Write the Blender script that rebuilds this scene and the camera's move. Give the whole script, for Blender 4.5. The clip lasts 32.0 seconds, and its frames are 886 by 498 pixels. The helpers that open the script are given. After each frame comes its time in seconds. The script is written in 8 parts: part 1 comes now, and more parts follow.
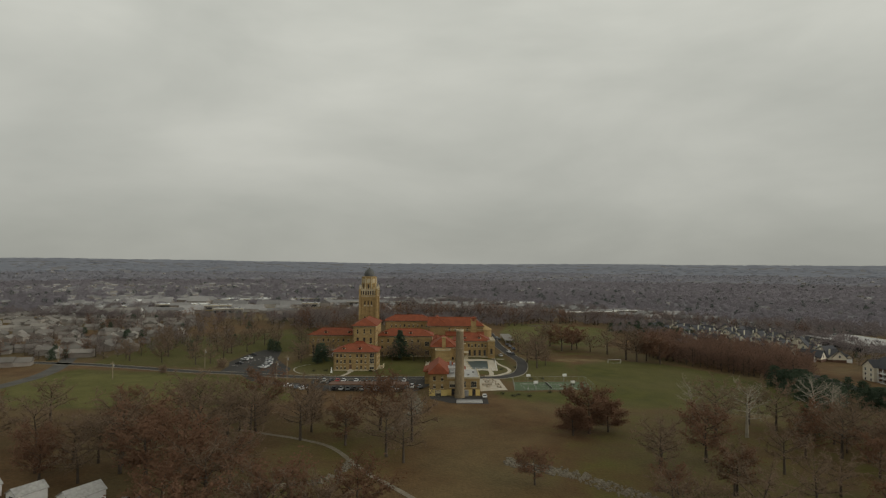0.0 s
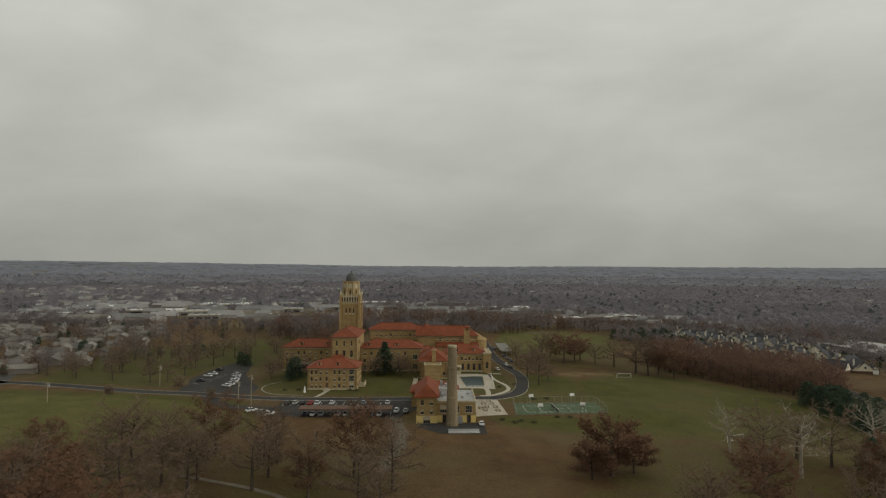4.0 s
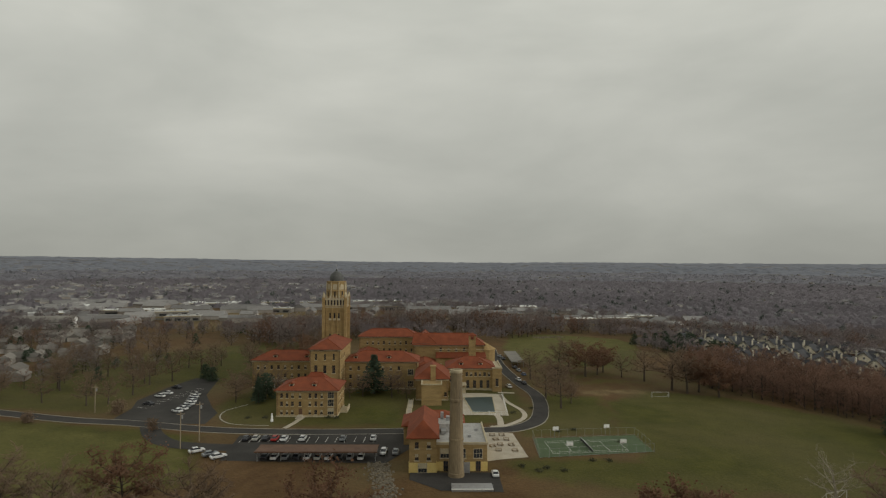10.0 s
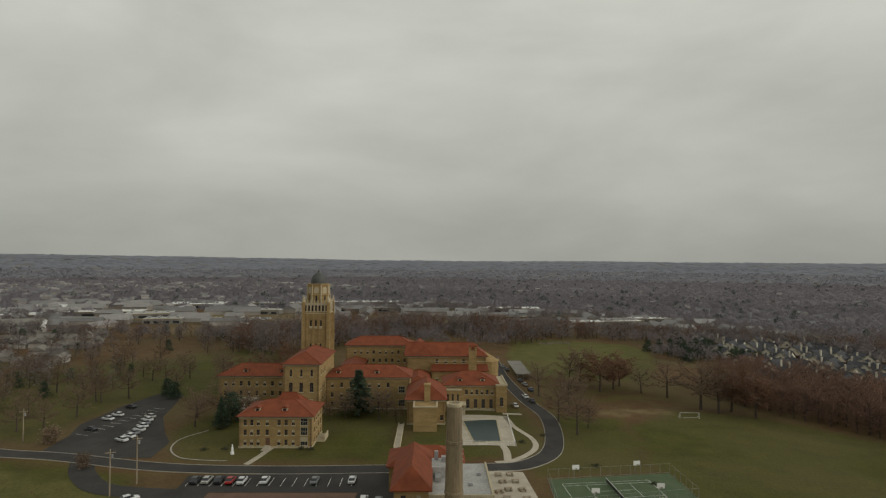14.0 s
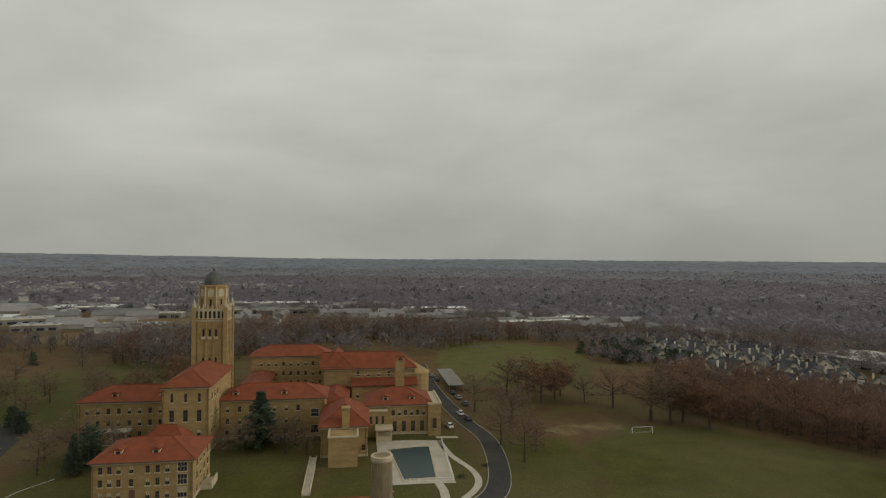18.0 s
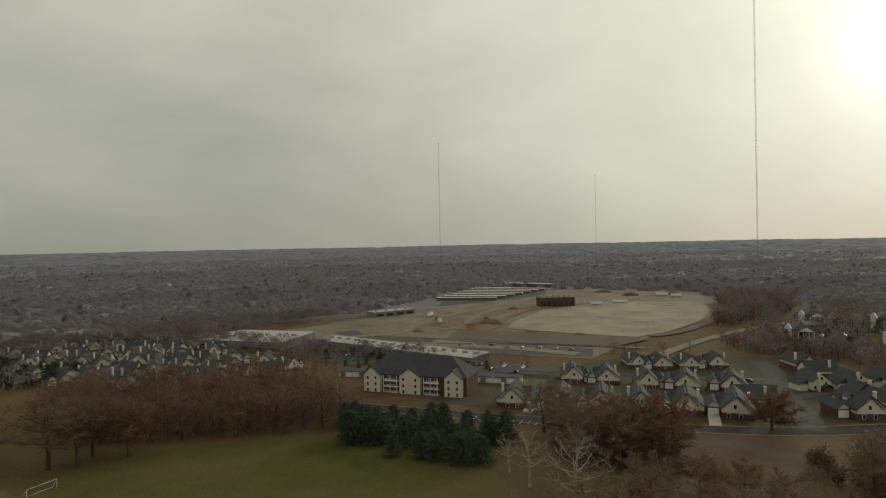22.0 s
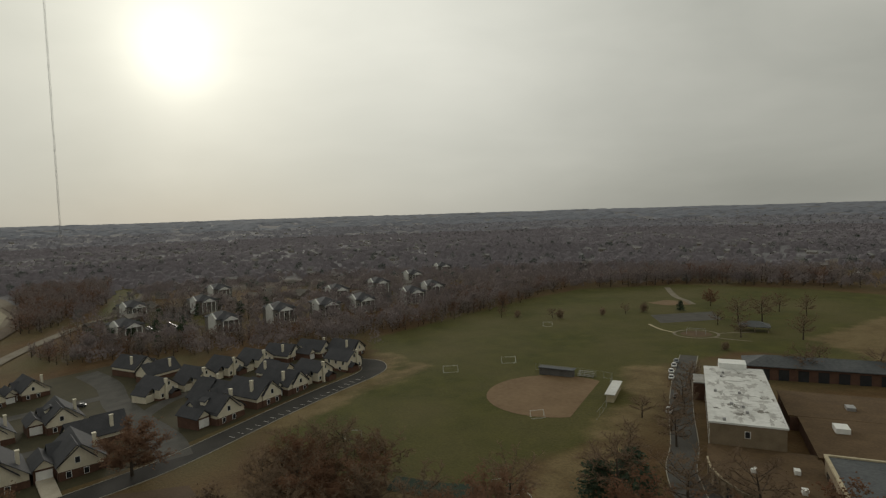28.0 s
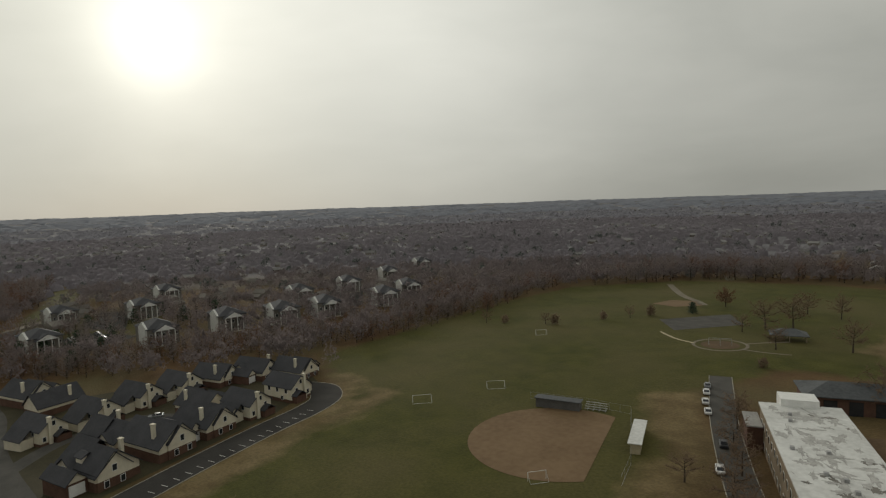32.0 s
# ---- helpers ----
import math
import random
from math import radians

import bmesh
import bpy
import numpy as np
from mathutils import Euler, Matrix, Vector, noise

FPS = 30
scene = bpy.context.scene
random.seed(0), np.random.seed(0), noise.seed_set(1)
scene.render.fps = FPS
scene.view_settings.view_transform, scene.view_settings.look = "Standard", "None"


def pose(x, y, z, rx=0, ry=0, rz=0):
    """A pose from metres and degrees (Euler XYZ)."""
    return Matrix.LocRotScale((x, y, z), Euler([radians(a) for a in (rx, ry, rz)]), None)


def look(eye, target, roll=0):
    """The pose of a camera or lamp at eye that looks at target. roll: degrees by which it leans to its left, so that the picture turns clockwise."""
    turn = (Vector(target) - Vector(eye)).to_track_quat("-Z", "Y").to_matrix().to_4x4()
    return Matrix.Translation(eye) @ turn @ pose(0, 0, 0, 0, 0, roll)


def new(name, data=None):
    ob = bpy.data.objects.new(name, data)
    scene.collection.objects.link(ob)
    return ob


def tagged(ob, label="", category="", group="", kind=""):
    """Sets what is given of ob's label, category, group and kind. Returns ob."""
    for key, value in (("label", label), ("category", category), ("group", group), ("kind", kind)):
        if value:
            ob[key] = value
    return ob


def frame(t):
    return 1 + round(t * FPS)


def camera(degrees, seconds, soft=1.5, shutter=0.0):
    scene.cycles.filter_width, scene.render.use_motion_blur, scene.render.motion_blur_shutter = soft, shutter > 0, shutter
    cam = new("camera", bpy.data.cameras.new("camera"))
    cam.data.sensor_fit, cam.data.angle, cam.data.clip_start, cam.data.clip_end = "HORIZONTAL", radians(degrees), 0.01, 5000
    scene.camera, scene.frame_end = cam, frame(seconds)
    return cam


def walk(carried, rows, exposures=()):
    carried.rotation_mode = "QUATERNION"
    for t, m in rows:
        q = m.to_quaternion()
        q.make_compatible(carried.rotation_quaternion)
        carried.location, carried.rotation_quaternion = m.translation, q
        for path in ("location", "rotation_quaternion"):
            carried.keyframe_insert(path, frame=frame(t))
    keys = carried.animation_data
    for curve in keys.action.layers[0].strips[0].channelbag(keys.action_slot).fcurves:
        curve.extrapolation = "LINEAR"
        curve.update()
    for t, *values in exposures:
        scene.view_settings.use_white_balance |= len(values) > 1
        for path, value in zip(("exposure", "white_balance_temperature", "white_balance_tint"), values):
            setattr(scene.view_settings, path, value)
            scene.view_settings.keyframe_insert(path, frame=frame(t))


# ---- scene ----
cam = camera(74.55, 32.0, 1.25)
PATH = [
    (0.0, 0.09, -7.26, 57.50, 0.043, 1.298, 0.280),
    (0.5, 0.17, -2.95, 57.49, 0.108, 1.409, 0.178),
    (1.0, 0.21, 1.51, 57.46, -0.167, 1.328, 0.186),
    (1.5, 0.06, 6.07, 57.41, -0.773, 1.190, 0.156),
    (2.0, -0.06, 10.73, 57.42, -0.202, 1.182, 0.394),
    (2.5, -0.03, 15.34, 57.66, 0.431, 1.249, 0.393),
    (3.0, 0.11, 19.79, 57.80, -0.765, 1.340, 0.214),
    (3.5, 0.37, 24.14, 57.80, -0.973, 1.563, 0.229),
    (5.5, 1.10, 40.73, 58.12, -0.101, 1.421, 0.171),
    (6.0, 0.99, 44.82, 58.17, -0.382, 1.472, 0.181),
    (6.5, 1.01, 48.83, 58.13, -0.459, 1.398, 0.204),
    (7.0, 1.12, 52.81, 58.09, -0.264, 1.336, 0.357),
    (7.5, 1.08, 56.81, 58.18, -0.408, 1.354, 0.419),
    (8.0, 1.00, 60.89, 58.28, -0.367, 1.283, 0.350),
    (8.5, 1.04, 65.02, 58.29, -0.480, 1.283, 0.375),
    (9.0, 1.07, 69.26, 58.35, -0.869, 1.189, 0.374),
    (9.5, 1.12, 73.61, 58.46, -0.991, 1.189, 0.239),
    (10.0, 1.35, 77.82, 58.45, -0.727, 1.130, 0.255),
    (10.5, 1.49, 82.03, 58.42, -0.922, 1.102, 0.201),
    (11.0, 1.61, 86.34, 58.58, -0.870, 1.112, 0.300),
    (11.5, 1.78, 90.61, 58.71, -1.114, 0.993, 0.319),
    (12.0, 2.02, 94.81, 58.76, -0.848, 1.046, 0.367),
    (12.5, 2.20, 99.02, 58.82, -1.130, 1.047, 0.407),
    (13.0, 2.33, 103.23, 58.89, -1.016, 1.006, 0.549),
    (13.5, 2.43, 107.46, 59.07, -0.941, 0.989, 0.467),
    (14.0, 2.67, 111.63, 59.10, -0.843, 0.979, 0.378),
    (14.5, 2.76, 115.68, 59.02, -1.253, 0.906, 0.410),
    (16.5, 3.47, 132.29, 59.03, -1.144, 0.852, 0.393),
    (17.0, 3.47, 136.57, 58.88, -1.380, 0.819, 0.385),
    (17.5, 3.41, 140.91, 58.69, -2.994, 0.855, 0.491),
    (18.0, 2.98, 145.29, 58.45, -8.490, 0.846, 0.419),
    (18.5, 2.25, 149.96, 58.18, -15.088, 1.026, 0.523),
    (19.0, 1.64, 154.83, 58.06, -22.594, 1.139, 0.428),
    (19.5, 1.57, 159.44, 58.07, -29.711, 0.974, 0.336),
    (20.0, 1.65, 163.85, 58.28, -37.827, 0.679, -0.095),
    (20.5, 2.14, 168.07, 58.33, -44.380, 0.495, -0.374),
    (21.0, 3.12, 172.57, 58.45, -51.677, 0.264, -0.517),
    (21.5, 4.98, 176.90, 58.80, -58.674, -0.052, -0.758),
    (22.0, 7.82, 180.90, 59.35, -66.358, -0.495, -1.139),
    (22.5, 10.94, 184.52, 59.62, -74.596, -1.309, -1.261),
    (23.0, 14.68, 187.65, 59.80, -81.138, -1.779, -1.300),
    (23.5, 18.89, 190.39, 59.92, -87.082, -2.009, -1.327),
    (24.0, 23.61, 192.67, 60.07, -94.009, -2.525, -1.229),
    (24.5, 28.55, 194.42, 60.24, -101.393, -2.883, -0.948),
    (25.0, 33.53, 195.30, 60.27, -108.675, -2.747, -0.746),
    (25.5, 38.65, 195.51, 60.08, -115.074, -3.005, -0.900),
    (26.0, 44.22, 195.03, 59.93, -120.691, -3.425, -0.766),
    (26.5, 49.95, 193.99, 59.81, -126.428, -3.637, -0.789),
    (28.5, 70.14, 183.18, 59.95, -129.100, -3.587, -1.891),
    (29.0, 74.63, 179.26, 59.91, -129.477, -3.467, -2.079),
    (29.5, 79.02, 175.08, 59.88, -129.141, -3.324, -1.862),
    (30.0, 83.37, 170.79, 59.71, -128.898, -3.407, -1.975),
    (30.5, 87.64, 166.28, 59.37, -129.570, -3.824, -2.067),
    (31.0, 91.95, 161.76, 58.99, -129.923, -4.823, -2.099),
    (31.5, 96.27, 157.11, 58.52, -129.981, -3.876, -1.175),
    (32.0, 100.55, 152.51, 57.98, -130.356, -4.487, -1.971),
]
EXPOSURES = [(0, 0.28, 6540, 10), (17, 0.27, 6540, 10), (20, 0.23, 6700, 8), (22, 0.15, 6850, 6), (25, -0.06, 6850, 7), (28, -0.08, 6650, 9), (32, -0.05, 6560, 10)]
walk(cam, [(t, pose(x, y, z) @ pose(0, 0, 0, 0, 0, turn) @ pose(0, 0, 0, 90 + tilt) @ pose(0, 0, 0, 0, 0, lean)) for t, x, y, z, turn, tilt, lean in PATH], EXPOSURES)

# ---- sky and sun: overcast late-autumn day, veiled low sun ----
SUN_AZ = Vector((0.966, -0.258, 0.0))
SUN_EL = radians(14.5)
SUN_DIR = Vector((SUN_AZ.x * math.cos(SUN_EL), SUN_AZ.y * math.cos(SUN_EL), math.sin(SUN_EL)))


def build_sky():
    world = bpy.data.worlds.new("overcast_sky")
    scene.world = world
    world.use_nodes = True
    nt = world.node_tree
    nt.nodes.clear()
    N, L = nt.nodes.new, nt.links.new
    out, bg = N("ShaderNodeOutputWorld"), N("ShaderNodeBackground")
    sky = N("ShaderNodeTexSky")
    sky.sky_type, sky.sun_disc = "NISHITA", False
    sky.sun_elevation, sky.sun_rotation = SUN_EL, math.atan2(SUN_AZ.x, SUN_AZ.y)
    co = N("ShaderNodeTexCoord")
    mp = N("ShaderNodeMapping")
    mp.inputs["Scale"].default_value = (1.0, 1.0, 2.6)
    L(co.outputs["Generated"], mp.inputs["Vector"])
    no = N("ShaderNodeTexNoise")
    no.inputs["Scale"].default_value, no.inputs["Detail"].default_value, no.inputs["Roughness"].default_value = 2.0, 5, 0.52
    no.inputs["Distortion"].default_value = 0.25
    L(mp.outputs["Vector"], no.inputs["Vector"])
    ramp = N("ShaderNodeValToRGB")
    ramp.color_ramp.elements[0].position, ramp.color_ramp.elements[0].color = 0.3, (0.346, 0.354, 0.32, 1)
    ramp.color_ramp.elements[1].position, ramp.color_ramp.elements[1].color = 0.72, (0.482, 0.486, 0.44, 1)
    L(no.outputs["Fac"], ramp.inputs["Fac"])
    # brighter upwards, veiled sun glow
    sep = N("ShaderNodeSeparateXYZ")
    L(co.outputs["Generated"], sep.inputs["Vector"])
    up = N("ShaderNodeMapRange")
    up.inputs["From Min"].default_value, up.inputs["From Max"].default_value = 0.0, 0.4
    up.inputs["To Min"].default_value, up.inputs["To Max"].default_value = 0.74, 1.16
    L(sep.outputs["Z"], up.inputs["Value"])
    dot = N("ShaderNodeVectorMath")
    dot.operation = "DOT_PRODUCT"
    dot.inputs[1].default_value = SUN_DIR
    L(co.outputs["Generated"], dot.inputs[0])
    pos = N("ShaderNodeMath")
    pos.operation = "MAXIMUM"
    pos.inputs[1].default_value = 0.0
    L(dot.outputs["Value"], pos.inputs[0])
    total = None
    for power, gain in ((500.0, 0.5), (60.0, 0.22), (5.0, 0.28)):
        pw, ga = N("ShaderNodeMath"), N("ShaderNodeMath")
        pw.operation, ga.operation = "POWER", "MULTIPLY"
        pw.inputs[1].default_value, ga.inputs[1].default_value = power, gain
        L(pos.outputs["Value"], pw.inputs[0])
        L(pw.outputs["Value"], ga.inputs[0])
        if total is None:
            total = ga.outputs["Value"]
        else:
            ad = N("ShaderNodeMath")
            ad.operation = "ADD"
            L(total, ad.inputs[0])
            L(ga.outputs["Value"], ad.inputs[1])
            total = ad.outputs["Value"]
    warm = N("ShaderNodeVectorMath")
    warm.operation = "SCALE"
    warm.inputs[0].default_value = (1.0, 0.985, 0.85)
    L(total, warm.inputs["Scale"])
    # a bright bank of cloud south of the sun
    bank, bpos, bpow, bgain, bcol = N("ShaderNodeVectorMath"), N("ShaderNodeMath"), N("ShaderNodeMath"), N("ShaderNodeMath"), N("ShaderNodeVectorMath")
    bank.operation, bpos.operation, bpow.operation, bgain.operation, bcol.operation = "DOT_PRODUCT", "MAXIMUM", "POWER", "MULTIPLY", "SCALE"
    bank.inputs[1].default_value = Vector((0.74, -0.6, 0.32)).normalized()
    bpos.inputs[1].default_value, bpow.inputs[1].default_value, bgain.inputs[1].default_value = 0.0, 14.0, 0.16
    bcol.inputs[0].default_value = (1.0, 1.0, 0.96)
    L(co.outputs["Generated"], bank.inputs[0])
    L(bank.outputs["Value"], bpos.inputs[0])
    L(bpos.outputs["Value"], bpow.inputs[0])
    L(bpow.outputs["Value"], bgain.inputs[0])
    L(bgain.outputs["Value"], bcol.inputs["Scale"])
    lit = N("ShaderNodeVectorMath")
    lit.operation = "ADD"
    L(ramp.outputs["Color"], lit.inputs[0])
    L(bcol.outputs["Vector"], lit.inputs[1])
    glow = N("ShaderNodeVectorMath")
    glow.operation = "ADD"
    L(lit.outputs["Vector"], glow.inputs[0])
    L(warm.outputs["Vector"], glow.inputs[1])
    add = N("ShaderNodeVectorMath")
    add.operation = "SCALE"
    L(glow.outputs["Vector"], add.inputs[0])
    L(up.outputs["Result"], add.inputs["Scale"])
    # a little clear-sky light through the cloud
    thin = N("ShaderNodeVectorMath")
    thin.operation = "SCALE"
    thin.inputs["Scale"].default_value = 0.05
    L(sky.outputs["Color"], thin.inputs[0])
    mix = N("ShaderNodeMix")
    mix.data_type = "RGBA"
    mix.inputs["Factor"].default_value = 0.97
    L(thin.outputs["Vector"], mix.inputs["A"])
    L(add.outputs["Vector"], mix.inputs["B"])
    L(mix.outputs["Result"], bg.inputs["Color"])
    bg.inputs["Strength"].default_value = 1.0
    L(bg.outputs["Background"], out.inputs["Surface"])


build_sky()
sun = new("sun", bpy.data.lights.new("sun", "SUN"))
sun.data.energy, sun.data.angle, sun.data.color = 0.8, radians(14), (1.0, 0.95, 0.86)
sun.matrix_world = look(SUN_DIR * 500, (0, 0, 0))


# ---- materials ----
def mat(name, a, b, scale=1.0, rough=0.85, metal=0.0, bump=0.25, grain=8.0, spread=0.0, island=False, spec=0.3, soft=0.0, stretch=1.0):
    """A two-scale surface: colours a and b blend over patches of 1/scale metres, with finer grain, and a relief."""
    m = bpy.data.materials.new(name)
    m.use_nodes = True
    nt = m.node_tree
    N, L = nt.nodes.new, nt.links.new
    bs = nt.nodes["Principled BSDF"]
    bs.inputs["Roughness"].default_value, bs.inputs["Metallic"].default_value = rough, metal
    bs.inputs["Specular IOR Level"].default_value = spec
    co = N("ShaderNodeTexCoord")
    n1, n2 = N("ShaderNodeTexNoise"), N("ShaderNodeTexNoise")
    n1.inputs["Scale"].default_value, n1.inputs["Detail"].default_value = scale, 4
    n2.inputs["Scale"].default_value, n2.inputs["Detail"].default_value = scale * grain, 5
    geo = N("ShaderNodeNewGeometry")
    st = N("ShaderNodeVectorMath")
    st.operation = "MULTIPLY"
    st.inputs[1].default_value = (1.0, 1.0, stretch)
    L(geo.outputs["Position"], st.inputs[0])
    for n in (n1, n2):
        L(st.outputs["Vector"], n.inputs["Vector"])
    av = N("ShaderNodeMix")
    av.inputs["Factor"].default_value = 0.45
    L(n1.outputs["Fac"], av.inputs["A"])
    L(n2.outputs["Fac"], av.inputs["B"])
    st = N("ShaderNodeMapRange")
    st.inputs["From Min"].default_value, st.inputs["From Max"].default_value = 0.36, 0.64
    L(av.outputs["Result"], st.inputs["Value"])
    fac = st.outputs["Result"]
    if spread:
        src = geo.outputs["Random Per Island"] if island else N("ShaderNodeObjectInfo").outputs["Random"]
        mr, mx = N("ShaderNodeMapRange"), N("ShaderNodeMix")
        mx.inputs["Factor"].default_value = spread
        L(src, mr.inputs["Value"])
        L(fac, mx.inputs["A"])
        L(mr.outputs["Result"], mx.inputs["B"])
        fac = mx.outputs["Result"]
    mix = N("ShaderNodeMix")
    mix.data_type = "RGBA"
    mix.inputs["A"].default_value, mix.inputs["B"].default_value = (*a, 1), (*b, 1)
    L(fac, mix.inputs["Factor"])
    L(mix.outputs["Result"], bs.inputs["Base Color"])
    if bump:
        bp = N("ShaderNodeBump")
        bp.inputs["Strength"].default_value, bp.inputs["Distance"].default_value = bump, 0.3 / (scale * grain)
        L(n2.outputs["Fac"], bp.inputs["Height"])
        L(bp.outputs["Normal"], bs.inputs["Normal"])
    if soft:
        # foliage scatters light from all around: its shading leans towards the open sky
        up = N("ShaderNodeMix")
        up.data_type = "VECTOR"
        up.inputs["Factor"].default_value = soft
        up.inputs["B"].default_value = (0, 0, 1)
        L(geo.outputs["Normal"], up.inputs["A"])
        nm = N("ShaderNodeVectorMath")
        nm.operation = "NORMALIZE"
        L(up.outputs["Result"], nm.inputs[0])
        L(nm.outputs["Vector"], bs.inputs["Normal"])
        tr, ms = N("ShaderNodeBsdfTranslucent"), N("ShaderNodeMixShader")
        ms.inputs["Fac"].default_value = 0.35
        L(mix.outputs["Result"], tr.inputs["Color"])
        L(bs.outputs["BSDF"], ms.inputs[1])
        L(tr.outputs["BSDF"], ms.inputs[2])
        L(ms.outputs["Shader"], nt.nodes["Material Output"].inputs["Surface"])
    return m


def ground_mat():
    """Leaf litter, green turf, dry tan grass and far canopy with haze in its colour, by the cover attributes of the
    sheet.
    """
    m = bpy.data.materials.new("ground_cover")
    m.use_nodes = True
    nt = m.node_tree
    N, L = nt.nodes.new, nt.links.new
    bs = nt.nodes["Principled BSDF"]
    bs.inputs["Roughness"].default_value, bs.inputs["Specular IOR Level"].default_value = 0.95, 0.15
    geo = N("ShaderNodeNewGeometry")

    def noise_at(s, d=5):
        n = N("ShaderNodeTexNoise")
        n.inputs["Scale"].default_value, n.inputs["Detail"].default_value = s, d
        L(geo.outputs["Position"], n.inputs["Vector"])
        return n.outputs["Fac"]

    def blend(f, a, b):
        x = N("ShaderNodeMix")
        x.data_type = "RGBA"
        for s, v in (("A", a), ("B", b)):
            if isinstance(v, tuple):
                x.inputs[s].default_value = (*v, 1)
            else:
                L(v, x.inputs[s])
        L(f, x.inputs["Factor"])
        return x.outputs["Result"]

    def spread(f, lo, hi):
        r = N("ShaderNodeMapRange")
        r.inputs["From Min"].default_value, r.inputs["From Max"].default_value = lo, hi
        L(f, r.inputs["Value"])
        return r.outputs["Result"]

    big, mid, fine = noise_at(0.02), noise_at(0.12, 6), noise_at(1.5, 6)

    def wobble(name):
        at = N("ShaderNodeAttribute")
        at.attribute_name = name
        s1, s2, t = N("ShaderNodeMath"), N("ShaderNodeMath"), N("ShaderNodeMath")
        s1.operation, s2.operation, t.operation = "SUBTRACT", "MULTIPLY_ADD", "ADD"
        L(mid, s1.inputs[0])
        s1.inputs[1].default_value = 0.5
        L(s1.outputs[0], s2.inputs[0])
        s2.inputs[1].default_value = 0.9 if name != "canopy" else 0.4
        L(at.outputs["Fac"], s2.inputs[2])
        return spread(s2.outputs[0], 0.3, 0.7)

    litter = blend(spread(mid, 0.35, 0.65), (0.09, 0.051, 0.0225), (0.13, 0.079, 0.036))
    litter = blend(spread(big, 0.42, 0.7), litter, (0.11, 0.09, 0.042))
    turf = blend(spread(mid, 0.3, 0.7), (0.0505, 0.0525, 0.0102), (0.081, 0.079, 0.0165))
    turf = blend(spread(big, 0.38, 0.72), turf, (0.1, 0.086, 0.033))
    tan = blend(spread(mid, 0.3, 0.7), (0.128, 0.092, 0.043), (0.19, 0.142, 0.072))
    c = blend(wobble("green"), litter, turf)
    pale = blend(spread(mid, 0.3, 0.7), (0.082, 0.08, 0.021), (0.118, 0.108, 0.034))
    c = blend(wobble("pale"), c, pale)
    c = blend(wobble("tan"), c, tan)
    # far canopy: woods and the haze over them, both in one blue-grey colour
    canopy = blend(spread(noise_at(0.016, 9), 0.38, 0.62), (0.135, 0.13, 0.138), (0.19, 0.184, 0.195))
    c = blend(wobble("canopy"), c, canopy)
    dark = N("ShaderNodeMix")
    dark.data_type, dark.blend_type = "RGBA", "MULTIPLY"
    dark.inputs["Factor"].default_value = 0.5
    L(c, dark.inputs["A"])
    L(blend(spread(fine, 0.3, 0.7), (0.55, 0.55, 0.55), (1.25, 1.25, 1.2)), dark.inputs["B"])
    L(dark.outputs["Result"], bs.inputs["Base Color"])
    bp = N("ShaderNodeBump")
    bp.inputs["Strength"].default_value, bp.inputs["Distance"].default_value = 0.6, 0.3
    L(fine, bp.inputs["Height"])
    L(bp.outputs["Normal"], bs.inputs["Normal"])
    return m


def glass_mat(name, tint, rough=0.08):
    m = mat(name, tint, tuple(c * 1.6 for c in tint), 0.6, rough, 0.0, 0.0, spec=0.6)
    return m


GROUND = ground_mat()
ASPHALT = mat("asphalt", (0.042, 0.04, 0.038), (0.066, 0.062, 0.058), 0.15, 0.95, grain=20, spec=0.1)
ASPHALT_OLD = mat("worn_asphalt", (0.07, 0.067, 0.062), (0.112, 0.106, 0.097), 0.2, 0.95, grain=20, spec=0.1)
CONCRETE = mat("concrete", (0.34, 0.3, 0.235), (0.47, 0.42, 0.34), 0.3, 0.85, grain=12)
KERB = mat("kerb_concrete", (0.27, 0.25, 0.21), (0.38, 0.355, 0.3), 0.8)
PAINT = mat("road_paint", (0.55, 0.54, 0.50), (0.7, 0.69, 0.65), 1.5)
BRICK = mat("buff_brick", (0.22, 0.15, 0.064), (0.37, 0.258, 0.116), 0.3, 0.9, grain=16, spread=0.12, stretch=3.0)
STACK = mat("sooty_buff_brick", (0.125, 0.096, 0.06), (0.27, 0.208, 0.124), 0.5, 0.8, grain=10, stretch=0.12)
STONE = mat("pale_limestone", (0.36, 0.305, 0.2), (0.48, 0.415, 0.29), 0.6, 0.85)
CREAM = mat("cream_painted_wall", (0.55, 0.40, 0.13), (0.66, 0.51, 0.2), 0.4, 0.8)
TILE = mat("red_clay_tile", (0.128, 0.032, 0.0125), (0.225, 0.056, 0.021), 0.4, 0.8, grain=12, spread=0.1)
SLATE_DOME = mat("weathered_dome_sheet", (0.06, 0.062, 0.06), (0.1, 0.1, 0.095), 0.6, 0.6)
FLATROOF = mat("grey_flat_roof", (0.27, 0.265, 0.25), (0.43, 0.42, 0.4), 0.2, 0.85)
DARKROOF = mat("dark_membrane_roof", (0.055, 0.06, 0.065), (0.10, 0.105, 0.11), 0.15, 0.7)
BROWNROOF = mat("brown_gravel_roof", (0.08, 0.05, 0.026), (0.125, 0.08, 0.041), 0.2, 0.95)
WHITEROOF = mat("white_coated_roof", (0.5, 0.5, 0.48), (0.68, 0.68, 0.66), 0.12, 0.7)
PATCH = mat("worn_roof_patch", (0.3, 0.295, 0.28), (0.5, 0.49, 0.47), 0.9, 0.9)
SHINGLE = mat("dark_grey_shingle", (0.038, 0.039, 0.044), (0.066, 0.066, 0.073), 0.3, 0.85, spread=0.3)
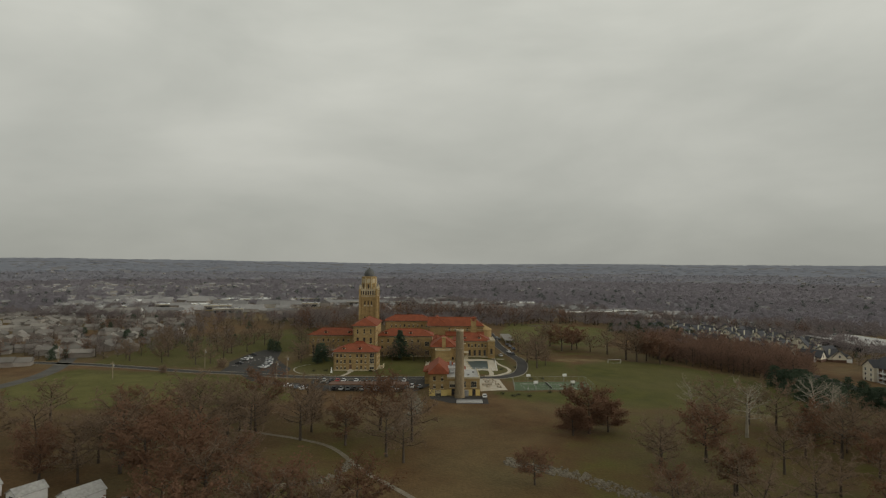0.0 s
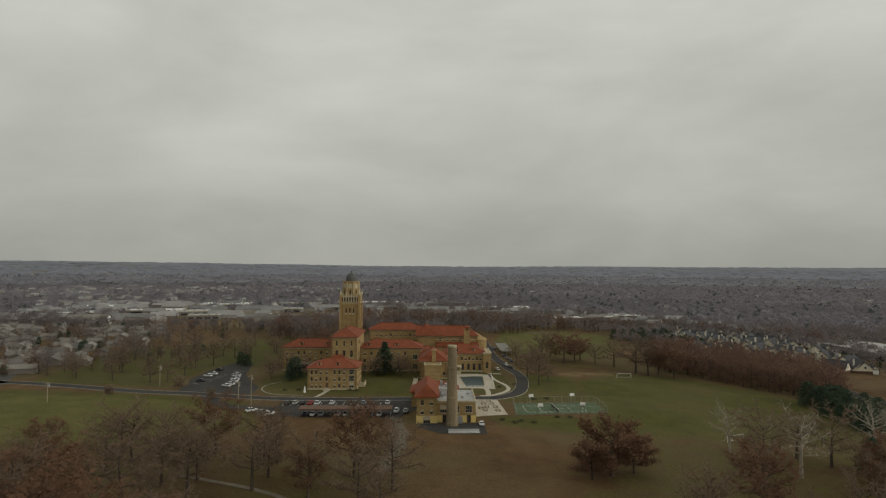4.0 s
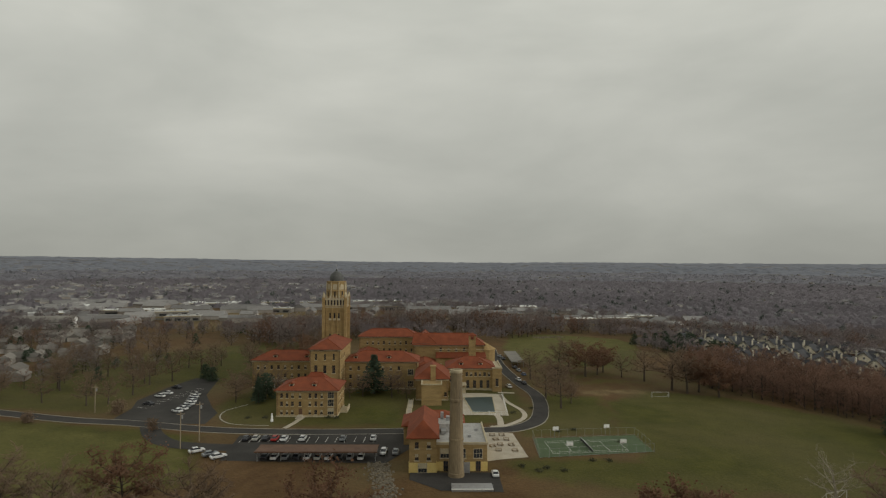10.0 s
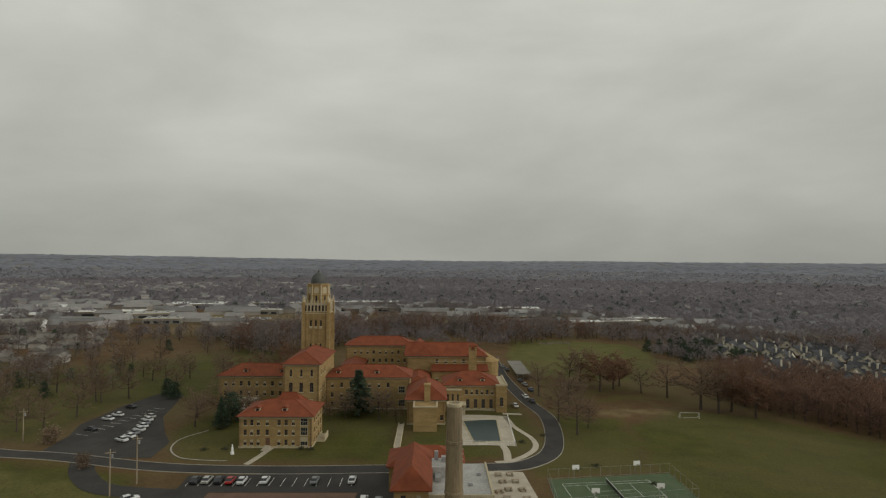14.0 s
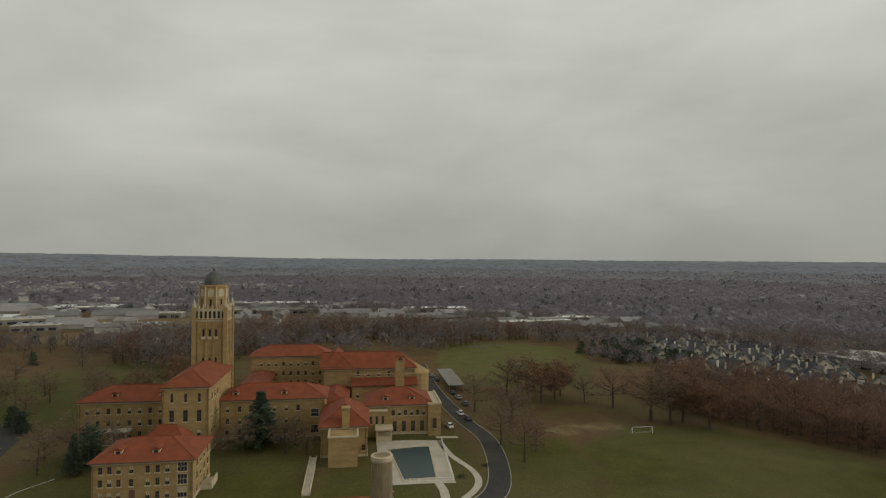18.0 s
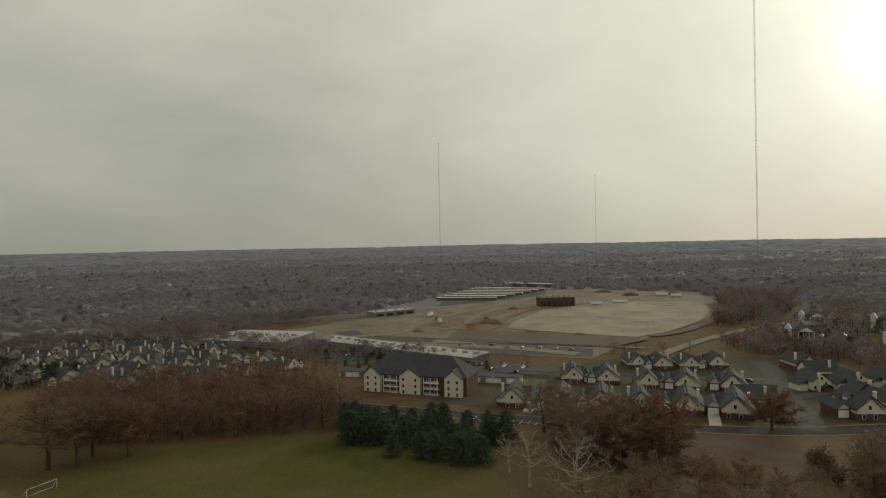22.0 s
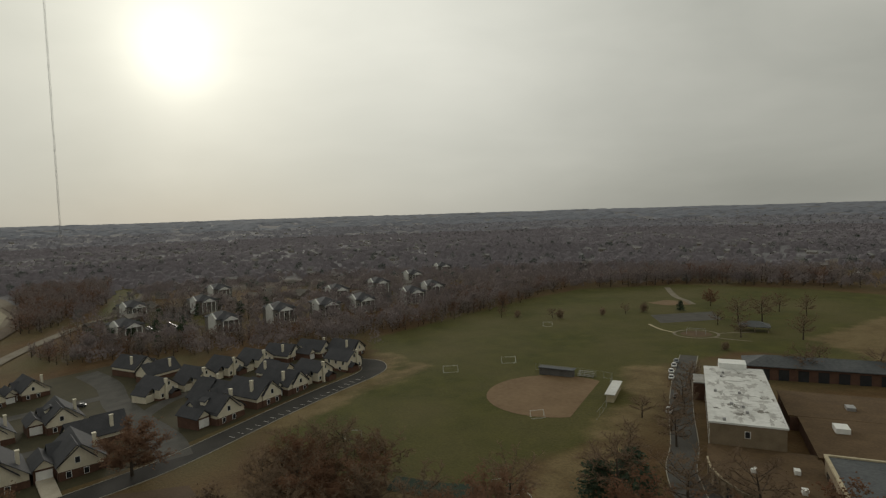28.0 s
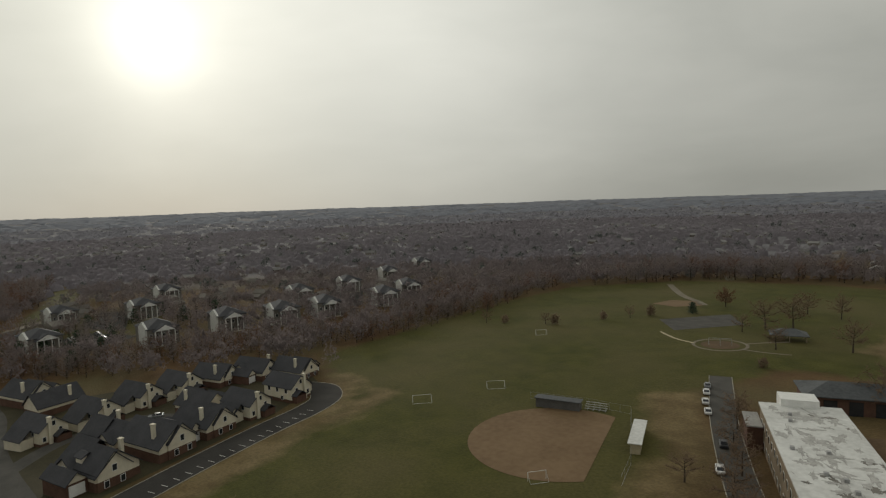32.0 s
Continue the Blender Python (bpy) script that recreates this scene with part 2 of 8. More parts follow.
SHINGLE_MID = mat("weathered_shingle", (0.075, 0.068, 0.06), (0.25, 0.23, 0.205), 0.3, 0.85, spread=0.8, island=True)
SHINGLE_PALE = mat("pale_shingle", (0.1, 0.096, 0.094), (0.31, 0.3, 0.29), 0.3, 0.85, spread=0.7, island=True)
REDBRICK = mat("brown_red_brick", (0.085, 0.046, 0.033), (0.13, 0.072, 0.05), 0.5, 0.9)
SIDING = mat("cream_siding", (0.56, 0.51, 0.4), (0.7, 0.645, 0.52), 0.5, 0.75, spread=0.2)
SIDING_FAR = mat("house_siding", (0.13, 0.105, 0.085), (0.42, 0.395, 0.36), 0.05, 0.8, spread=0.8, island=True)
WHITE = mat("white_paint", (0.68, 0.68, 0.66), (0.8, 0.8, 0.78), 0.8, 0.6, bump=0.1)
GLASS = glass_mat("window_glass", (0.022, 0.024, 0.028))
POOL = mat("teal_pool_cover", (0.024, 0.046, 0.046), (0.034, 0.06, 0.06), 0.2, 0.4)
TARP = mat("green_tarp", (0.02, 0.036, 0.026), (0.032, 0.05, 0.036), 0.3, 0.9, spec=0.1)
DULLWALL = mat("dull_grey_wall", (0.15, 0.14, 0.125), (0.23, 0.215, 0.19), 0.2, 0.85)
COURT = mat("green_court", (0.052, 0.082, 0.038), (0.078, 0.108, 0.054), 0.2, 0.85)
BUFFDULL = mat("dull_buff_brick", (0.17, 0.13, 0.085), (0.24, 0.19, 0.13), 0.4, 0.9, grain=14)
BERM = mat("dark_raw_earth", (0.085, 0.062, 0.042), (0.13, 0.096, 0.066), 0.05, 0.95, grain=12)
REDEARTH = mat("red_brown_spoil", (0.13, 0.078, 0.046), (0.19, 0.12, 0.072), 0.1, 0.95, grain=10)
DARKWALL = mat("dark_metal_wall", (0.085, 0.083, 0.08), (0.13, 0.125, 0.12), 0.3, 0.8)
LAWN = mat("court_lawn", (0.036, 0.032, 0.016), (0.062, 0.052, 0.026), 0.12, 0.95, grain=14)
DIRT = mat("infield_dirt", (0.14, 0.088, 0.045), (0.19, 0.125, 0.068), 0.08, 0.95)
GRAVEL = mat("pale_gravel", (0.14, 0.118, 0.085), (0.22, 0.19, 0.145), 0.15, 0.95)
SITE = mat("graded_subsoil", (0.17, 0.148, 0.098), (0.315, 0.282, 0.2), 0.035, 0.95, grain=16)
RAW = mat("raw_red_earth", (0.105, 0.08, 0.052), (0.21, 0.175, 0.125), 0.03, 0.95, grain=16)
STEEL = mat("galvanised_steel", (0.3, 0.3, 0.3), (0.4, 0.4, 0.4), 1.0, 0.5, 0.6)
WOODPOLE = mat("weathered_wood", (0.25, 0.2, 0.14), (0.34, 0.28, 0.2), 1.0, 0.9)
RUST = mat("rust_brown_metal", (0.10, 0.055, 0.035), (0.15, 0.085, 0.055), 0.3, 0.7)
BARK = mat("grey_bark", (0.055, 0.043, 0.034), (0.095, 0.075, 0.058), 1.2, 0.95, spread=0.3)
TWIG = mat("bare_twigs", (0.145, 0.099, 0.066), (0.228, 0.161, 0.108), 0.1, 0.95, bump=0, spread=0.5, soft=0.5)
TWIG_RUST = mat("russet_leaves", (0.13, 0.069, 0.041), (0.2, 0.111, 0.068), 0.2, 0.95, bump=0, spread=0.45, soft=0.5)
# copies of the two above for joined groves, colour paled to imitate haze
TWIG_FAR = mat("haze_lifted_twigs", (0.222, 0.178, 0.162), (0.318, 0.262, 0.24), 0.1, 0.95, bump=0, spread=0.5, soft=0.85)
TWIG_RUST_FAR = mat("haze_lifted_russet", (0.165, 0.092, 0.063), (0.25, 0.146, 0.102), 0.2, 0.95, bump=0, spread=0.45, soft=0.7)
ROCKS = mat("dull_fieldstone", (0.115, 0.096, 0.07), (0.19, 0.165, 0.125), 0.6, 0.95)
GOALPAINT = mat("worn_white_tube", (0.5, 0.5, 0.48), (0.66, 0.66, 0.63), 1.0, 0.6)
MEADOW = mat("pale_mown_meadow", (0.11, 0.105, 0.034), (0.16, 0.145, 0.052), 0.08, 0.95, grain=16)
STUBBLE = mat("stubble_field", (0.062, 0.039, 0.022), (0.097, 0.062, 0.036), 0.12, 0.95, grain=14)
PINE = mat("pine_needles", (0.04, 0.062, 0.038), (0.07, 0.096, 0.06), 0.4, 0.9, bump=0, spread=0.3, soft=0.4)
# needle colour lifted above PINE to stand in for haze
PINE_FAR = mat("haze_paled_evergreens", (0.085, 0.1, 0.088), (0.125, 0.14, 0.126), 0.2, 0.9, bump=0, spread=0.3, soft=0.6)
WHITEBARK = mat("white_bark", (0.24, 0.21, 0.165), (0.38, 0.34, 0.275), 0.8, 0.85)
# woods by distance: haze is put into these colours, paler and bluer outwards
WOODS = mat("haze_tinted_woods", (0.218, 0.196, 0.216), (0.296, 0.27, 0.295), 0.012, 0.95, bump=0, spread=0.14, island=True, soft=0.95)
WOODS_FAR = mat("haze_tinted_far_woods", (0.235, 0.248, 0.29), (0.3, 0.314, 0.358), 0.004, 0.95, bump=0, spread=0.1, island=True, soft=0.97)
WOODS_MID = mat("haze_tinted_mid_woods", (0.232, 0.226, 0.256), (0.3, 0.294, 0.328), 0.008, 0.95, bump=0, spread=0.12, island=True, soft=0.96)
WOODS_NEAR = mat("haze_lifted_brown_woods", (0.208, 0.17, 0.168), (0.295, 0.25, 0.246), 0.02, 0.95, bump=0, spread=0.2, island=True, soft=0.85)
BLACK = mat("black_rubber", (0.02, 0.02, 0.02), (0.035, 0.035, 0.035), 2.0, 0.8)
HEDGE = mat("dark_shrub", (0.035, 0.04, 0.02), (0.06, 0.055, 0.03), 0.8, 0.95)
CARFAR = mat("far_car_paint", (0.03, 0.03, 0.035), (0.6, 0.6, 0.6), 0.02, 0.4, bump=0, spread=0.95, island=True)
PAINTS = [mat("car_paint", c, tuple(min(1, v * 1.15) for v in c), 0.5, 0.3, 0.2, 0.0, spec=0.5) for c in
          ((0.62, 0.62, 0.62), (0.03, 0.03, 0.035), (0.2, 0.21, 0.22), (0.35, 0.025, 0.02), (0.05, 0.07, 0.13), (0.4, 0.39, 0.36))]


# ---- mesh helpers ----
class Mesh:
    """Vertices and faces that become one mesh."""

    def __init__(self):
        self.v, self.f = [], []

    def add(self, verts, faces):
        n = len(self.v)
        self.v += [tuple(p) for p in verts]
        self.f += [tuple(i + n for i in f) for f in faces]
        return self

    def box(self, x0, y0, z0, x1, y1, z1):
        return self.add([(x0, y0, z0), (x1, y0, z0), (x1, y1, z0), (x0, y1, z0), (x0, y0, z1), (x1, y0, z1), (x1, y1, z1), (x0, y1, z1)],
                        [(0, 3, 2, 1), (4, 5, 6, 7), (0, 1, 5, 4), (1, 2, 6, 5), (2, 3, 7, 6), (3, 0, 4, 7)])

    def prism(self, poly, z0, z1):
        n = len(poly)
        v = [(x, y, z0) for x, y in poly] + [(x, y, z1) for x, y in poly]
        return self.add(v, [tuple(range(n - 1, -1, -1)), tuple(range(n, 2 * n))] + [(i, (i + 1) % n, n + (i + 1) % n, n + i) for i in range(n)])

    def tube(self, a, b, ra, rb, n=8, caps=True):
        a, b = Vector(a), Vector(b)
        d = (b - a).normalized()
        s = d.orthogonal().normalized()
        t = d.cross(s)
        ring = [(math.cos(2 * math.pi * i / n), math.sin(2 * math.pi * i / n)) for i in range(n)]
        v = [a + (s * c + t * e) * ra for c, e in ring] + [b + (s * c + t * e) * rb for c, e in ring]
        f = [(i, (i + 1) % n, n + (i + 1) % n, n + i) for i in range(n)]
        if caps:
            f += [tuple(range(n - 1, -1, -1)), tuple(range(n, 2 * n))]
        return self.add(v, f)

    def turned(self, profile, n=16, x=0, y=0):
        """A surface of revolution through (radius, height) pairs."""
        v = [(x + r * math.cos(2 * math.pi * i / n), y + r * math.sin(2 * math.pi * i / n), z) for r, z in profile for i in range(n)]
        f = [(k * n + i, k * n + (i + 1) % n, (k + 1) * n + (i + 1) % n, (k + 1) * n + i) for k in range(len(profile) - 1) for i in range(n)]
        f += [tuple(range(n - 1, -1, -1)), tuple(range((len(profile) - 1) * n, len(profile) * n))]
        return self.add(v, f)

    def hip(self, x0, y0, x1, y1, z, rise, over=0.7, gable=(False, False), thick=0.25):
        """A tiled roof over a rectangle, with eaves; gable: straight ends at the low and the high end of the ridge."""
        x0, y0, x1, y1 = x0 - over, y0 - over, x1 + over, y1 + over
        w, d = x1 - x0, y1 - y0
        if w >= d:
            e = [0 if g else d / 2 for g in gable]
            a, b = (x0 + e[0], (y0 + y1) / 2, z + rise), (x1 - e[1], (y0 + y1) / 2, z + rise)
        else:
            e = [0 if g else w / 2 for g in gable]
            a, b = ((x0 + x1) / 2, y0 + e[0], z + rise), ((x0 + x1) / 2, y1 - e[1], z + rise)
        c = [(x0, y0), (x1, y0), (x1, y1), (x0, y1)]
        v = [(x, y, z - thick) for x, y in c] + [(x, y, z) for x, y in c] + [a, b]
        f = [(0, 3, 2, 1), (0, 1, 5, 4), (1, 2, 6, 5), (2, 3, 7, 6), (3, 0, 4, 7)]
        f += [(4, 5, 9, 8), (5, 6, 9), (6, 7, 8, 9), (7, 4, 8)] if w >= d else [(4, 5, 8), (5, 6, 9, 8), (6, 7, 9), (7, 4, 8, 9)]
        return self.add(v, f)

    def data(self, name, material):
        me = bpy.data.meshes.new(name)
        me.from_pydata(self.v, [], self.f)
        me.materials.append(material)
        me.update()
        return me


def part(name, mesh, material, parent=None, label="", m=None):
    """Links a Mesh (or shared mesh data) as one object under a thing or a part."""
    ob = new(name, mesh.data(name, material) if isinstance(mesh, Mesh) else mesh)
    if parent is not None:
        ob.parent = parent
    if m is not None:
        ob.matrix_basis = m
    return tagged(ob, label)


def thing(name, label, category, m=None, group="", kind=""):
    ob = new(name)
    ob.empty_display_size = 0.5
    if m is not None:
        ob.matrix_basis = m
    return tagged(ob, label, category, group, kind)


def fade(v):
    v = np.clip(v, 0, 1)
    return v * v * (3 - 2 * v)


def lie(x, y):
    """The height of the ground."""
    x, y = np.asarray(x, float), np.asarray(y, float)
    near = 3 - 14 * np.clip((x - 20) / 300, 0, 1) * (0.35 + 0.65 * fade((y - 20) / 200))
    r = np.hypot(x - 30, y - 150)
    hills = 10 * np.sin(x / 410 + 1) * np.sin(y / 530 + 2) + 6 * np.sin(x / 170 + y / 230)
    far = fade((r - 700) / 1500)
    west = fade((-np.degrees(np.arctan2(x - 30, y - 150)) - 4) / 30)
    return near * (1 - far) + far * (hills * 0.22 + (46 + 26 * west) * fade((r - 1500) / 3000) - 6)


def gz(x, y):
    return float(lie(x, y))


# ---- ground: one sheet to the horizon ----
def axis(lo, hi, step, far):
    near = list(np.arange(lo, hi + 0.1, step))
    out, s = [], step
    a, b, low, high = lo, hi, [], []
    while b < far:
        s *= 1.13
        b, a = b + s, a - s
        high.append(min(b, far))
        low.insert(0, max(a, -far))
    return np.array(low + near + high)


def polygon_depth(poly, X, Y):
    """Metres inside (+) or outside (-) a polygon."""
    P = np.array(poly, float)
    d, inside = np.full(X.shape, 1e9), np.zeros(X.shape, bool)
    for i in range(len(P)):
        a, b = P[i], P[(i + 1) % len(P)]
        e = b - a
        t = np.clip(((X - a[0]) * e[0] + (Y - a[1]) * e[1]) / (e @ e), 0, 1)
        d = np.minimum(d, np.hypot(X - a[0] - t * e[0], Y - a[1] - t * e[1]))
        hit = (a[1] > Y) != (b[1] > Y)
        with np.errstate(divide="ignore", invalid="ignore"):
            inside ^= hit & (X < (b[0] - a[0]) * (Y - a[1]) / (b[1] - a[1]) + a[0])
    return np.where(inside, d, -d)


GREEN = [
    [(-6, 276), (28, 277), (36, 290), (37, 330), (30, 340), (-6, 330)],
    [(-190, 246), (-185, 285), (-120, 276), (-72, 262), (-66, 245), (-60, 222), (-105, 205), (-170, 210)],
    [(-185, 300), (-120, 290), (-115, 335), (-90, 345), (-80, 400), (-150, 430), (-200, 400)],
    [(-68, 276), (-8, 272), (-8, 330), (-75, 330), (-82, 300)],
    [(-110, 350), (-80, 350), (-50, 430), (-60, 470), (-110, 470), (-150, 430)],
    [(66, 224), (62, 240), (70, 316), (100, 342), (128, 340), (160, 310), (180, 262), (160, 236), (130, 224)],
    [(28, 276), (40, 292), (46, 330), (70, 325), (66, 280), (66, 272), (30, 266)],
    [(45, 400), (46, 460), (75, 530), (150, 520), (140, 470), (110, 400)],
    [(152, 60), (160, 90), (150, 112), (192, 130), (225, 124), (246, 90), (258, 62), (310, 40), (325, -30), (340, -110), (345, -170), (300, -235), (220, -255), (120, -240), (110, -60), (170, -50), (184, 0)],
    [(20, 234), (22, 243), (66, 246), (76, 228), (60, 220), (34, 226)],
    [(425, 80), (480, 130), (560, 120), (540, 90), (470, 60)],
    [(125, 70), (136, 66), (125, 82), (112, 86), (104, 84)],
    [(684, 86), (676, 70), (610, 82), (548, 106), (534, 126), (590, 108)],
]
TAN = [
    [(-90, 560), (60, 590), (60, 640), (-110, 620)],
    [(-210, 545), (-130, 520), (-100, 590), (-200, 600)],
    [(-330, 640), (-180, 632), (-60, 650), (-20, 690), (-150, 705), (-320, 690)],
    [(80, 590), (230, 610), (250, 660), (210, 690), (90, 632)],
    [(238, 128), (250, 100), (262, 66), (284, 50), (270, 46), (252, 66), (244, 92), (232, 118)],
    [(152, 62), (156, 86), (148, 100), (141, 98), (147, 78)],
    [(160, 30), (176, 24), (190, 0), (180, -10), (170, 10), (150, 52), (156, 58)],
    [(62, 335), (92, 344), (95, 338), (64, 330)],
    [(120, -60), (160, -90), (150, -180), (110, -190)],
    [(170, 110), (186, 122), (176, 128), (158, 118)],
    [(250, 46), (243, 60), (240, 84), (228, 114), (233, 120), (246, 88), (252, 62), (258, 50)],
    [(160, 36), (152, 58), (136, 92), (143, 96), (158, 64), (168, 42)],
]

PALE = [
    [(44, 412), (48, 468), (60, 532), (94, 543), (146, 535), (142, 478), (107, 464), (80, 420)],
    [(-186, 248), (-182, 276), (-120, 268), (-74, 256), (-70, 245), (-64, 224), (-105, 208), (-166, 213)],
]

THIN = [
    [(14, 60), (14, 150), (50, 226), (150, 228), (172, 200), (176, 160), (150, 120), (120, 90), (60, 40)],
    [(-150, 330), (-110, 300), (-80, 330), (-60, 480), (-150, 480)],
    [(30, 330), (120, 345), (140, 400), (100, 420), (40, 420)],
    [(-60, 110), (-20, 100), (0, 160), (-10, 200), (-60, 200)],
]


def build_ground():
    xs, ys = axis(-400, 560, 5, 4950), axis(-280, 680, 5, 4950)
    X, Y = np.meshgrid(xs, ys)
    Z = lie(X, Y)
    me = bpy.data.meshes.new("ground")
    nx, ny = len(xs), len(ys)
    i = (np.arange(ny - 1)[:, None] * nx + np.arange(nx - 1)[None, :]).ravel()
    faces = np.stack([i, i + 1, i + nx + 1, i + nx], 1)
    me.from_pydata(np.stack([X.ravel(), Y.ravel(), Z.ravel()], 1).tolist(), [], faces.tolist())
    for name, polys, soft in (("green", GREEN, 7.0), ("tan", TAN, 6.0), ("pale", PALE, 5.0)):
        w = np.zeros(X.shape)
        for p in polys:
            w = np.maximum(w, np.clip(0.5 + polygon_depth(p, X, Y) / (2 * soft), 0, 1))
        if name == "green":
            for p in THIN:
                w = np.maximum(w, 0.46 * np.clip(0.5 + polygon_depth(p, X, Y) / 40, 0, 1))
        at = me.attributes.new(name, "FLOAT", "POINT")
        at.data.foreach_set("value", w.ravel())
    # weight of the haze-coloured canopy, growing with distance
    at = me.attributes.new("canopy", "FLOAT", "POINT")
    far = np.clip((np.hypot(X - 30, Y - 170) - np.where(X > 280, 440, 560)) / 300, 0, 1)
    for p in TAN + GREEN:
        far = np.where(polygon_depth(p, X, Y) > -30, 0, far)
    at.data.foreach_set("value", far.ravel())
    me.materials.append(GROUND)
    me.polygons.foreach_set("use_smooth", [True] * len(me.polygons))
    tagged(new("ground", me), "rolling ground of leaf litter, turf and dry grass", "ground", kind="structure")


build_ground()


def drape(name, poly, material, label, category, lift=0.05, parent=None, kind="structure", step=10.0):
    """A thin paved or planted surface that follows the ground inside a polygon."""
    bm = bmesh.new()
    bm.faces.new([bm.verts.new((x, y, 0)) for x, y in poly])
    bmesh.ops.triangulate(bm, faces=bm.faces[:])
    px, py = [p[0] for p in poly], [p[1] for p in poly]
    for k, lo, hi in ((0, min(px), max(px)), (1, min(py), max(py))):
        c = math.ceil(lo / step) * step
        while c < hi:
            no = (1, 0, 0) if k == 0 else (0, 1, 0)
            bmesh.ops.bisect_plane(bm, geom=bm.verts[:] + bm.edges[:] + bm.faces[:], plane_co=(c, c, 0), plane_no=no)
            c += step
    for v in bm.verts:
        v.co.z = gz(v.co.x, v.co.y) + lift
    for f in bm.faces:
        if f.normal.z < 0:
            f.normal_flip()
    me = bpy.data.meshes.new(name)
    bm.to_mesh(me)
    bm.free()
    me.materials.append(material)
    ob = new(name, me)
    if parent is not None:
        ob.parent = parent
        return tagged(ob, label)
    return tagged(ob, label, category, kind=kind)


def ribbon_poly(pts, width):
    """The outline of a strip along a smoothed line."""
    P = [Vector((*p, 0)) for p in pts]
    fine = []
    for i in range(len(P) - 1):
        a, b, c, d = P[max(i - 1, 0)], P[i], P[i + 1], P[min(i + 2, len(P) - 1)]
        for k in range(6):
            t = k / 6
            fine.append(0.5 * (2 * b + (c - a) * t + (2 * a - 5 * b + 4 * c - d) * t * t + (3 * b - a - 3 * c + d) * t ** 3))
    fine.append(P[-1])
    left, right = [], []
    for i, p in enumerate(fine):
        d = (fine[min(i + 1, len(fine) - 1)] - fine[max(i - 1, 0)]).normalized()
        n = Vector((-d.y, d.x, 0)) * width / 2
        left.append(p + n)
        right.append(p - n)
    return fine, left, right


def strip(name, pts, width, material, label, category, lift=0.06, kerb=0.0):
    """A road or path; kerb: the height of concrete edges along both sides."""
    fine, left, right = ribbon_poly(pts, width)
    m = Mesh()
    rows = []
    for a, b in zip(left, right):
        rows.append([a.lerp(b, k / 2) for k in range(3)])
    v = [(p.x, p.y, gz(p.x, p.y) + lift) for r in rows for p in r]
    f = [(i * 3 + k, i * 3 + k + 1, i * 3 + k + 4, i * 3 + k + 3) for i in range(len(rows) - 1) for k in range(2)]
    m.add(v, [tuple(reversed(q)) if False else q for q in f])
    ob = tagged(new(name, m.data(name, material)), label, category, kind="structure")
    if kerb:
        for side in (left, right):
            k = Mesh()
            for a, b in zip(side[:-1], side[1:]):
                d = (b - a).normalized()
                n = Vector((-d.y, d.x, 0)) * 0.09
                za, zb = gz(a.x, a.y), gz(b.x, b.y)
                q = [a - n, b - n, b + n, a + n]
                k.add([(p.x, p.y, (za, zb, zb, za)[j]) for j, p in enumerate(q)] + [(p.x, p.y, (za, zb, zb, za)[j] + lift + kerb) for j, p in enumerate(q)],
                      [(4, 5, 6, 7), (0, 1, 5, 4), (1, 2, 6, 5), (2, 3, 7, 6), (3, 0, 4, 7)])
            part("kerb", k, KERB, ob)
    return ob


strip("road", [(-330, 262), (-240, 300), (-196, 300), (-165, 293), (-125, 281), (-102, 277), (-70, 269), (-40, 267), (-8, 268), (17, 269), (29, 273), (39, 288), (44, 321), (40, 348), (36, 396), (37, 451)],
      5.8, ASPHALT, "dark asphalt campus drive with pale kerbs", "road", kerb=0.1)
strip("road", [(-200, 215), (-190, 248), (-196, 291), (-240, 380), (-300, 470)], 7.5, ASPHALT_OLD, "worn grey residential street", "road")
drape("parking_lot", [(-110, 282), (-111, 296), (-115, 308), (-114, 332), (-110, 352), (-99, 352), (-92, 318), (-82, 298), (-77, 290), (-76, 276), (-94, 276)], ASPHALT, "dark asphalt parking lot beside the drive", "parking lot", 0.07)
drape("parking_lot", [(-58, 240), (-60, 263), (-15, 265), (-5, 266), (-5, 226), (3, 219), (18, 218), (18, 231), (2, 231), (-6, 250), (-12, 238), (-16, 238)], ASPHALT, "dark asphalt parking lot and yard beside the boiler house", "parking lot", 0.075)
drape("pool_deck", [(9.5, 287.5), (28, 288), (29.5, 322), (9.5, 322)], CONCRETE, "pale concrete deck round the swimming pool", "deck", 0.08)
drape("terrace", [(17, 266.5), (26.5, 266.5), (28, 244), (16, 239.5)], CONCRETE, "pale concrete picnic terrace", "terrace", 0.09)
drape("sports_court", [(31.2, 244), (32.5, 262), (67.4, 271), (67.6, 254.5)], COURT, "green hard court with faded white lines", "sports court", 0.09)
strip("footpath", [(28, 325), (35, 325.5)], 2.0, CONCRETE, "pale concrete footpath", "footpath", 0.08)
strip("footpath", [(28.5, 322), (30, 309), (34, 296), (33, 286), (26, 276), (20, 273)], 1.8, CONCRETE, "pale curving concrete footpath", "footpath", 0.08)
strip("footpath", [(-45, 285), (-46.5, 277), (-48, 271)], 1.8, CONCRETE, "pale concrete front walk", "footpath", 0.08)
strip("footpath", [(-66, 182), (-54, 177), (-43, 172), (-32, 164), (-20, 145), (-12, 135), (-2, 122)], 1.5, GRAVEL, "pale gravel path through the woods", "footpath", 0.08)
drape("sports_field", [(188 + 22 * math.cos(radians(k)), 44 + 21.5 * math.sin(radians(k))) for k in range(-96, 143, 7)], DIRT, "brown dirt softball infield", "infield", 0.06)
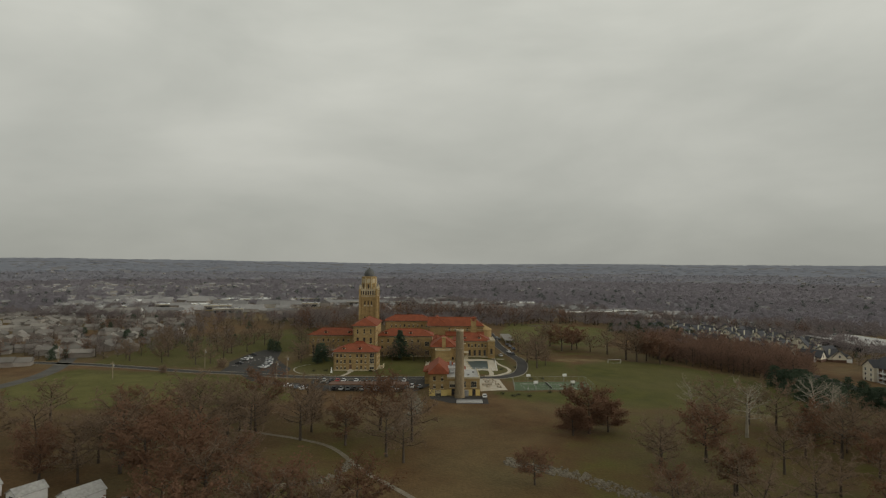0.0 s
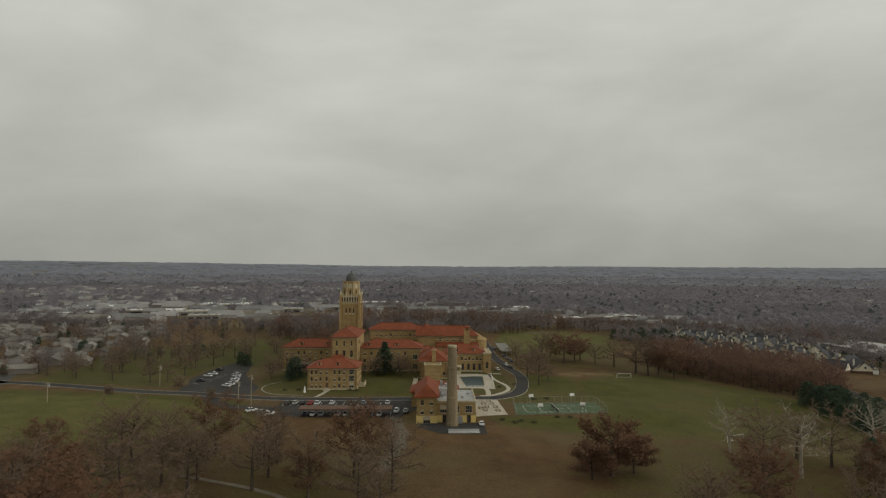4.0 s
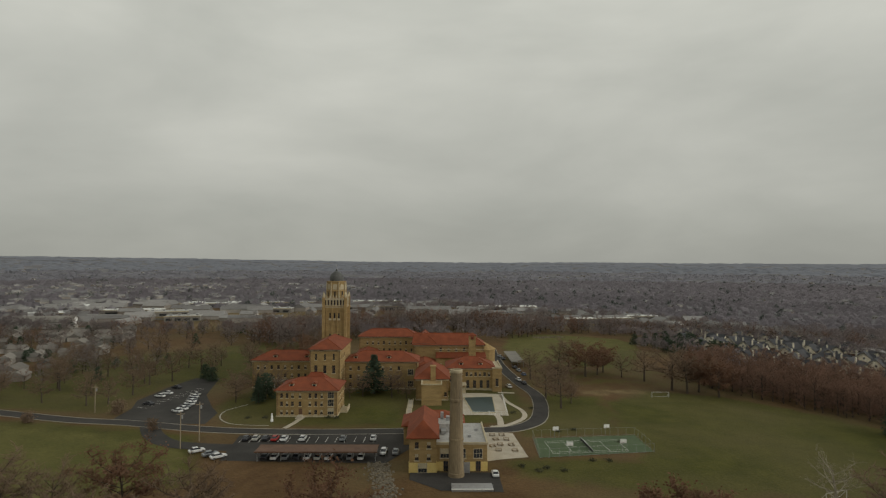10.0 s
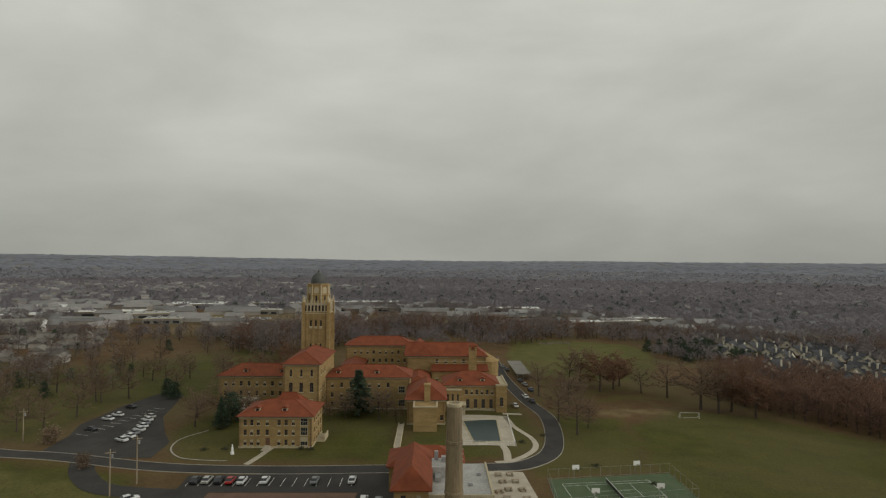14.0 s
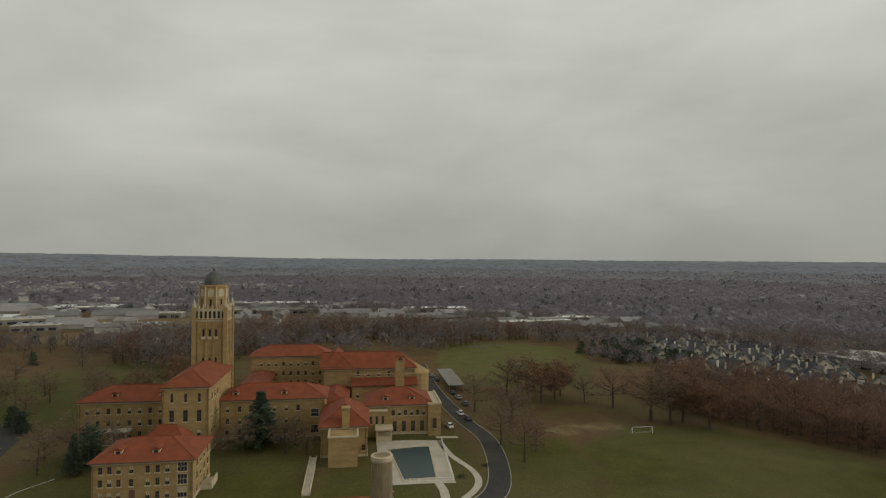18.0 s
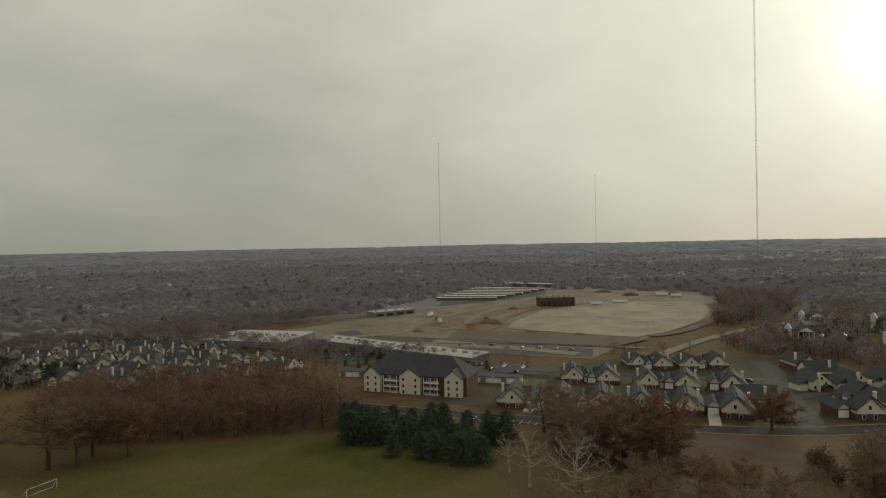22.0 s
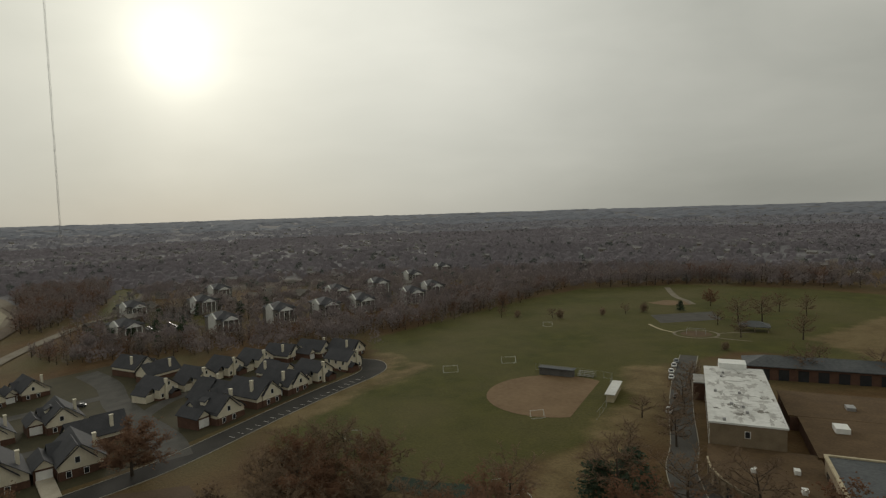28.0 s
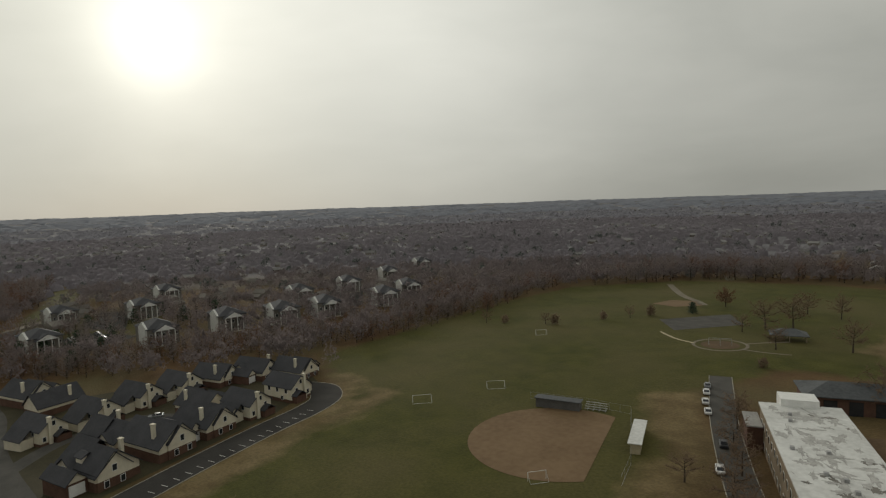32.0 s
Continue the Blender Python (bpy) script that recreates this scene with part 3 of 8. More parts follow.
strip("road", [(209, 330), (210, 298), (213, 264), (217, 236), (222, 205), (226, 175), (230, 152), (238, 131), (244, 116), (249, 102), (253.5, 88), (257, 75), (262, 66), (271, 62), (279, 65)], 10.0, ASPHALT, "dark asphalt road along the townhouses", "road", kerb=0.1)
drape("stall_strip", [(207, 262), (213, 262), (215.5, 232), (209.5, 230)], ASPHALT, "asphalt parking bay beside the townhouse road", "parking lot", 0.07)
strip("road", [(233, 148), (252, 146), (280, 148), (310, 149), (340, 147), (370, 151)], 9.5, ASPHALT_OLD, "worn asphalt street between the townhouses", "road", 0.075)
strip("road", [(105, 96), (118, 84), (131, 68), (138, 54), (151, 32), (164, 8), (174, -13), (182, -30)], 6.5, ASPHALT_OLD, "worn asphalt school drive", "road", kerb=0.1)
drape("site_pad", [(448, 222), (452, 270), (463, 325), (499, 331), (601, 328), (640, 308), (686, 282), (704, 245), (710, 196), (676, 176), (617, 171), (540, 180), (483, 201)], SITE, "graded pale subsoil building pad", "building site", 0.5)
drape("site_ground", [(360, 240), (352, 420), (400, 500), (520, 470), (760, 372), (860, 340), (850, 200), (740, 168), (610, 158), (470, 206), (420, 226)], RAW, "raw brown earth of the building site", "building site", 0.2)
strip("site_road", [(352, 480), (411, 402), (455, 406), (512, 409), (640, 385), (757, 366)], 9, GRAVEL, "pale gravel haul road", "road", 0.45)
drape("site_berm", [(402, 352), (398, 300), (403, 232), (438, 213), (446, 222), (449, 290), (446, 360)], BERM, "dark brown earth berm in front of the graded pad", "berm", 0.8)
strip("site_road", [(366, 206), (393, 199), (446, 176), (488, 150), (514, 128), (532, 108), (600, 80), (684, 62)], 8, GRAVEL, "pale gravel road along the pad", "road", 0.5)
strip("site_road", [(372, 250), (380, 300), (372, 360), (380, 420)], 12, GRAVEL, "pale gravel yard behind the shopping strip", "road", 0.45)
strip("site_road", [(470, 345), (560, 350), (640, 322), (720, 262), (800, 240)], 10, GRAVEL, "pale gravel road round the pad", "road", 0.6)
drape("site_spoil", [(446, 360), (450, 332), (490, 334), (520, 350), (516, 412), (470, 396)], REDEARTH, "stripped red-brown earth beside the pad", "building site", 0.45)
strip("far_road", [(-420, 612), (-200, 622), (20, 618), (140, 628), (260, 600), (330, 540)], 12, ASPHALT_OLD, "wide worn road across the valley", "road", 0.1)
drape("far_lot", [(-20, 700), (140, 690), (220, 700), (200, 740), (0, 745)], ASPHALT, "dark asphalt lot across the valley", "parking lot", 0.15)
drape("parking_lot", [(424, 82), (418, 104), (452, 122), (462, 100)], ASPHALT, "asphalt lot of the porch apartments", "parking lot", 0.1)
drape("parking_lot", [(404, -14), (400, -36), (452, -70), (466, -44)], ASPHALT, "asphalt lot behind the porch apartments", "parking lot", 0.1)
drape("parking_lot", [(470, 96), (446, 84), (506, 68), (524, 82)], ASPHALT, "asphalt lot between the porch apartments", "parking lot", 0.11)
drape("ground_tarp", [(177, 113), (166, 108), (158, 102), (153, 107), (163, 114), (173, 119)], TARP, "dark green tarp spread on the grass", "tarp", 0.12, kind="")
drape("village_lawn", [(226, 262), (232, 205), (236, 160), (246, 132), (262, 84), (276, 60), (300, 54), (324, 84), (340, 122), (376, 140), (376, 220), (340, 246), (306, 290), (272, 292), (230, 285)], LAWN, "dull green lawn round the townhouses", "lawn", 0.04)
strip("lane", [(262, 262), (272, 240), (275, 205), (274, 172), (272, 150)], 6.0, ASPHALT_OLD, "worn asphalt lane between townhouse rows", "road", 0.07)
strip("lane", [(283, 146), (296, 132), (296, 112), (284, 100), (284, 78)], 6.0, ASPHALT_OLD, "worn asphalt lane between townhouse rows", "road", 0.07)
strip("lane", [(324, 150), (326, 185), (326, 210), (322, 236)], 6.0, ASPHALT_OLD, "worn asphalt lane between townhouse rows", "road", 0.07)
drape("far_field", [(1280, 1215), (1312, 1070), (1035, 882), (1022, 990)], MEADOW, "pale field among the far woods", "field", 1.5, step=60.0)
drape("storage_yard", [(612, 452), (640, 430), (762, 366), (930, 405), (916, 500), (780, 508)], ASPHALT_OLD, "worn asphalt yard of the storage rows", "yard", 0.3)
drape("strip_lot", [(366, 240), (392, 244), (398, 300), (384, 350), (366, 352), (358, 300)], ASPHALT_OLD, "worn asphalt lot behind the shopping strip", "parking lot", 0.3)
drape("strip_lot", [(384, 356), (404, 360), (398, 420), (420, 440), (404, 452), (378, 420)], ASPHALT_OLD, "worn asphalt lot behind the shopping strip", "parking lot", 0.32)
strip("site_road", [(404, 214), (402, 262), (398, 318), (404, 372)], 5, GRAVEL, "pale gravel track below the berm", "road", 0.55)
strip("site_road", [(440, 374), (470, 362), (500, 372), (560, 378), (620, 358)], 6, GRAVEL, "pale gravel haul road", "road", 0.55)
strip("site_bank", [(455, 213), (483, 193), (540, 173), (617, 163), (680, 168)], 10, BERM, "dark earth bank along the pad", "berm", 0.7)
strip("site_bank", [(436, 345), (470, 336), (520, 346), (600, 342)], 8, REDEARTH, "red-brown earth bank along the pad", "berm", 0.75)
for pts in ([(700, 190), (712, 222)], [(684, 190), (694, 228)], [(668, 186), (676, 220)], [(650, 190), (660, 236)], [(634, 184), (640, 214)], [(720, 196), (726, 220)]):
    strip("footing_row", pts, 2.2, CONCRETE, "row of pale concrete footings on the pad", "footing", 0.8)
drape("valley_scrub", [(760, 352), (860, 380), (1060, 352), (950, 190), (770, 182), (742, 240)], RAW, "rough raw earth behind the pad", "ground", 0.25)
strip("lane", [(-96, 282), (-93, 273), (-86, 262), (-76, 254), (-58, 251)], 6.0, ASPHALT, "dark asphalt lane between the parking lots", "road", 0.068)
strip("kerb_line", [(-70, 302), (-75, 293), (-74, 284), (-69, 277), (-63, 274.6), (-54, 273.6)], 0.5, KERB, "pale concrete kerb along the lawn", "kerb", 0.16)
strip("footpath", [(23.5, 289), (24.2, 283), (23.6, 275)], 2.2, CONCRETE, "pale concrete steps path below the pool", "footpath", 0.085)
drape("stubble_field", [(150, 156), (180, 152), (212, 150), (222, 166), (224, 196), (212, 212), (190, 206), (166, 196), (152, 178)], STUBBLE, "rough red-brown stubble field", "field", 0.06)
drape("strip_lot", [(302, 262), (330, 248), (334, 292), (330, 300), (338, 352), (330, 420), (304, 400), (292, 330)], ASPHALT_OLD, "worn asphalt lot in front of the shopping strip", "parking lot", 0.1)
for k, (lx, ly, lr) in enumerate(((296, 296, 5), (300, 352, 6), (298, 384, 5), (318, 276, 4))):
    drape("lawn_patch", [(lx + lr * 0.6 * math.cos(a), ly + lr * 2 * (1 + 0.2 * math.cos(a * 3 + k)) * math.sin(a)) for a in [j * 0.5236 for j in range(12)]], LAWN, "dull grass strip beside the parking lot", "lawn", 0.14)


# ---- windows, shared by all facades ----
def window_meshes(name, w, h, sill=True, bars=(1, 1), trim=BRICK, bar=RUST):
    """Mesh data of a window's surround, sill, panes and bars, facing -y, with its foot at z = 0."""
    fr = Mesh()
    t = 0.14
    fr.box(-w / 2 - t, -0.07, 0, -w / 2, 0.1, h)
    fr.box(w / 2, -0.07, 0, w / 2 + t, 0.1, h)
    fr.box(-w / 2 - t, -0.07, h, w / 2 + t, 0.1, h + t)
    si = Mesh().box(-w / 2 - 0.25, -0.16, -0.26, w / 2 + 0.25, 0.1, 0)
    pa = Mesh().box(-w / 2, -0.012, 0, w / 2, 0.1, h)
    ba = Mesh()
    for i in range(1, bars[0] + 1):
        x = -w / 2 + w * i / (bars[0] + 1)
        ba.box(x - 0.03, -0.04, 0, x + 0.03, 0, h)
    for i in range(1, bars[1] + 1):
        z = h * i / (bars[1] + 1)
        ba.box(-w / 2, -0.045, z - 0.04, w / 2, 0, z + 0.04)
    out = {"window_frame": fr.data("window_frame", trim), "pane": pa.data("pane", GLASS), "glazing_bar": ba.data("glazing_bar", bar)}
    if sill:
        out["window_sill"] = si.data("window_sill", STONE)
    return out


WIN = window_meshes("window", 0.95, 1.65)
BLIND = {k: Mesh().box(-w / 2 + 0.04, -0.02, h * 0.45, w / 2 - 0.04, -0.013, h - 0.03).data("blind", STONE) for k, w, h in (("WIN", 0.95, 1.65), ("BIG", 2.2, 2.3))}
BLIND_RNG = random.Random(41)
WIN_TALL = window_meshes("window", 1.2, 3.2, bars=(1, 2))
WIN_BIG = window_meshes("window", 2.2, 2.3, bars=(2, 1), trim=STONE, bar=STONE)
WIN_SLIT = window_meshes("window", 0.7, 2.4, bars=(0, 1))
FACE = {"s": 0, "e": 90, "n": 180, "w": 270}


def window(parent, kind, x, y, z, side):
    fr = part("window", kind["window_frame"], None, parent, m=pose(x, y, z, 0, 0, FACE[side]))
    for k, d in kind.items():
        if k != "window_frame":
            part(k, d, None, fr)
    if kind is WIN and BLIND_RNG.random() < 0.6:
        part("blind", BLIND["WIN"], None, fr)
    if kind is WIN_BIG and BLIND_RNG.random() < 0.6:
        part("blind", BLIND["BIG"], None, fr)


def row(parent, kind, a, b, y, z, n, side="s"):
    """n windows in a row along a wall; y is the wall's place on the other axis."""
    for i in range(n):
        c = a + (b - a) * (i + 0.5) / n
        if side in "sn":
            window(parent, kind, c, y, z, side)
        else:
            window(parent, kind, y, c, z, side)


def dormer(parent, x, y, z):
    d = part("dormer", Mesh().box(-0.9, -0.1, -0.3, 0.9, 2.4, 1.2), STONE, parent, m=pose(x, y, z))
    part("dormer_roof", Mesh().hip(-0.9, -0.1, 0.9, 2.6, 1.2, 0.6, 0.2, (True, True), 0.1), TILE, d)
    part("pane", Mesh().box(-0.5, -0.14, 0.15, 0.5, -0.1, 0.95), GLASS, d)


def cornice(parent, x0, y0, x1, y1, z, t=0.25, h=0.5):
    m = Mesh().box(x0 - t, y0 - t, z - h, x1 + t, y0, z).box(x0 - t, y1, z - h, x1 + t, y1 + t, z)
    m.box(x0 - t, y0, z - h, x0, y1, z).box(x1, y0, z - h, x1 + t, y1, z)
    part("cornice", m, STONE, parent)


def wing(parent, x0, y0, x1, y1, top, rise, base=2.4, gable=(False, False), wall=BRICK):
    part("wall", Mesh().box(x0, y0, base, x1, y1, top), wall, parent)
    cornice(parent, x0, y0, x1, y1, top - 0.28)
    part("plinth", Mesh().box(x0 - 0.12, y0 - 0.12, base, x1 + 0.12, y1 + 0.12, base + 1.2), STONE, parent)
    roof = part("roof", Mesh().hip(x0, y0, x1, y1, top, rise, 0.8, gable), TILE, parent)
    w, d = x1 - x0 + 1.6, y1 - y0 + 1.6
    ridge = Mesh()
    if w >= d:
        e = [0 if g else d / 2 for g in gable]
        ridge.tube((x0 - 0.8 + e[0], (y0 + y1) / 2, top + rise), (x1 + 0.8 - e[1], (y0 + y1) / 2, top + rise), 0.16, 0.16, 6)
        ends = ((x0 - 0.8 + e[0], (y0 + y1) / 2), (x1 + 0.8 - e[1], (y0 + y1) / 2))
    else:
        e = [0 if g else w / 2 for g in gable]
        ridge.tube(((x0 + x1) / 2, y0 - 0.8 + e[0], top + rise), ((x0 + x1) / 2, y1 + 0.8 - e[1], top + rise), 0.16, 0.16, 6)
        ends = (((x0 + x1) / 2, y0 - 0.8 + e[0]), ((x0 + x1) / 2, y1 + 0.8 - e[1]))
    for cx in (x0 - 0.8, x1 + 0.8):
        for cy in (y0 - 0.8, y1 + 0.8):
            k = min(ends, key=lambda p: (p[0] - cx) ** 2 + (p[1] - cy) ** 2)
            ridge.tube((cx, cy, top), (*k, top + rise), 0.13, 0.13, 5)
    part("ridge_tiles", ridge, TILE, roof)
    for yy in (y0 - 0.85, y1 + 0.85):
        part("gutter", Mesh().tube((x0 - 0.8, yy, top - 0.1), (x1 + 0.8, yy, top - 0.1), 0.1, 0.1, 6), RUST, roof)
    for xx in (x0 + 0.4, x1 - 0.4):
        part("downpipe", Mesh().tube((xx, y0 - 0.1, base), (xx, y0 - 0.1, top - 0.3), 0.08, 0.08, 6), RUST, parent)


# ---- the residence block in front ----
def residence():
    t = thing("residence_hall", "three-storey buff brick residence block with hipped red tile roof", "building", pose(-54.6, 285, 2.4) @ Matrix.Diagonal((0.895, 1, 0.95, 1)) @ pose(54.6, -285, -2.4))
    x0, x1, y0, y1, top = -54.6, -30.6, 285.0, 300.5, 13.0
    wing(t, x0, y0, x1, y1, top, 3.3)
    wing(t, -48, 300.5, -38, 306, 12.6, 3.4)
    for i, z in enumerate((4.0, 7.1, 10.1)):
        for a, b, n in ((x0 + 1, -47.2, 3), (-47.4, -43.2, 1), (-42.6, -35.6, 3)):
            row(t, WIN, a, b, y0, z, n)
        row(t, WIN_BIG, -35.0, -31.4, y0, z, 1)
        row(t, WIN, y0 + 1.5, y1 - 1, x1, z, 4, "e")
        row(t, WIN, y0 + 1.5, y1 - 1, x0, z, 4, "w")
    for x in (-49.3, -40.2):
        dormer(t, x, 287.0, 13.75)
    st = part("entrance_steps", Mesh().box(-46.6, 282.4, 2.6, -43.6, 285, 3.2).box(-46.3, 283.0, 3.2, -43.9, 285, 3.5).box(-46.1, 283.6, 3.5, -44.1, 285, 3.8), CONCRETE, t)
    part("door", Mesh().box(-45.8, 284.9, 3.8, -44.4, 285.02, 6.2), RUST, t)
    part("side_porch", Mesh().box(-30.6, 291, 2.6, -27.6, 297, 3.9).box(-28.0, 291, 3.9, -27.6, 297, 4.9), STONE, t)


# ---- the great main building with its tower ----
def tower(parent):
    x0, x1, y0, y1 = -48.9, -38.6, 355.6, 365.9
    cx, cy = (x0 + x1) / 2, (y0 + y1) / 2
    t = part("tower", Mesh().box(x0, y0, 2.4, x1, y1, 39.0), BRICK, parent, "tall square buff brick bell tower", pose(-2.8, 0, 2.4) @ Matrix.Diagonal((1, 1, 1.03, 1)) @ pose(0, 0, -2.4))
    bt = Mesh()
    for sx in (x0, x1):
        for sy in (y0, y1):
            bt.box(sx - 0.65, sy - 0.65, 2.4, sx + 0.65, sy + 0.65, 39.6)
    part("corner_buttress", bt, BRICK, t)
    for sx in (x0, x1):
        for sy in (y0, y1):
            pn = Mesh()
            pn.turned([(0.7, 39.6), (0.7, 40.6), (0.5, 40.7), (0.42, 41.3), (0.05, 42.4)], 8, sx, sy)
            part("pinnacle", pn, STONE, t)
    for i in range(1, 7):
        for s, c in (("x", y0), ("x", y1), ("y", x0), ("y", x1)):
            p = (x0 + (x1 - x0) * i / 7, c) if s == "x" else (c, y0 + (y1 - y0) * i / 7)
            pn = Mesh()
            pn.box(p[0] - 0.24, p[1] - 0.24, 35.6, p[0] + 0.24, p[1] + 0.24, 39.6)
            pn.turned([(0.26, 39.6), (0.28, 39.9), (0.03, 40.7)], 6, *p)
            part("pinnacle", pn, STONE, t)
    part("string_course", Mesh().box(x0 - 0.2, y0 - 0.2, 34.9, x1 + 0.2, y1 + 0.2, 35.3), STONE, t)
    part("parapet", Mesh().box(x0 - 0.15, y0 - 0.15, 38.3, x1 + 0.15, y1 + 0.15, 39.15), STONE, t)
    for k in (-1.5, -0.5, 0.5, 1.5):
        for c, s in ((y0, -1), (y1, 1)):
            part("rib", Mesh().box(cx + k * 2.5 - 0.22, min(c, c + s * 0.3), 16, cx + k * 2.5 + 0.22, max(c, c + s * 0.3), 34.8), BRICK, t)
        for c, s in ((x0, -1), (x1, 1)):
            part("rib", Mesh().box(min(c, c + s * 0.3), cy + k * 2.5 - 0.22, 16, max(c, c + s * 0.3), cy + k * 2.5 + 0.22, 34.8), BRICK, t)
    for s, c in (("s", y0), ("n", y1)):
        row(t, WIN_SLIT, cx - 3.1, cx + 3.1, c, 29.9, 3, s)
        row(t, WIN_SLIT, cx - 3.1, cx + 3.1, c, 20.5, 3, s)
        row(t, WIN_SLIT, cx - 5.0, cx + 5.0, c, 36.0, 7, s)
        for i in range(3):
            x = cx - 3.1 + 6.2 * (i + 0.5) / 3
            part("balcony", Mesh().box(x - 0.6, min(c, c + (-0.5 if s == "s" else 0.5)), 29.0, x + 0.6, max(c, c + (-0.5 if s == "s" else 0.5)), 29.8), STONE, t)
    for s, c in (("e", x1), ("w", x0)):
        row(t, WIN_SLIT, cy - 3.1, cy + 3.1, c, 29.9, 3, s)
        row(t, WIN_SLIT, cy - 5.0, cy + 5.0, c, 36.0, 7, s)
    turn = pose(cx, cy, 0, 0, 0, 22.5)
    lan = part("lantern", Mesh().turned([(4.95, 39), (4.9, 42.2), (5.05, 42.3), (5.05, 42.6), (4.75, 42.7), (4.6, 46.2), (4.8, 46.3), (4.8, 46.9), (3.6, 47.0)], 8, 0, 0), BRICK, t, m=turn)
    for i in range(8):
        a = radians(i * 45)
        part("lantern_buttress", Mesh().tube((4.9 * math.cos(a), 4.9 * math.sin(a), 39), (4.65 * math.cos(a), 4.65 * math.sin(a), 46.6), 0.34, 0.22, 6), STONE, lan)
    for i in range(8):
        a = i * 45
        ap = 4.68 * math.cos(math.pi / 8)
        part("arch_panel", Mesh().box(-1.0, -0.12, 43.1, 1.0, 0.12, 45.2).box(-0.75, -0.12, 45.2, 0.75, 0.12, 45.6), STONE, t, "blind arched panel", m=pose(cx + ap * math.cos(radians(a)), cy + ap * math.sin(radians(a)), 0, 0, 0, a + 90))
        ap = 4.95 * math.cos(math.pi / 8) + 0.02
        fr = part("window", WIN_SLIT["window_frame"], None, t, m=pose(cx + ap * math.cos(radians(a)), cy + ap * math.sin(radians(a)), 39.9, 0, 0, a + 90))
        part("pane", WIN_SLIT["pane"], None, fr)
    dm = part("dome", Mesh().turned([(3.3, 46.9), (3.25, 48.2), (2.95, 49.4), (2.3, 50.5), (1.3, 51.3), (0.5, 51.6), (0.35, 52.4), (0.1, 52.6)], 20, cx, cy), SLATE_DOME, t, "weathered dark dome")
    part("finial", Mesh().tube((cx, cy, 52.4), (cx, cy, 55.2), 0.09, 0.05, 6).box(cx - 0.6, cy - 0.05, 54.2, cx + 0.6, cy + 0.05, 54.35), STEEL, dm)


def main_building():
    t = thing("main_building", "sprawling buff brick institution with red tile roofs and bell tower", "building")
    # west wing
    wing(t, -77.6, 331.6, -49.4, 345, 15.0, 3.4)
    for z, k in ((4.2, WIN), (7.6, WIN), (11.2, WIN)):
        row(t, k, -76.6, -50.4, 331.6, z, 9)
        row(t, WIN, 333, 344, -77.6, z, 4, "w")
    dormer(t, -54.6, 333.2, 15.75)
    dormer(t, -68.2, 333.2, 15.75)
    po = part("porch", Mesh().box(-71.1, 327.6, 2.4, -62.6, 331.6, 3.6).box(-71.6, 327.2, 6.6, -62.1, 331.6, 7.0), CONCRETE, t, "pale flat-roofed porch")
    for x in (-70.6, -66.9, -63.1):
        part("post", Mesh().box(x - 0.18, 327.6, 3.6, x + 0.18, 327.96, 6.6), WHITE, po)
    # tall middle pavilion
    wing(t, -49.9, 317.0, -37.4, 345.5, 22.0, 3.4)
    for z in (4.4, 8.2):
        row(t, WIN, -49.1, -38.2, 317.0, z, 3)
    row(t, WIN_TALL, -49.1, -38.2, 317.0, 12.2, 3)
    row(t, WIN_SLIT, -49.1, -38.2, 317.0, 17.6, 3)
    for z in (8.2, 12.2, 17.6):
        row(t, WIN, 318.5, 329, -37.4, z, 3, "e")
        row(t, WIN, 318.5, 331, -49.9, z, 3, "w")
    # middle wing
    wing(t, -37.4, 329.6, -6.2, 343.5, 15.0, 3.4)
    for z in (4.2, 7.6, 11.2):
        row(t, WIN, -36.7, -12.5, 329.6, z, 7)
    for z in (4.2, 9.2):
        row(t, WIN_BIG, -11.5, -6.8, 329.6, z, 1)
    for x in (-33, -18.6):
        dormer(t, x, 331.2, 15.75)
    # cross wing with the blank stair box
    wing(t, -6.2, 309.6, 6.6, 331, 11.6, 4.6)
    for z in (4.2, 8.0):
        row(t, WIN, 311, 328, -6.2, z, 5, "w")
        row(t, WIN, 311, 325, 6.6, z, 4, "e")
    row(t, WIN, 4.6, 6.4, 309.6, 4.6, 1)
    bx = part("stair_box", Mesh().box(-3.8, 301.5, 2.4, 3.9, 309.6, 10.8), BRICK, t, "blank flat-roofed buff brick stair box")
    part("parapet", Mesh().box(-4.0, 301.3, 10.8, 4.1, 301.8, 11.15).box(-4.0, 309.1, 10.8, 4.1, 309.6, 11.15).box(-4.0, 301.8, 10.8, -3.5, 309.1, 11.15).box(3.6, 301.8, 10.8, 4.1, 309.1, 11.15), STONE, bx)
    part("smoke_flue", Mesh().box(-0.4, 308.6, 11.0, 1.6, 311.0, 16.4).box(-0.6, 308.4, 16.4, 1.8, 311.2, 16.8), BRICK, t)
    part("ramp", Mesh().box(-8.8, 284, 2.2, -7.3, 309.5, 3.3), CONCRETE, t, "pale concrete ramp")
    part("ramp_wall", Mesh().box(-9.05, 284, 2.2, -8.8, 309.5, 3.8), STONE, t)
    part("ramp_wall", Mesh().box(-7.3, 284, 2.2, -7.05, 309.4, 3.8), STONE, t)
    # east wing
    wing(t, 6.6, 328.5, 27.0, 343.5, 12.4, 3.8)
    part("wall", Mesh().box(25.8, 326.8, 2.0, 29.8, 344, 12.4), BRICK, t)
    part("parapet", Mesh().box(25.6, 326.6, 12.4, 30.0, 327.1, 13.0).box(29.5, 327.1, 12.4, 30.0, 344.2, 13.0).box(25.6, 327.1, 12.4, 29.5, 344.2, 12.55), STONE, t)
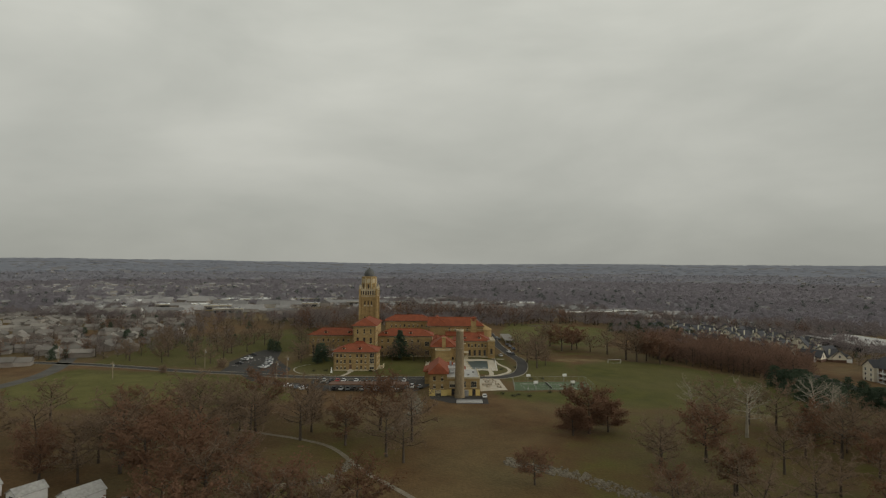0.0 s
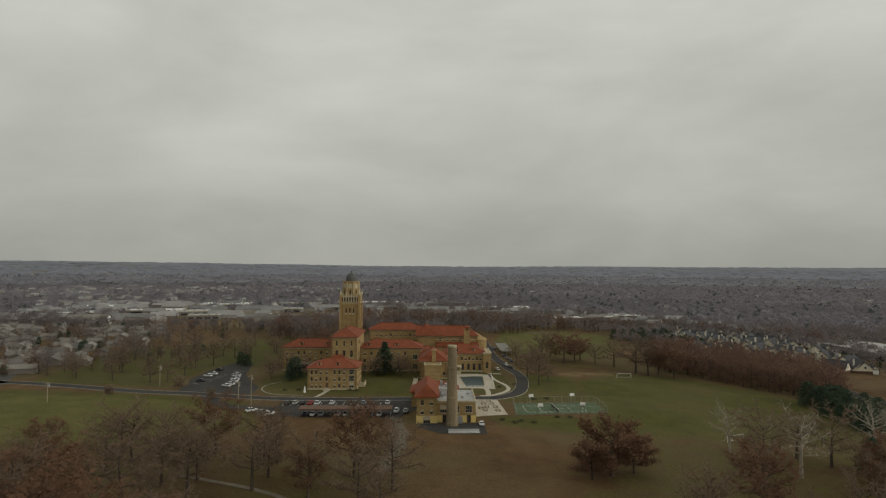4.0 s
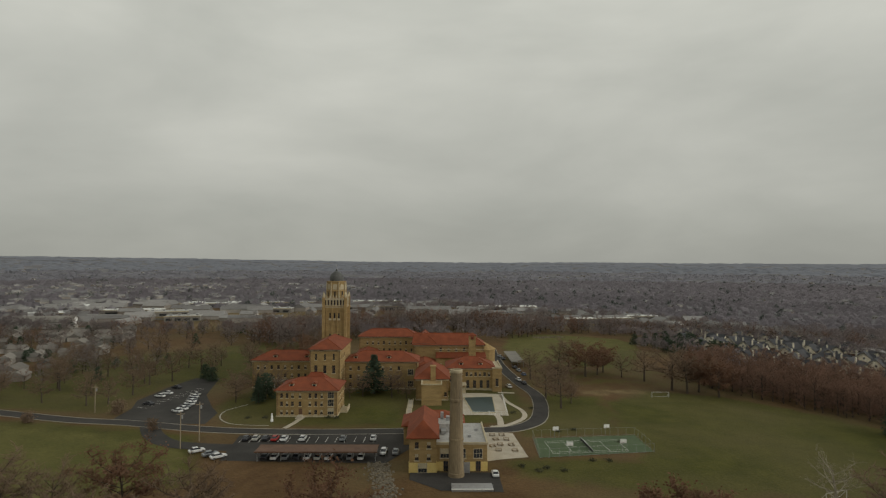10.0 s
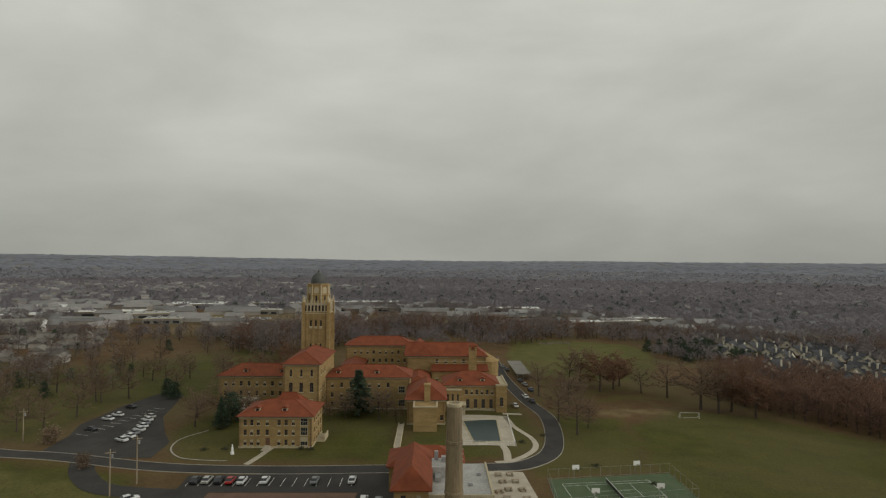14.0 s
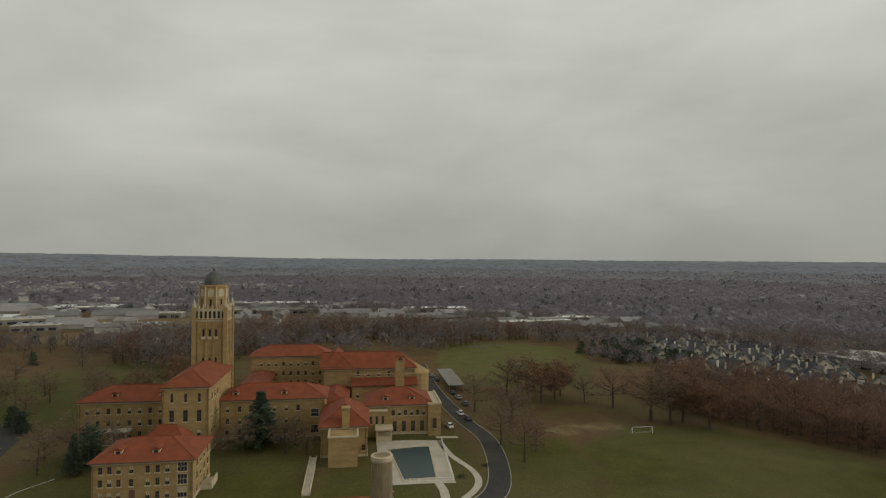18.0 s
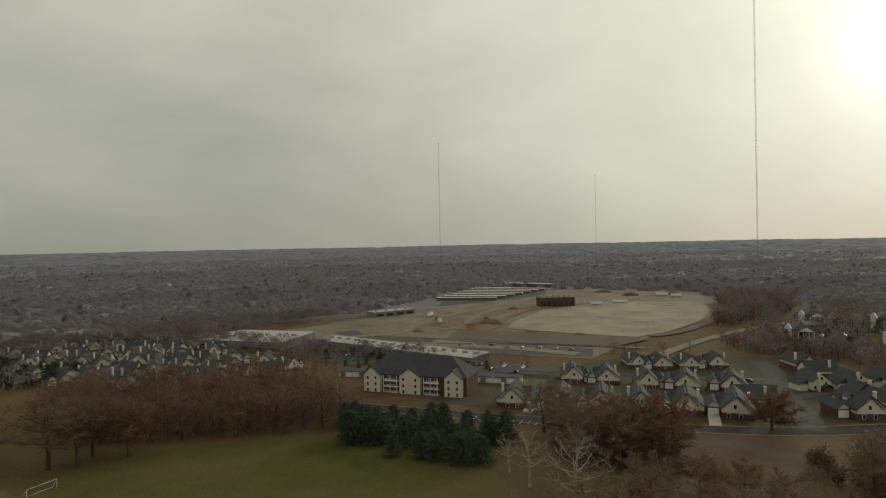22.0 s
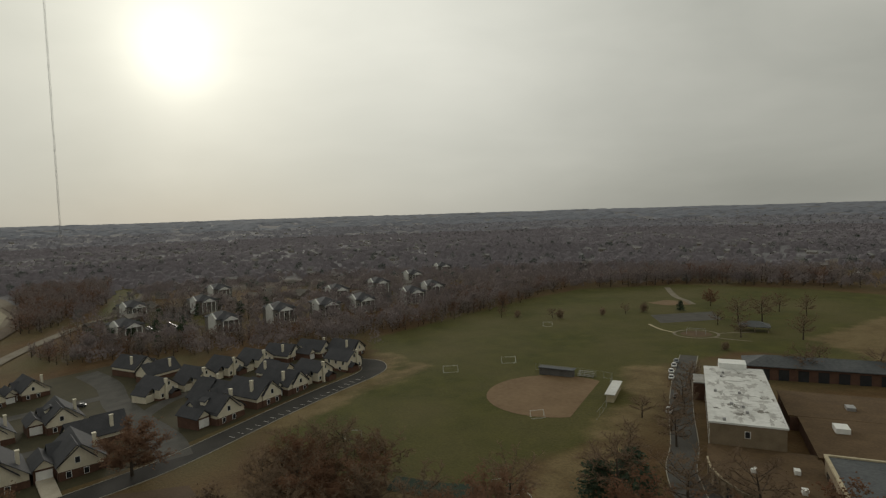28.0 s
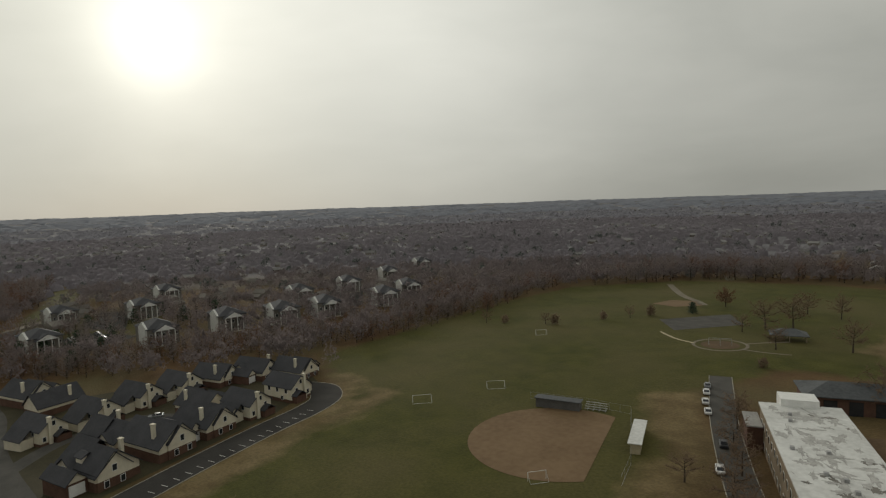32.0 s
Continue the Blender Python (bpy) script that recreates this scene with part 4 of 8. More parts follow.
    part("entry_bay", Mesh().box(6.6, 326.4, 2.2, 13.0, 328.6, 10.8), BRICK, t)
    part("entry_coping", Mesh().box(6.4, 326.2, 10.8, 13.2, 328.8, 11.1), STONE, t)
    row(t, WIN_SLIT, 7, 12.6, 326.4, 7.0, 3)
    row(t, WIN, 14, 25.5, 328.5, 8.9, 6)
    row(t, WIN_TALL, 14, 25.5, 328.5, 3.9, 4)
    row(t, WIN_TALL, 26.2, 29.4, 326.6, 5.0, 1)
    row(t, WIN, 329, 344, 29.8, 4.6, 5, "e")
    row(t, WIN, 329, 344, 29.8, 9.0, 5, "e")
    for x in (12.6, 21.0):
        dormer(t, x, 330.2, 13.2)
    part("entrance_hood", Mesh().box(9.5, 321.5, 2.4, 14.2, 326.5, 4.6).box(9.2, 321.2, 6.4, 14.5, 326.5, 6.8).box(9.5, 321.5, 4.6, 9.9, 321.9, 6.4).box(13.8, 321.5, 4.6, 14.2, 321.9, 6.4), STONE, t)
    # chapel
    wing(t, -9, 366.5, 25.5, 380, 16.8, 5.0, gable=(True, False))
    wing(t, -9.6, 367.2, 1.4, 384, 17.4, 4.8, gable=(False, True))
    part("aisle_wall", Mesh().box(2.0, 361.2, 2.2, 25.5, 366.5, 11.4), BRICK, t)
    part("aisle_roof", Mesh().add([(1.6, 360.6, 11.4), (26.2, 360.6, 11.4), (26.2, 366.5, 13.2), (1.6, 366.5, 13.2), (1.6, 360.6, 11.1), (26.2, 360.6, 11.1), (26.2, 366.5, 11.1), (1.6, 366.5, 11.1)],
                                 [(0, 1, 2, 3), (4, 7, 6, 5), (0, 4, 5, 1), (1, 5, 6, 2), (2, 6, 7, 3), (3, 7, 4, 0)]), TILE, t)
    part("string_course", Mesh().box(1.3, 366.38, 14.3, 25.7, 366.5, 14.62), STONE, t)
    for i in range(6):
        x = 2.2 + i * 3.85
        part("pilaster", Mesh().box(x - 0.25, 366.2, 13.2, x + 0.25, 366.5, 16.2), BRICK, t)
    part("string_course", Mesh().box(1.3, 366.3, 16.2, 25.7, 366.5, 16.45), STONE, t)
    row(t, WIN, 2.2, 21.45, 366.5, 13.7, 5)
    row(t, WIN, 2.5, 24.5, 361.2, 7.0, 7)
    part("apse", Mesh().turned([(5.6, 2.2), (5.6, 13.6), (5.9, 13.6), (5.9, 14.1), (0.2, 17.4)], 16, 26.0, 373.0), BRICK, t)
    cu = part("cupola_tower", Mesh().box(17.6, 357.6, 2.2, 20.8, 360.8, 20.4), BRICK, t)
    part("cupola_arch", Mesh().box(17.6, 357.6, 20.4, 18.3, 360.8, 22.6).box(20.1, 357.6, 20.4, 20.8, 360.8, 22.6), BRICK, cu)
    part("cupola_roof", Mesh().hip(17.6, 357.6, 20.8, 360.8, 22.6, 1.1, 0.35), TILE, cu)
    part("bell", Mesh().turned([(0.5, 20.9), (0.35, 21.5), (0.1, 21.8)], 10, 19.2, 359.2), RUST, cu)
    # back wing and the links round the court
    wing(t, -40, 396, -8, 409, 17.0, 3.6)
    for z in (5, 8.8, 12.8):
        row(t, WIN, -37, -10, 396, z, 9)
    wing(t, -39.0, 345.5, -30, 396, 10.0, 2.2)
    for z in (4.4, 7.4):
        row(t, WIN, 348, 394, -30, z, 10, "e")
    wing(t, -8, 343.5, 0.5, 366.5, 9.6, 2.2)
    part("wall", Mesh().box(-9.2, 384, 2.2, -2, 396, 15.6), BRICK, t)
    part("roof", Mesh().hip(-9.2, 383, -2, 397, 15.6, 3.0, 0.5, (True, True)), TILE, t)
    tower(t)


def boiler_house():
    t = thing("boiler_house", "buff brick boiler house with red hip roof and cream base", "building")
    part("wall", Mesh().box(-5.3, 231, 2.2, 1.8, 254, 12.2), BRICK, t)
    part("base_course", Mesh().box(-5.42, 230.88, 2.2, 1.92, 254.1, 5.6), CREAM, t)
    part("roof", Mesh().hip(-5.3, 231, 1.8, 254, 12.2, 3.6, 0.8), TILE, t)
    part("wall", Mesh().box(1.8, 232.4, 2.2, 15.2, 252, 9.9), BRICK, t)
    part("base_course", Mesh().box(1.92, 232.28, 2.2, 15.32, 252.1, 5.4), CREAM, t)
    part("flat_roof", Mesh().box(1.8, 232.4, 9.9, 15.2, 252, 10.05), FLATROOF, t, "pale grey flat roof with vents")
    part("parapet", Mesh().box(1.6, 232.2, 9.9, 15.4, 232.6, 10.5).box(15.0, 232.6, 9.9, 15.4, 252, 10.5), STONE, t)
    part("wall", Mesh().box(-8, 254, 2.2, 10, 266, 8.8), BRICK, t)
    part("roof", Mesh().hip(-8, 254, 10, 266, 8.8, 3.2, 0.7), TILE, t)
    ph = part("penthouse", Mesh().box(2.4, 243.0, 10.0, 6.0, 249, 12.4), FLATROOF, t)
    part("duct", Mesh().box(3.2, 240.0, 10.4, 4.4, 243, 11.2).box(4.6, 246, 12.4, 5.6, 247.4, 13.6).box(3.0, 247.6, 12.4, 3.9, 248.4, 14.4), STEEL, ph)
    for x, y in ((10.4, 238), (12.6, 244), (8.2, 246)):
        part("roof_vent", Mesh().box(x, y, 10.05, x + 0.9, y + 0.9, 10.7), STEEL, t)
    for z in (6.2, 9.3):
        row(t, WIN, -4.9, 1.4, 231, z, 2)
    row(t, WIN_BIG, 1.8, 15.0, 232.4, 6.4, 3)
    row(t, WIN_BIG, 234, 250, 15.2, 6.4, 4, "e")
    row(t, WIN_TALL, 2.2, 15.0, 232.28, 2.4, 3)
    row(t, WIN_BIG, -4.6, 1.0, 230.88, 3.1, 1)
    row(t, WIN, 234, 250, -5.3, 6.6, 5, "w")
    part("steel_hatch", Mesh().box(8.6, 230.6, 2.4, 10.6, 232.2, 5.4), STEEL, t)


def chimney():
    t = thing("brick_chimney", "tall round buff brick smokestack beside the boiler house", "chimney")
    x, y = 6.9, 229.0
    part("shaft", Mesh().turned([(2.2, 2.4), (2.15, 4.0), (2.0, 4.1), (1.45, 30.2)], 24, x, y), STACK, t)
    part("band", Mesh().turned([(1.9, 12.2), (1.95, 12.3), (1.93, 12.7), (1.86, 12.8)], 24, x, y), STACK, t)
    part("band", Mesh().turned([(1.68, 22.2), (1.75, 22.3), (1.73, 22.8), (1.64, 22.9)], 24, x, y), STACK, t)
    cap = part("cap", Mesh().turned([(1.46, 29.5), (1.58, 29.7), (1.58, 30.25), (1.2, 30.3), (1.15, 29.6)], 24, x, y), STONE, t)
    part("flue", Mesh().turned([(1.15, 30.0), (1.15, 30.1)], 24, x, y), BLACK, cap)
    rb = Mesh()
    for i in range(26):
        z = 4 + i
        r = 2.0 - (z - 4) * 0.021
        rb.box(x + r - 0.02, y - 0.25, z, x + r + 0.16, y + 0.25, z + 0.06)
    part("ladder", rb, STEEL, t)


residence()
main_building()
boiler_house()
chimney()


# ---- trees ----
def sliver(m, a, b, w, rng):
    d = b - a
    s = d.orthogonal().normalized() * w
    s = Matrix.Rotation(rng.random() * 6.28, 3, d.normalized()) @ s
    m.add([a - s, a + s, b], [(0, 1, 2)])


def broadleaf(seed, height, bark, crown, leafy, spray=12, wide=0.06, low=0.2, spread=1.0, per=12, leaf=1.0):
    """Trunk with limbs, and a crown of fine twigs and, where leafy, of small leaf clumps."""
    rng = random.Random(seed)
    wood, cr = Mesh(), Mesh()
    top = Vector((rng.uniform(-0.06, 0.06) * height, rng.uniform(-0.06, 0.06) * height, height * 0.72))
    knee = Vector((top.x * 0.2, top.y * 0.2, height * 0.3))
    r0 = height * 0.022
    wood.tube((0, 0, -0.8), knee, r0 * 1.15, r0 * 0.75, 8, False)
    wood.tube(knee, top, r0 * 0.75, r0 * 0.15, 6, False)
    limbs = rng.choice((13, 14, 15))
    twigs = [(top - Vector((0, 0, height * 0.1)), top + Vector((0, 0, height * 0.1)))]
    for i in range(limbs):
        g = (i + rng.random() * 0.8) / limbs
        f = low + (0.7 - low) * g
        o = knee * (f * height / knee.z) if f * height < knee.z else knee.lerp(top, (f * height - knee.z) / (top.z - knee.z))
        a = i * 2.4 + rng.uniform(-0.5, 0.5)
        rise = 0.2 + 1.0 * g * g + rng.uniform(-0.12, 0.25)
        d = Vector((math.cos(a), math.sin(a), rise)).normalized()
        L = height * (0.22 + 0.21 * math.sin(math.pi * (0.12 + 0.62 * g))) * rng.uniform(0.82, 1.15) * spread
        mid = o + d * L * 0.5
        tip = mid + (d + Vector((0, 0, rng.uniform(0.1, 0.5)))).normalized() * L * 0.5
        r = r0 * 0.42 * (1.15 - f)
        wood.tube(o, mid, r, r * 0.7, 4, False)
        wood.tube(mid, tip, r * 0.7, r * 0.25, 4, False)
        for k in range(per):
            g2 = 0.25 + 0.75 * (k + rng.random()) / per
            p = o.lerp(mid, g2 * 2) if g2 < 0.5 else mid.lerp(tip, g2 * 2 - 1)
            v = Vector((rng.gauss(0, 1), rng.gauss(0, 1), rng.gauss(0.3, 0.8))).normalized()
            q = p + (d * 0.5 + v).normalized() * height * rng.uniform(0.08, 0.16)
            twigs.append((p, q))
    for a, b in twigs:
        sliver(cr, a, b, wide * 1.2, rng)
        d = b - a
        for k in range(spray):
            o = a + d * rng.uniform(0.2, 1.0)
            v = Vector((rng.gauss(0, 1), rng.gauss(0, 1), rng.gauss(0.25, 0.9))).normalized()
            sliver(cr, o, o + (d.normalized() * 0.5 + v).normalized() * rng.uniform(0.04, 0.085) * height, wide * 0.7, rng)
        for k in range(leafy):
            o = a + d * rng.uniform(0.1, 1.2) + Vector((rng.gauss(0, 0.4), rng.gauss(0, 0.4), rng.gauss(0, 0.4)))
            u = Vector((rng.gauss(0, 1), rng.gauss(0, 1), rng.gauss(0, 1))).normalized()
            w = u.orthogonal().normalized()
            s = rng.uniform(0.12, 0.28) * leaf
            cr.add([o - u * s, o + w * s * 0.8, o + u * s, o - w * s * 0.8], [(0, 1, 2, 3)])
    return wood.data("trunk", bark), cr.data("crown", crown)


def conifer(seed, height, spread, tiers, slim=1.0, blades=6, big=1.0):
    rng = random.Random(seed)
    wood = Mesh().tube((0, 0, -0.5), (0, 0, height * 0.97), height * 0.018, 0.04, 6)
    cr = Mesh()
    for t in range(tiers):
        f = t / tiers
        z = height * (0.10 + 0.88 * f)
        reach = spread * (1 - f) ** slim * (rng.uniform(0.65, 1.2) if slim < 1 else 1) + 0.3
        n = int(9 + 5 * (1 - f))
        for k in range(n):
            a = 2 * math.pi * (k + rng.random()) / n
            out = Vector((math.cos(a), math.sin(a), rng.uniform(-0.25, 0.15)))
            L = reach * rng.uniform(0.7, 1.1)
            for j in range(blades):
                c = Vector((0, 0, z)) + out * L * (0.25 + 0.75 * (j + rng.random()) / blades)
                u = Vector((rng.gauss(0, 1), rng.gauss(0, 1), rng.gauss(0, 0.6))).normalized()
                w = u.cross(Vector((rng.gauss(0, 1), rng.gauss(0, 1), rng.gauss(0, 1)))).normalized()
                s = rng.uniform(0.3, 0.6) * (0.6 + 0.25 * spread / 3) * big
                cr.add([c - u * s, c + w * s * 0.7, c + u * s, c - w * s * 0.5], [(0, 1, 2), (0, 2, 3)])
    return wood.data("trunk", BARK), cr.data("crown", PINE)


KINDS = {
    "oak": ([broadleaf(s, 15, BARK, TWIG, 0, 11, 0.08, 0.27, 1.04) for s in (3, 8, 21, 27)], "bare grey-brown deciduous tree with fine twigs"),
    "russet": ([broadleaf(s, 14, BARK, TWIG_RUST, 11, 7, 0.08, 0.26, 1.08, 13, 1.0) for s in (5, 14, 33)], "oak still holding russet-brown dead leaves"),
    "russet_wide": ([broadleaf(s, 14, BARK, TWIG_RUST, 9, 11, 0.06, 0.14, 1.15, 34, 1.0) for s in (57, 64)], "broad many-stemmed oak with russet-brown leaves"),
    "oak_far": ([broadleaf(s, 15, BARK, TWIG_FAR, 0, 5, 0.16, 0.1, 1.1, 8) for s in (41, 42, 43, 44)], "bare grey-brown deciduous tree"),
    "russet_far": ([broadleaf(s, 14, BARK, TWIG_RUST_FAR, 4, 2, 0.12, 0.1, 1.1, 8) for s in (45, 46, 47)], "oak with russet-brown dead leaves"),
    "sycamore": ([broadleaf(s, 16, WHITEBARK, WHITEBARK, 0, 3, 0.035, 0.3, 0.8) for s in (6, 19)], "bare sycamore with white upper limbs"),
    "pine": ([conifer(s, 11, 4.6, 15, 0.42) for s in (2, 9, 23)], "dark green pine tree"),
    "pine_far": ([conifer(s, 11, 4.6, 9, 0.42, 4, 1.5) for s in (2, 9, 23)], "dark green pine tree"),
    "spruce": ([conifer(s, 15, 4.2, 22, 1.05) for s in (4,)], "tall conical dark green spruce"),
    "shrub": ([broadleaf(s, 3.4, BARK, TWIG, 2, 5, 0.03, 0.08) for s in (11, 12)], "low bare brown shrub"),
}
TREE_RNG = random.Random(77)


def tree(kind, x, y, scale=1.0, group="", wide=1.0):
    data, label = KINDS[kind]
    trunk, crown = TREE_RNG.choice(data)
    s = scale * TREE_RNG.uniform(0.88, 1.14)
    ob = new("shrub" if kind == "shrub" else "tree", trunk)
    ob.matrix_basis = pose(x, y, gz(x, y), 0, 0, TREE_RNG.uniform(0, 360)) @ Matrix.Diagonal((s * wide * TREE_RNG.uniform(1.0, 1.3), s * wide * TREE_RNG.uniform(1.0, 1.3), s * (0.9 if kind in ("oak", "russet") else 1), 1))
    tagged(ob, label, "shrub" if kind == "shrub" else "tree", group)
    part("crown", crown, None, ob)
    return ob


def grove(poly, n, kinds, lo, hi, group, gap=5.0, seed=1, join=False, label="", avoid=()):
    """n trees scattered in a polygon, no two nearer than gap; join: as one mesh, where nobody could count them."""
    rng = random.Random(seed)
    xs, ys = [p[0] for p in poly], [p[1] for p in poly]
    placed, tries = [], 0
    while len(placed) < n and tries < n * 60:
        tries += 1
        x, y = rng.uniform(min(xs), max(xs)), rng.uniform(min(ys), max(ys))
        if polygon_depth(poly, np.array([x]), np.array([y]))[0] < 0 or any(polygon_depth(q, np.array([x]), np.array([y]))[0] > 0 for q in avoid) or any((x - a) ** 2 + (y - b) ** 2 < gap * gap for a, b in placed):
            continue
        placed.append((x, y))
    if not join:
        for x, y in placed:
            tree(rng.choice(kinds), x, y, rng.uniform(lo, hi), group)
        return
    V, F, M, base, mats = [], [], [], 0, []
    for x, y in placed:
        kind = rng.choice(kinds)
        # oak and russet take their copies with haze in the colour
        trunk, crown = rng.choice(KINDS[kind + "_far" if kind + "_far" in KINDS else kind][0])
        s, a = rng.uniform(lo, hi), rng.uniform(0, 6.28)
        for me in (trunk, crown):
            co = np.empty(len(me.vertices) * 3)
            me.vertices.foreach_get("co", co)
            co = co.reshape(-1, 3) * s
            V.append(np.stack([x + co[:, 0] * math.cos(a) - co[:, 1] * math.sin(a), y + co[:, 0] * math.sin(a) + co[:, 1] * math.cos(a), gz(x, y) + co[:, 2]], 1))
            if me.materials[0] not in mats:
                mats.append(me.materials[0])
            slot = mats.index(me.materials[0])
            for p in me.polygons:
                F.append([i + base for i in p.vertices])
                M.append(slot)
            base += len(co)
    me = bpy.data.meshes.new("woodland")
    me.from_pydata(np.concatenate(V).tolist(), [], F)
    for m in mats:
        me.materials.append(m)
    me.polygons.foreach_set("material_index", M)
    tagged(new("woodland", me), label, "woodland", kind="stuff")


# wood in front of the campus
grove([(-170, 120), (-160, 186), (-112, 194), (-85, 198), (-62, 200), (-30, 204), (-6, 200), (-2, 150), (-14, 105), (-60, 90)], 60, ["oak", "oak", "russet", "oak", "oak", "russet"], 0.85, 1.35, "trees of the front wood", 6.0, 2, False, "", [[(-132, 88), (-132, 132), (-60, 134), (-55, 90)], [(-50, 146), (-44, 168), (-24, 156), (-4, 125), (-25, 112), (-45, 126)], [(-19, 236), (-19, 184), (-8, 180), (-5, 236)]])
grove([(30, 60), (20, 140), (50, 160), (80, 180), (120, 185), (150, 170), (160, 130), (140, 90), (90, 60)], 40, ["oak", "oak", "russet"], 0.75, 1.15, "trees on the lower slope", 9, 3)
for x, y, k, s in ( (93, 210, "sycamore", 0.9), (92, 190, "oak", 1.25), (102, 189, "sycamore", 1.3), (112, 207, "oak", 1.1), (118, 200, "oak", 1.15), (136, 206, "sycamore", 1.2), (139, 190, "oak", 1.1), (58, 149, "oak", 0.9), (71, 135, "oak", 0.95), (124, 188, "russet", 1.0),
                   (128, 197, "pine", 0.9), (-83, 192, "oak", 1.1), (-45, 199, "oak", 0.9)):
    tree(k, x, y, s)
tree("russet_wide", 48, 184, 1.1, "", 1.25)
tree("russet_wide", 55, 187, 0.8, "", 1.2)
tree("russet_wide", 42, 181, 0.75, "", 1.2)
# along the field
for x, y, k, s in ((73, 391, "oak", 0.95), (77, 371, "russet", 1.1), (96, 373, "oak", 0.8), (105, 366, "oak", 0.95), (111, 347, "oak", 1.15), (123, 346, "russet", 1.15), (134, 356, "oak", 0.9),
                   (47, 357, "oak", 1.1), (54, 333, "oak", 1.05), (50, 303, "oak", 1.1), (58, 345, "oak", 1.0), (47, 318, "oak", 0.9), (56, 312, "oak", 0.8), (90, 385, "russet", 0.8), (85, 378, "russet", 0.95), (66, 384, "oak", 0.95), (116, 342, "oak", 1.0), (128, 337, "russet", 1.05)):
    tree(k, x, y, s * (1.16 if x > 60 else 0.95), "field trees", 1.1 if x > 60 else 1.0)
grove([(138, 345), (128, 360), (135, 400), (165, 410), (200, 380), (222, 345), (192, 296), (172, 300)], 215, ["russet"], 0.55, 1.2, "", 3.5, 4, True, "dense russet-brown oak wood beside the field")
grove([(165, 292), (188, 300), (196, 262), (186, 236), (160, 234), (158, 262)], 34, ["pine"], 0.62, 0.92, "pine plantation", 4.2, 5)
grove([(140, 510), (200, 525), (210, 470), (160, 470)], 30, ["pine"], 0.6, 0.9, "pines beyond the meadow", 6, 6)
for x, y, k, s in ((152, 221, "sycamore", 0.95), (172, 213, "sycamore", 0.8), (160, 229, "sycamore", 0.7)):
    tree(k, x, y, s)
grove([(176, 216), (196, 214), (202, 192), (186, 186), (172, 200)], 15, ["oak", "russet"], 0.9, 1.25, "trees below the townhouses", 4.6, 7)
grove([(166, 146), (190, 152), (192, 132), (172, 124), (160, 132)], 13, ["oak", "oak", "russet"], 0.7, 0.95, "trees above the field corner", 5, 8)
for x, y, k, s in ((193, 153, "shrub", 1.0),  (141, 84, "oak", 0.6), (148, 62, "oak", 0.5), (143, 70, "oak", 0.5), (156, 44, "oak", 0.5)):
    tree(k, x, y, s)
tree("russet_wide", 230, 159, 1.05, "", 1.3)
# between lots and drives
for x, y, k, s in ((-67, 305, "spruce", 0.72), (-66, 312, "pine", 1.05), (-72, 318, "oak", 1.0), (-62, 318, "oak", 0.9), (-16, 314, "oak", 0.8), (-28, 316, "oak", 0.7), (-100, 345, "pine", 0.7), (-105, 350, "pine", 0.6), (-76, 306, "oak", 0.75), (-80, 318, "oak", 0.8), (-60, 312, "oak", 0.6),
                   (-14, 322, "oak", 0.6), (-33, 314, "oak", 0.5), (-10, 312, "oak", 0.5), (-130, 300, "oak", 0.7), (-122, 318, "oak", 0.8), (-140, 320, "oak", 0.8), (-118, 345, "oak", 0.9), (-128, 340, "oak", 0.9),
                   (-150, 305, "oak", 0.7), (-160, 330, "oak", 0.9), (-170, 310, "oak", 0.9), (-88, 366, "oak", 0.9), (-95, 385, "oak", 0.8), (-112, 289, "shrub", 1.4), (-90, 268, "shrub", 1.2), (-136, 277, "shrub", 1.2)):
    tree(k, x, y, s)
grove([(-260, 300), (-205, 300), (-160, 335), (-125, 350), (-135, 400), (-190, 470), (-300, 480)], 120, ["oak", "oak", "oak", "russet", "oak", "pine"], 0.4, 0.75, "street trees of the suburb", 6, 9, True, "bare street trees of the suburb")
# stream-side wood behind the townhouses
grove([(330, 60), (360, 110), (400, 160), (440, 170), (400, 100), (365, 55), (350, 10), (335, -60), (318, -30), (316, 20)], 200, ["oak", "russet", "oak"], 0.4, 0.62, "", 4.2, 10, True, "dense bare brown wood along the stream")
grove([(318, -60), (345, -120), (352, -170), (400, -150), (380, -60), (350, -20)], 110, ["oak", "russet", "oak", "oak"], 0.5, 0.75, "", 4.6, 11, True, "dense bare brown wood along the stream")
grove([(340, -180), (290, -245), (220, -268), (180, -275), (220, -300), (330, -260)], 60, ["oak", "russet", "oak"], 0.75, 1.05, "trees behind the far ball field", 6.0, 12, True, "brown bare wood behind the ball field")
for x, y, k, s in ((238, -125, "pine", 0.6), (182, -75, "oak", 0.6), (140, -40, "oak", 0.7), (122, -38, "oak", 0.7),
                   (110, -60, "oak", 0.9), (98, -30, "oak", 0.9), (176, -48, "shrub", 1.0)):
    tree(k, x, y, s)
for x, y, k, s in ((303, -46, "oak", 0.5), (296, -52, "shrub", 1.2), (279, -62, "oak", 0.38), (275, -64, "shrub", 1.4), (263, -86, "shrub", 1.1), (256, -98, "oak", 0.42), (251, -108, "shrub", 1.3)):
    tree(k, x, y, s, "straggling trees across the field")
for x, y, k, s in ((233, -150, "russet", 0.7), (198, -108, "oak", 0.85), (190, -116, "oak", 0.9), (196, -152, "oak", 0.8), (203, -97, "oak", 0.6), (161, -86, "oak", 0.9), (181, -147, "oak", 0.8), (139, -24, "oak", 0.8)):
    tree(k, x, y, s, "bare trees round the play area")
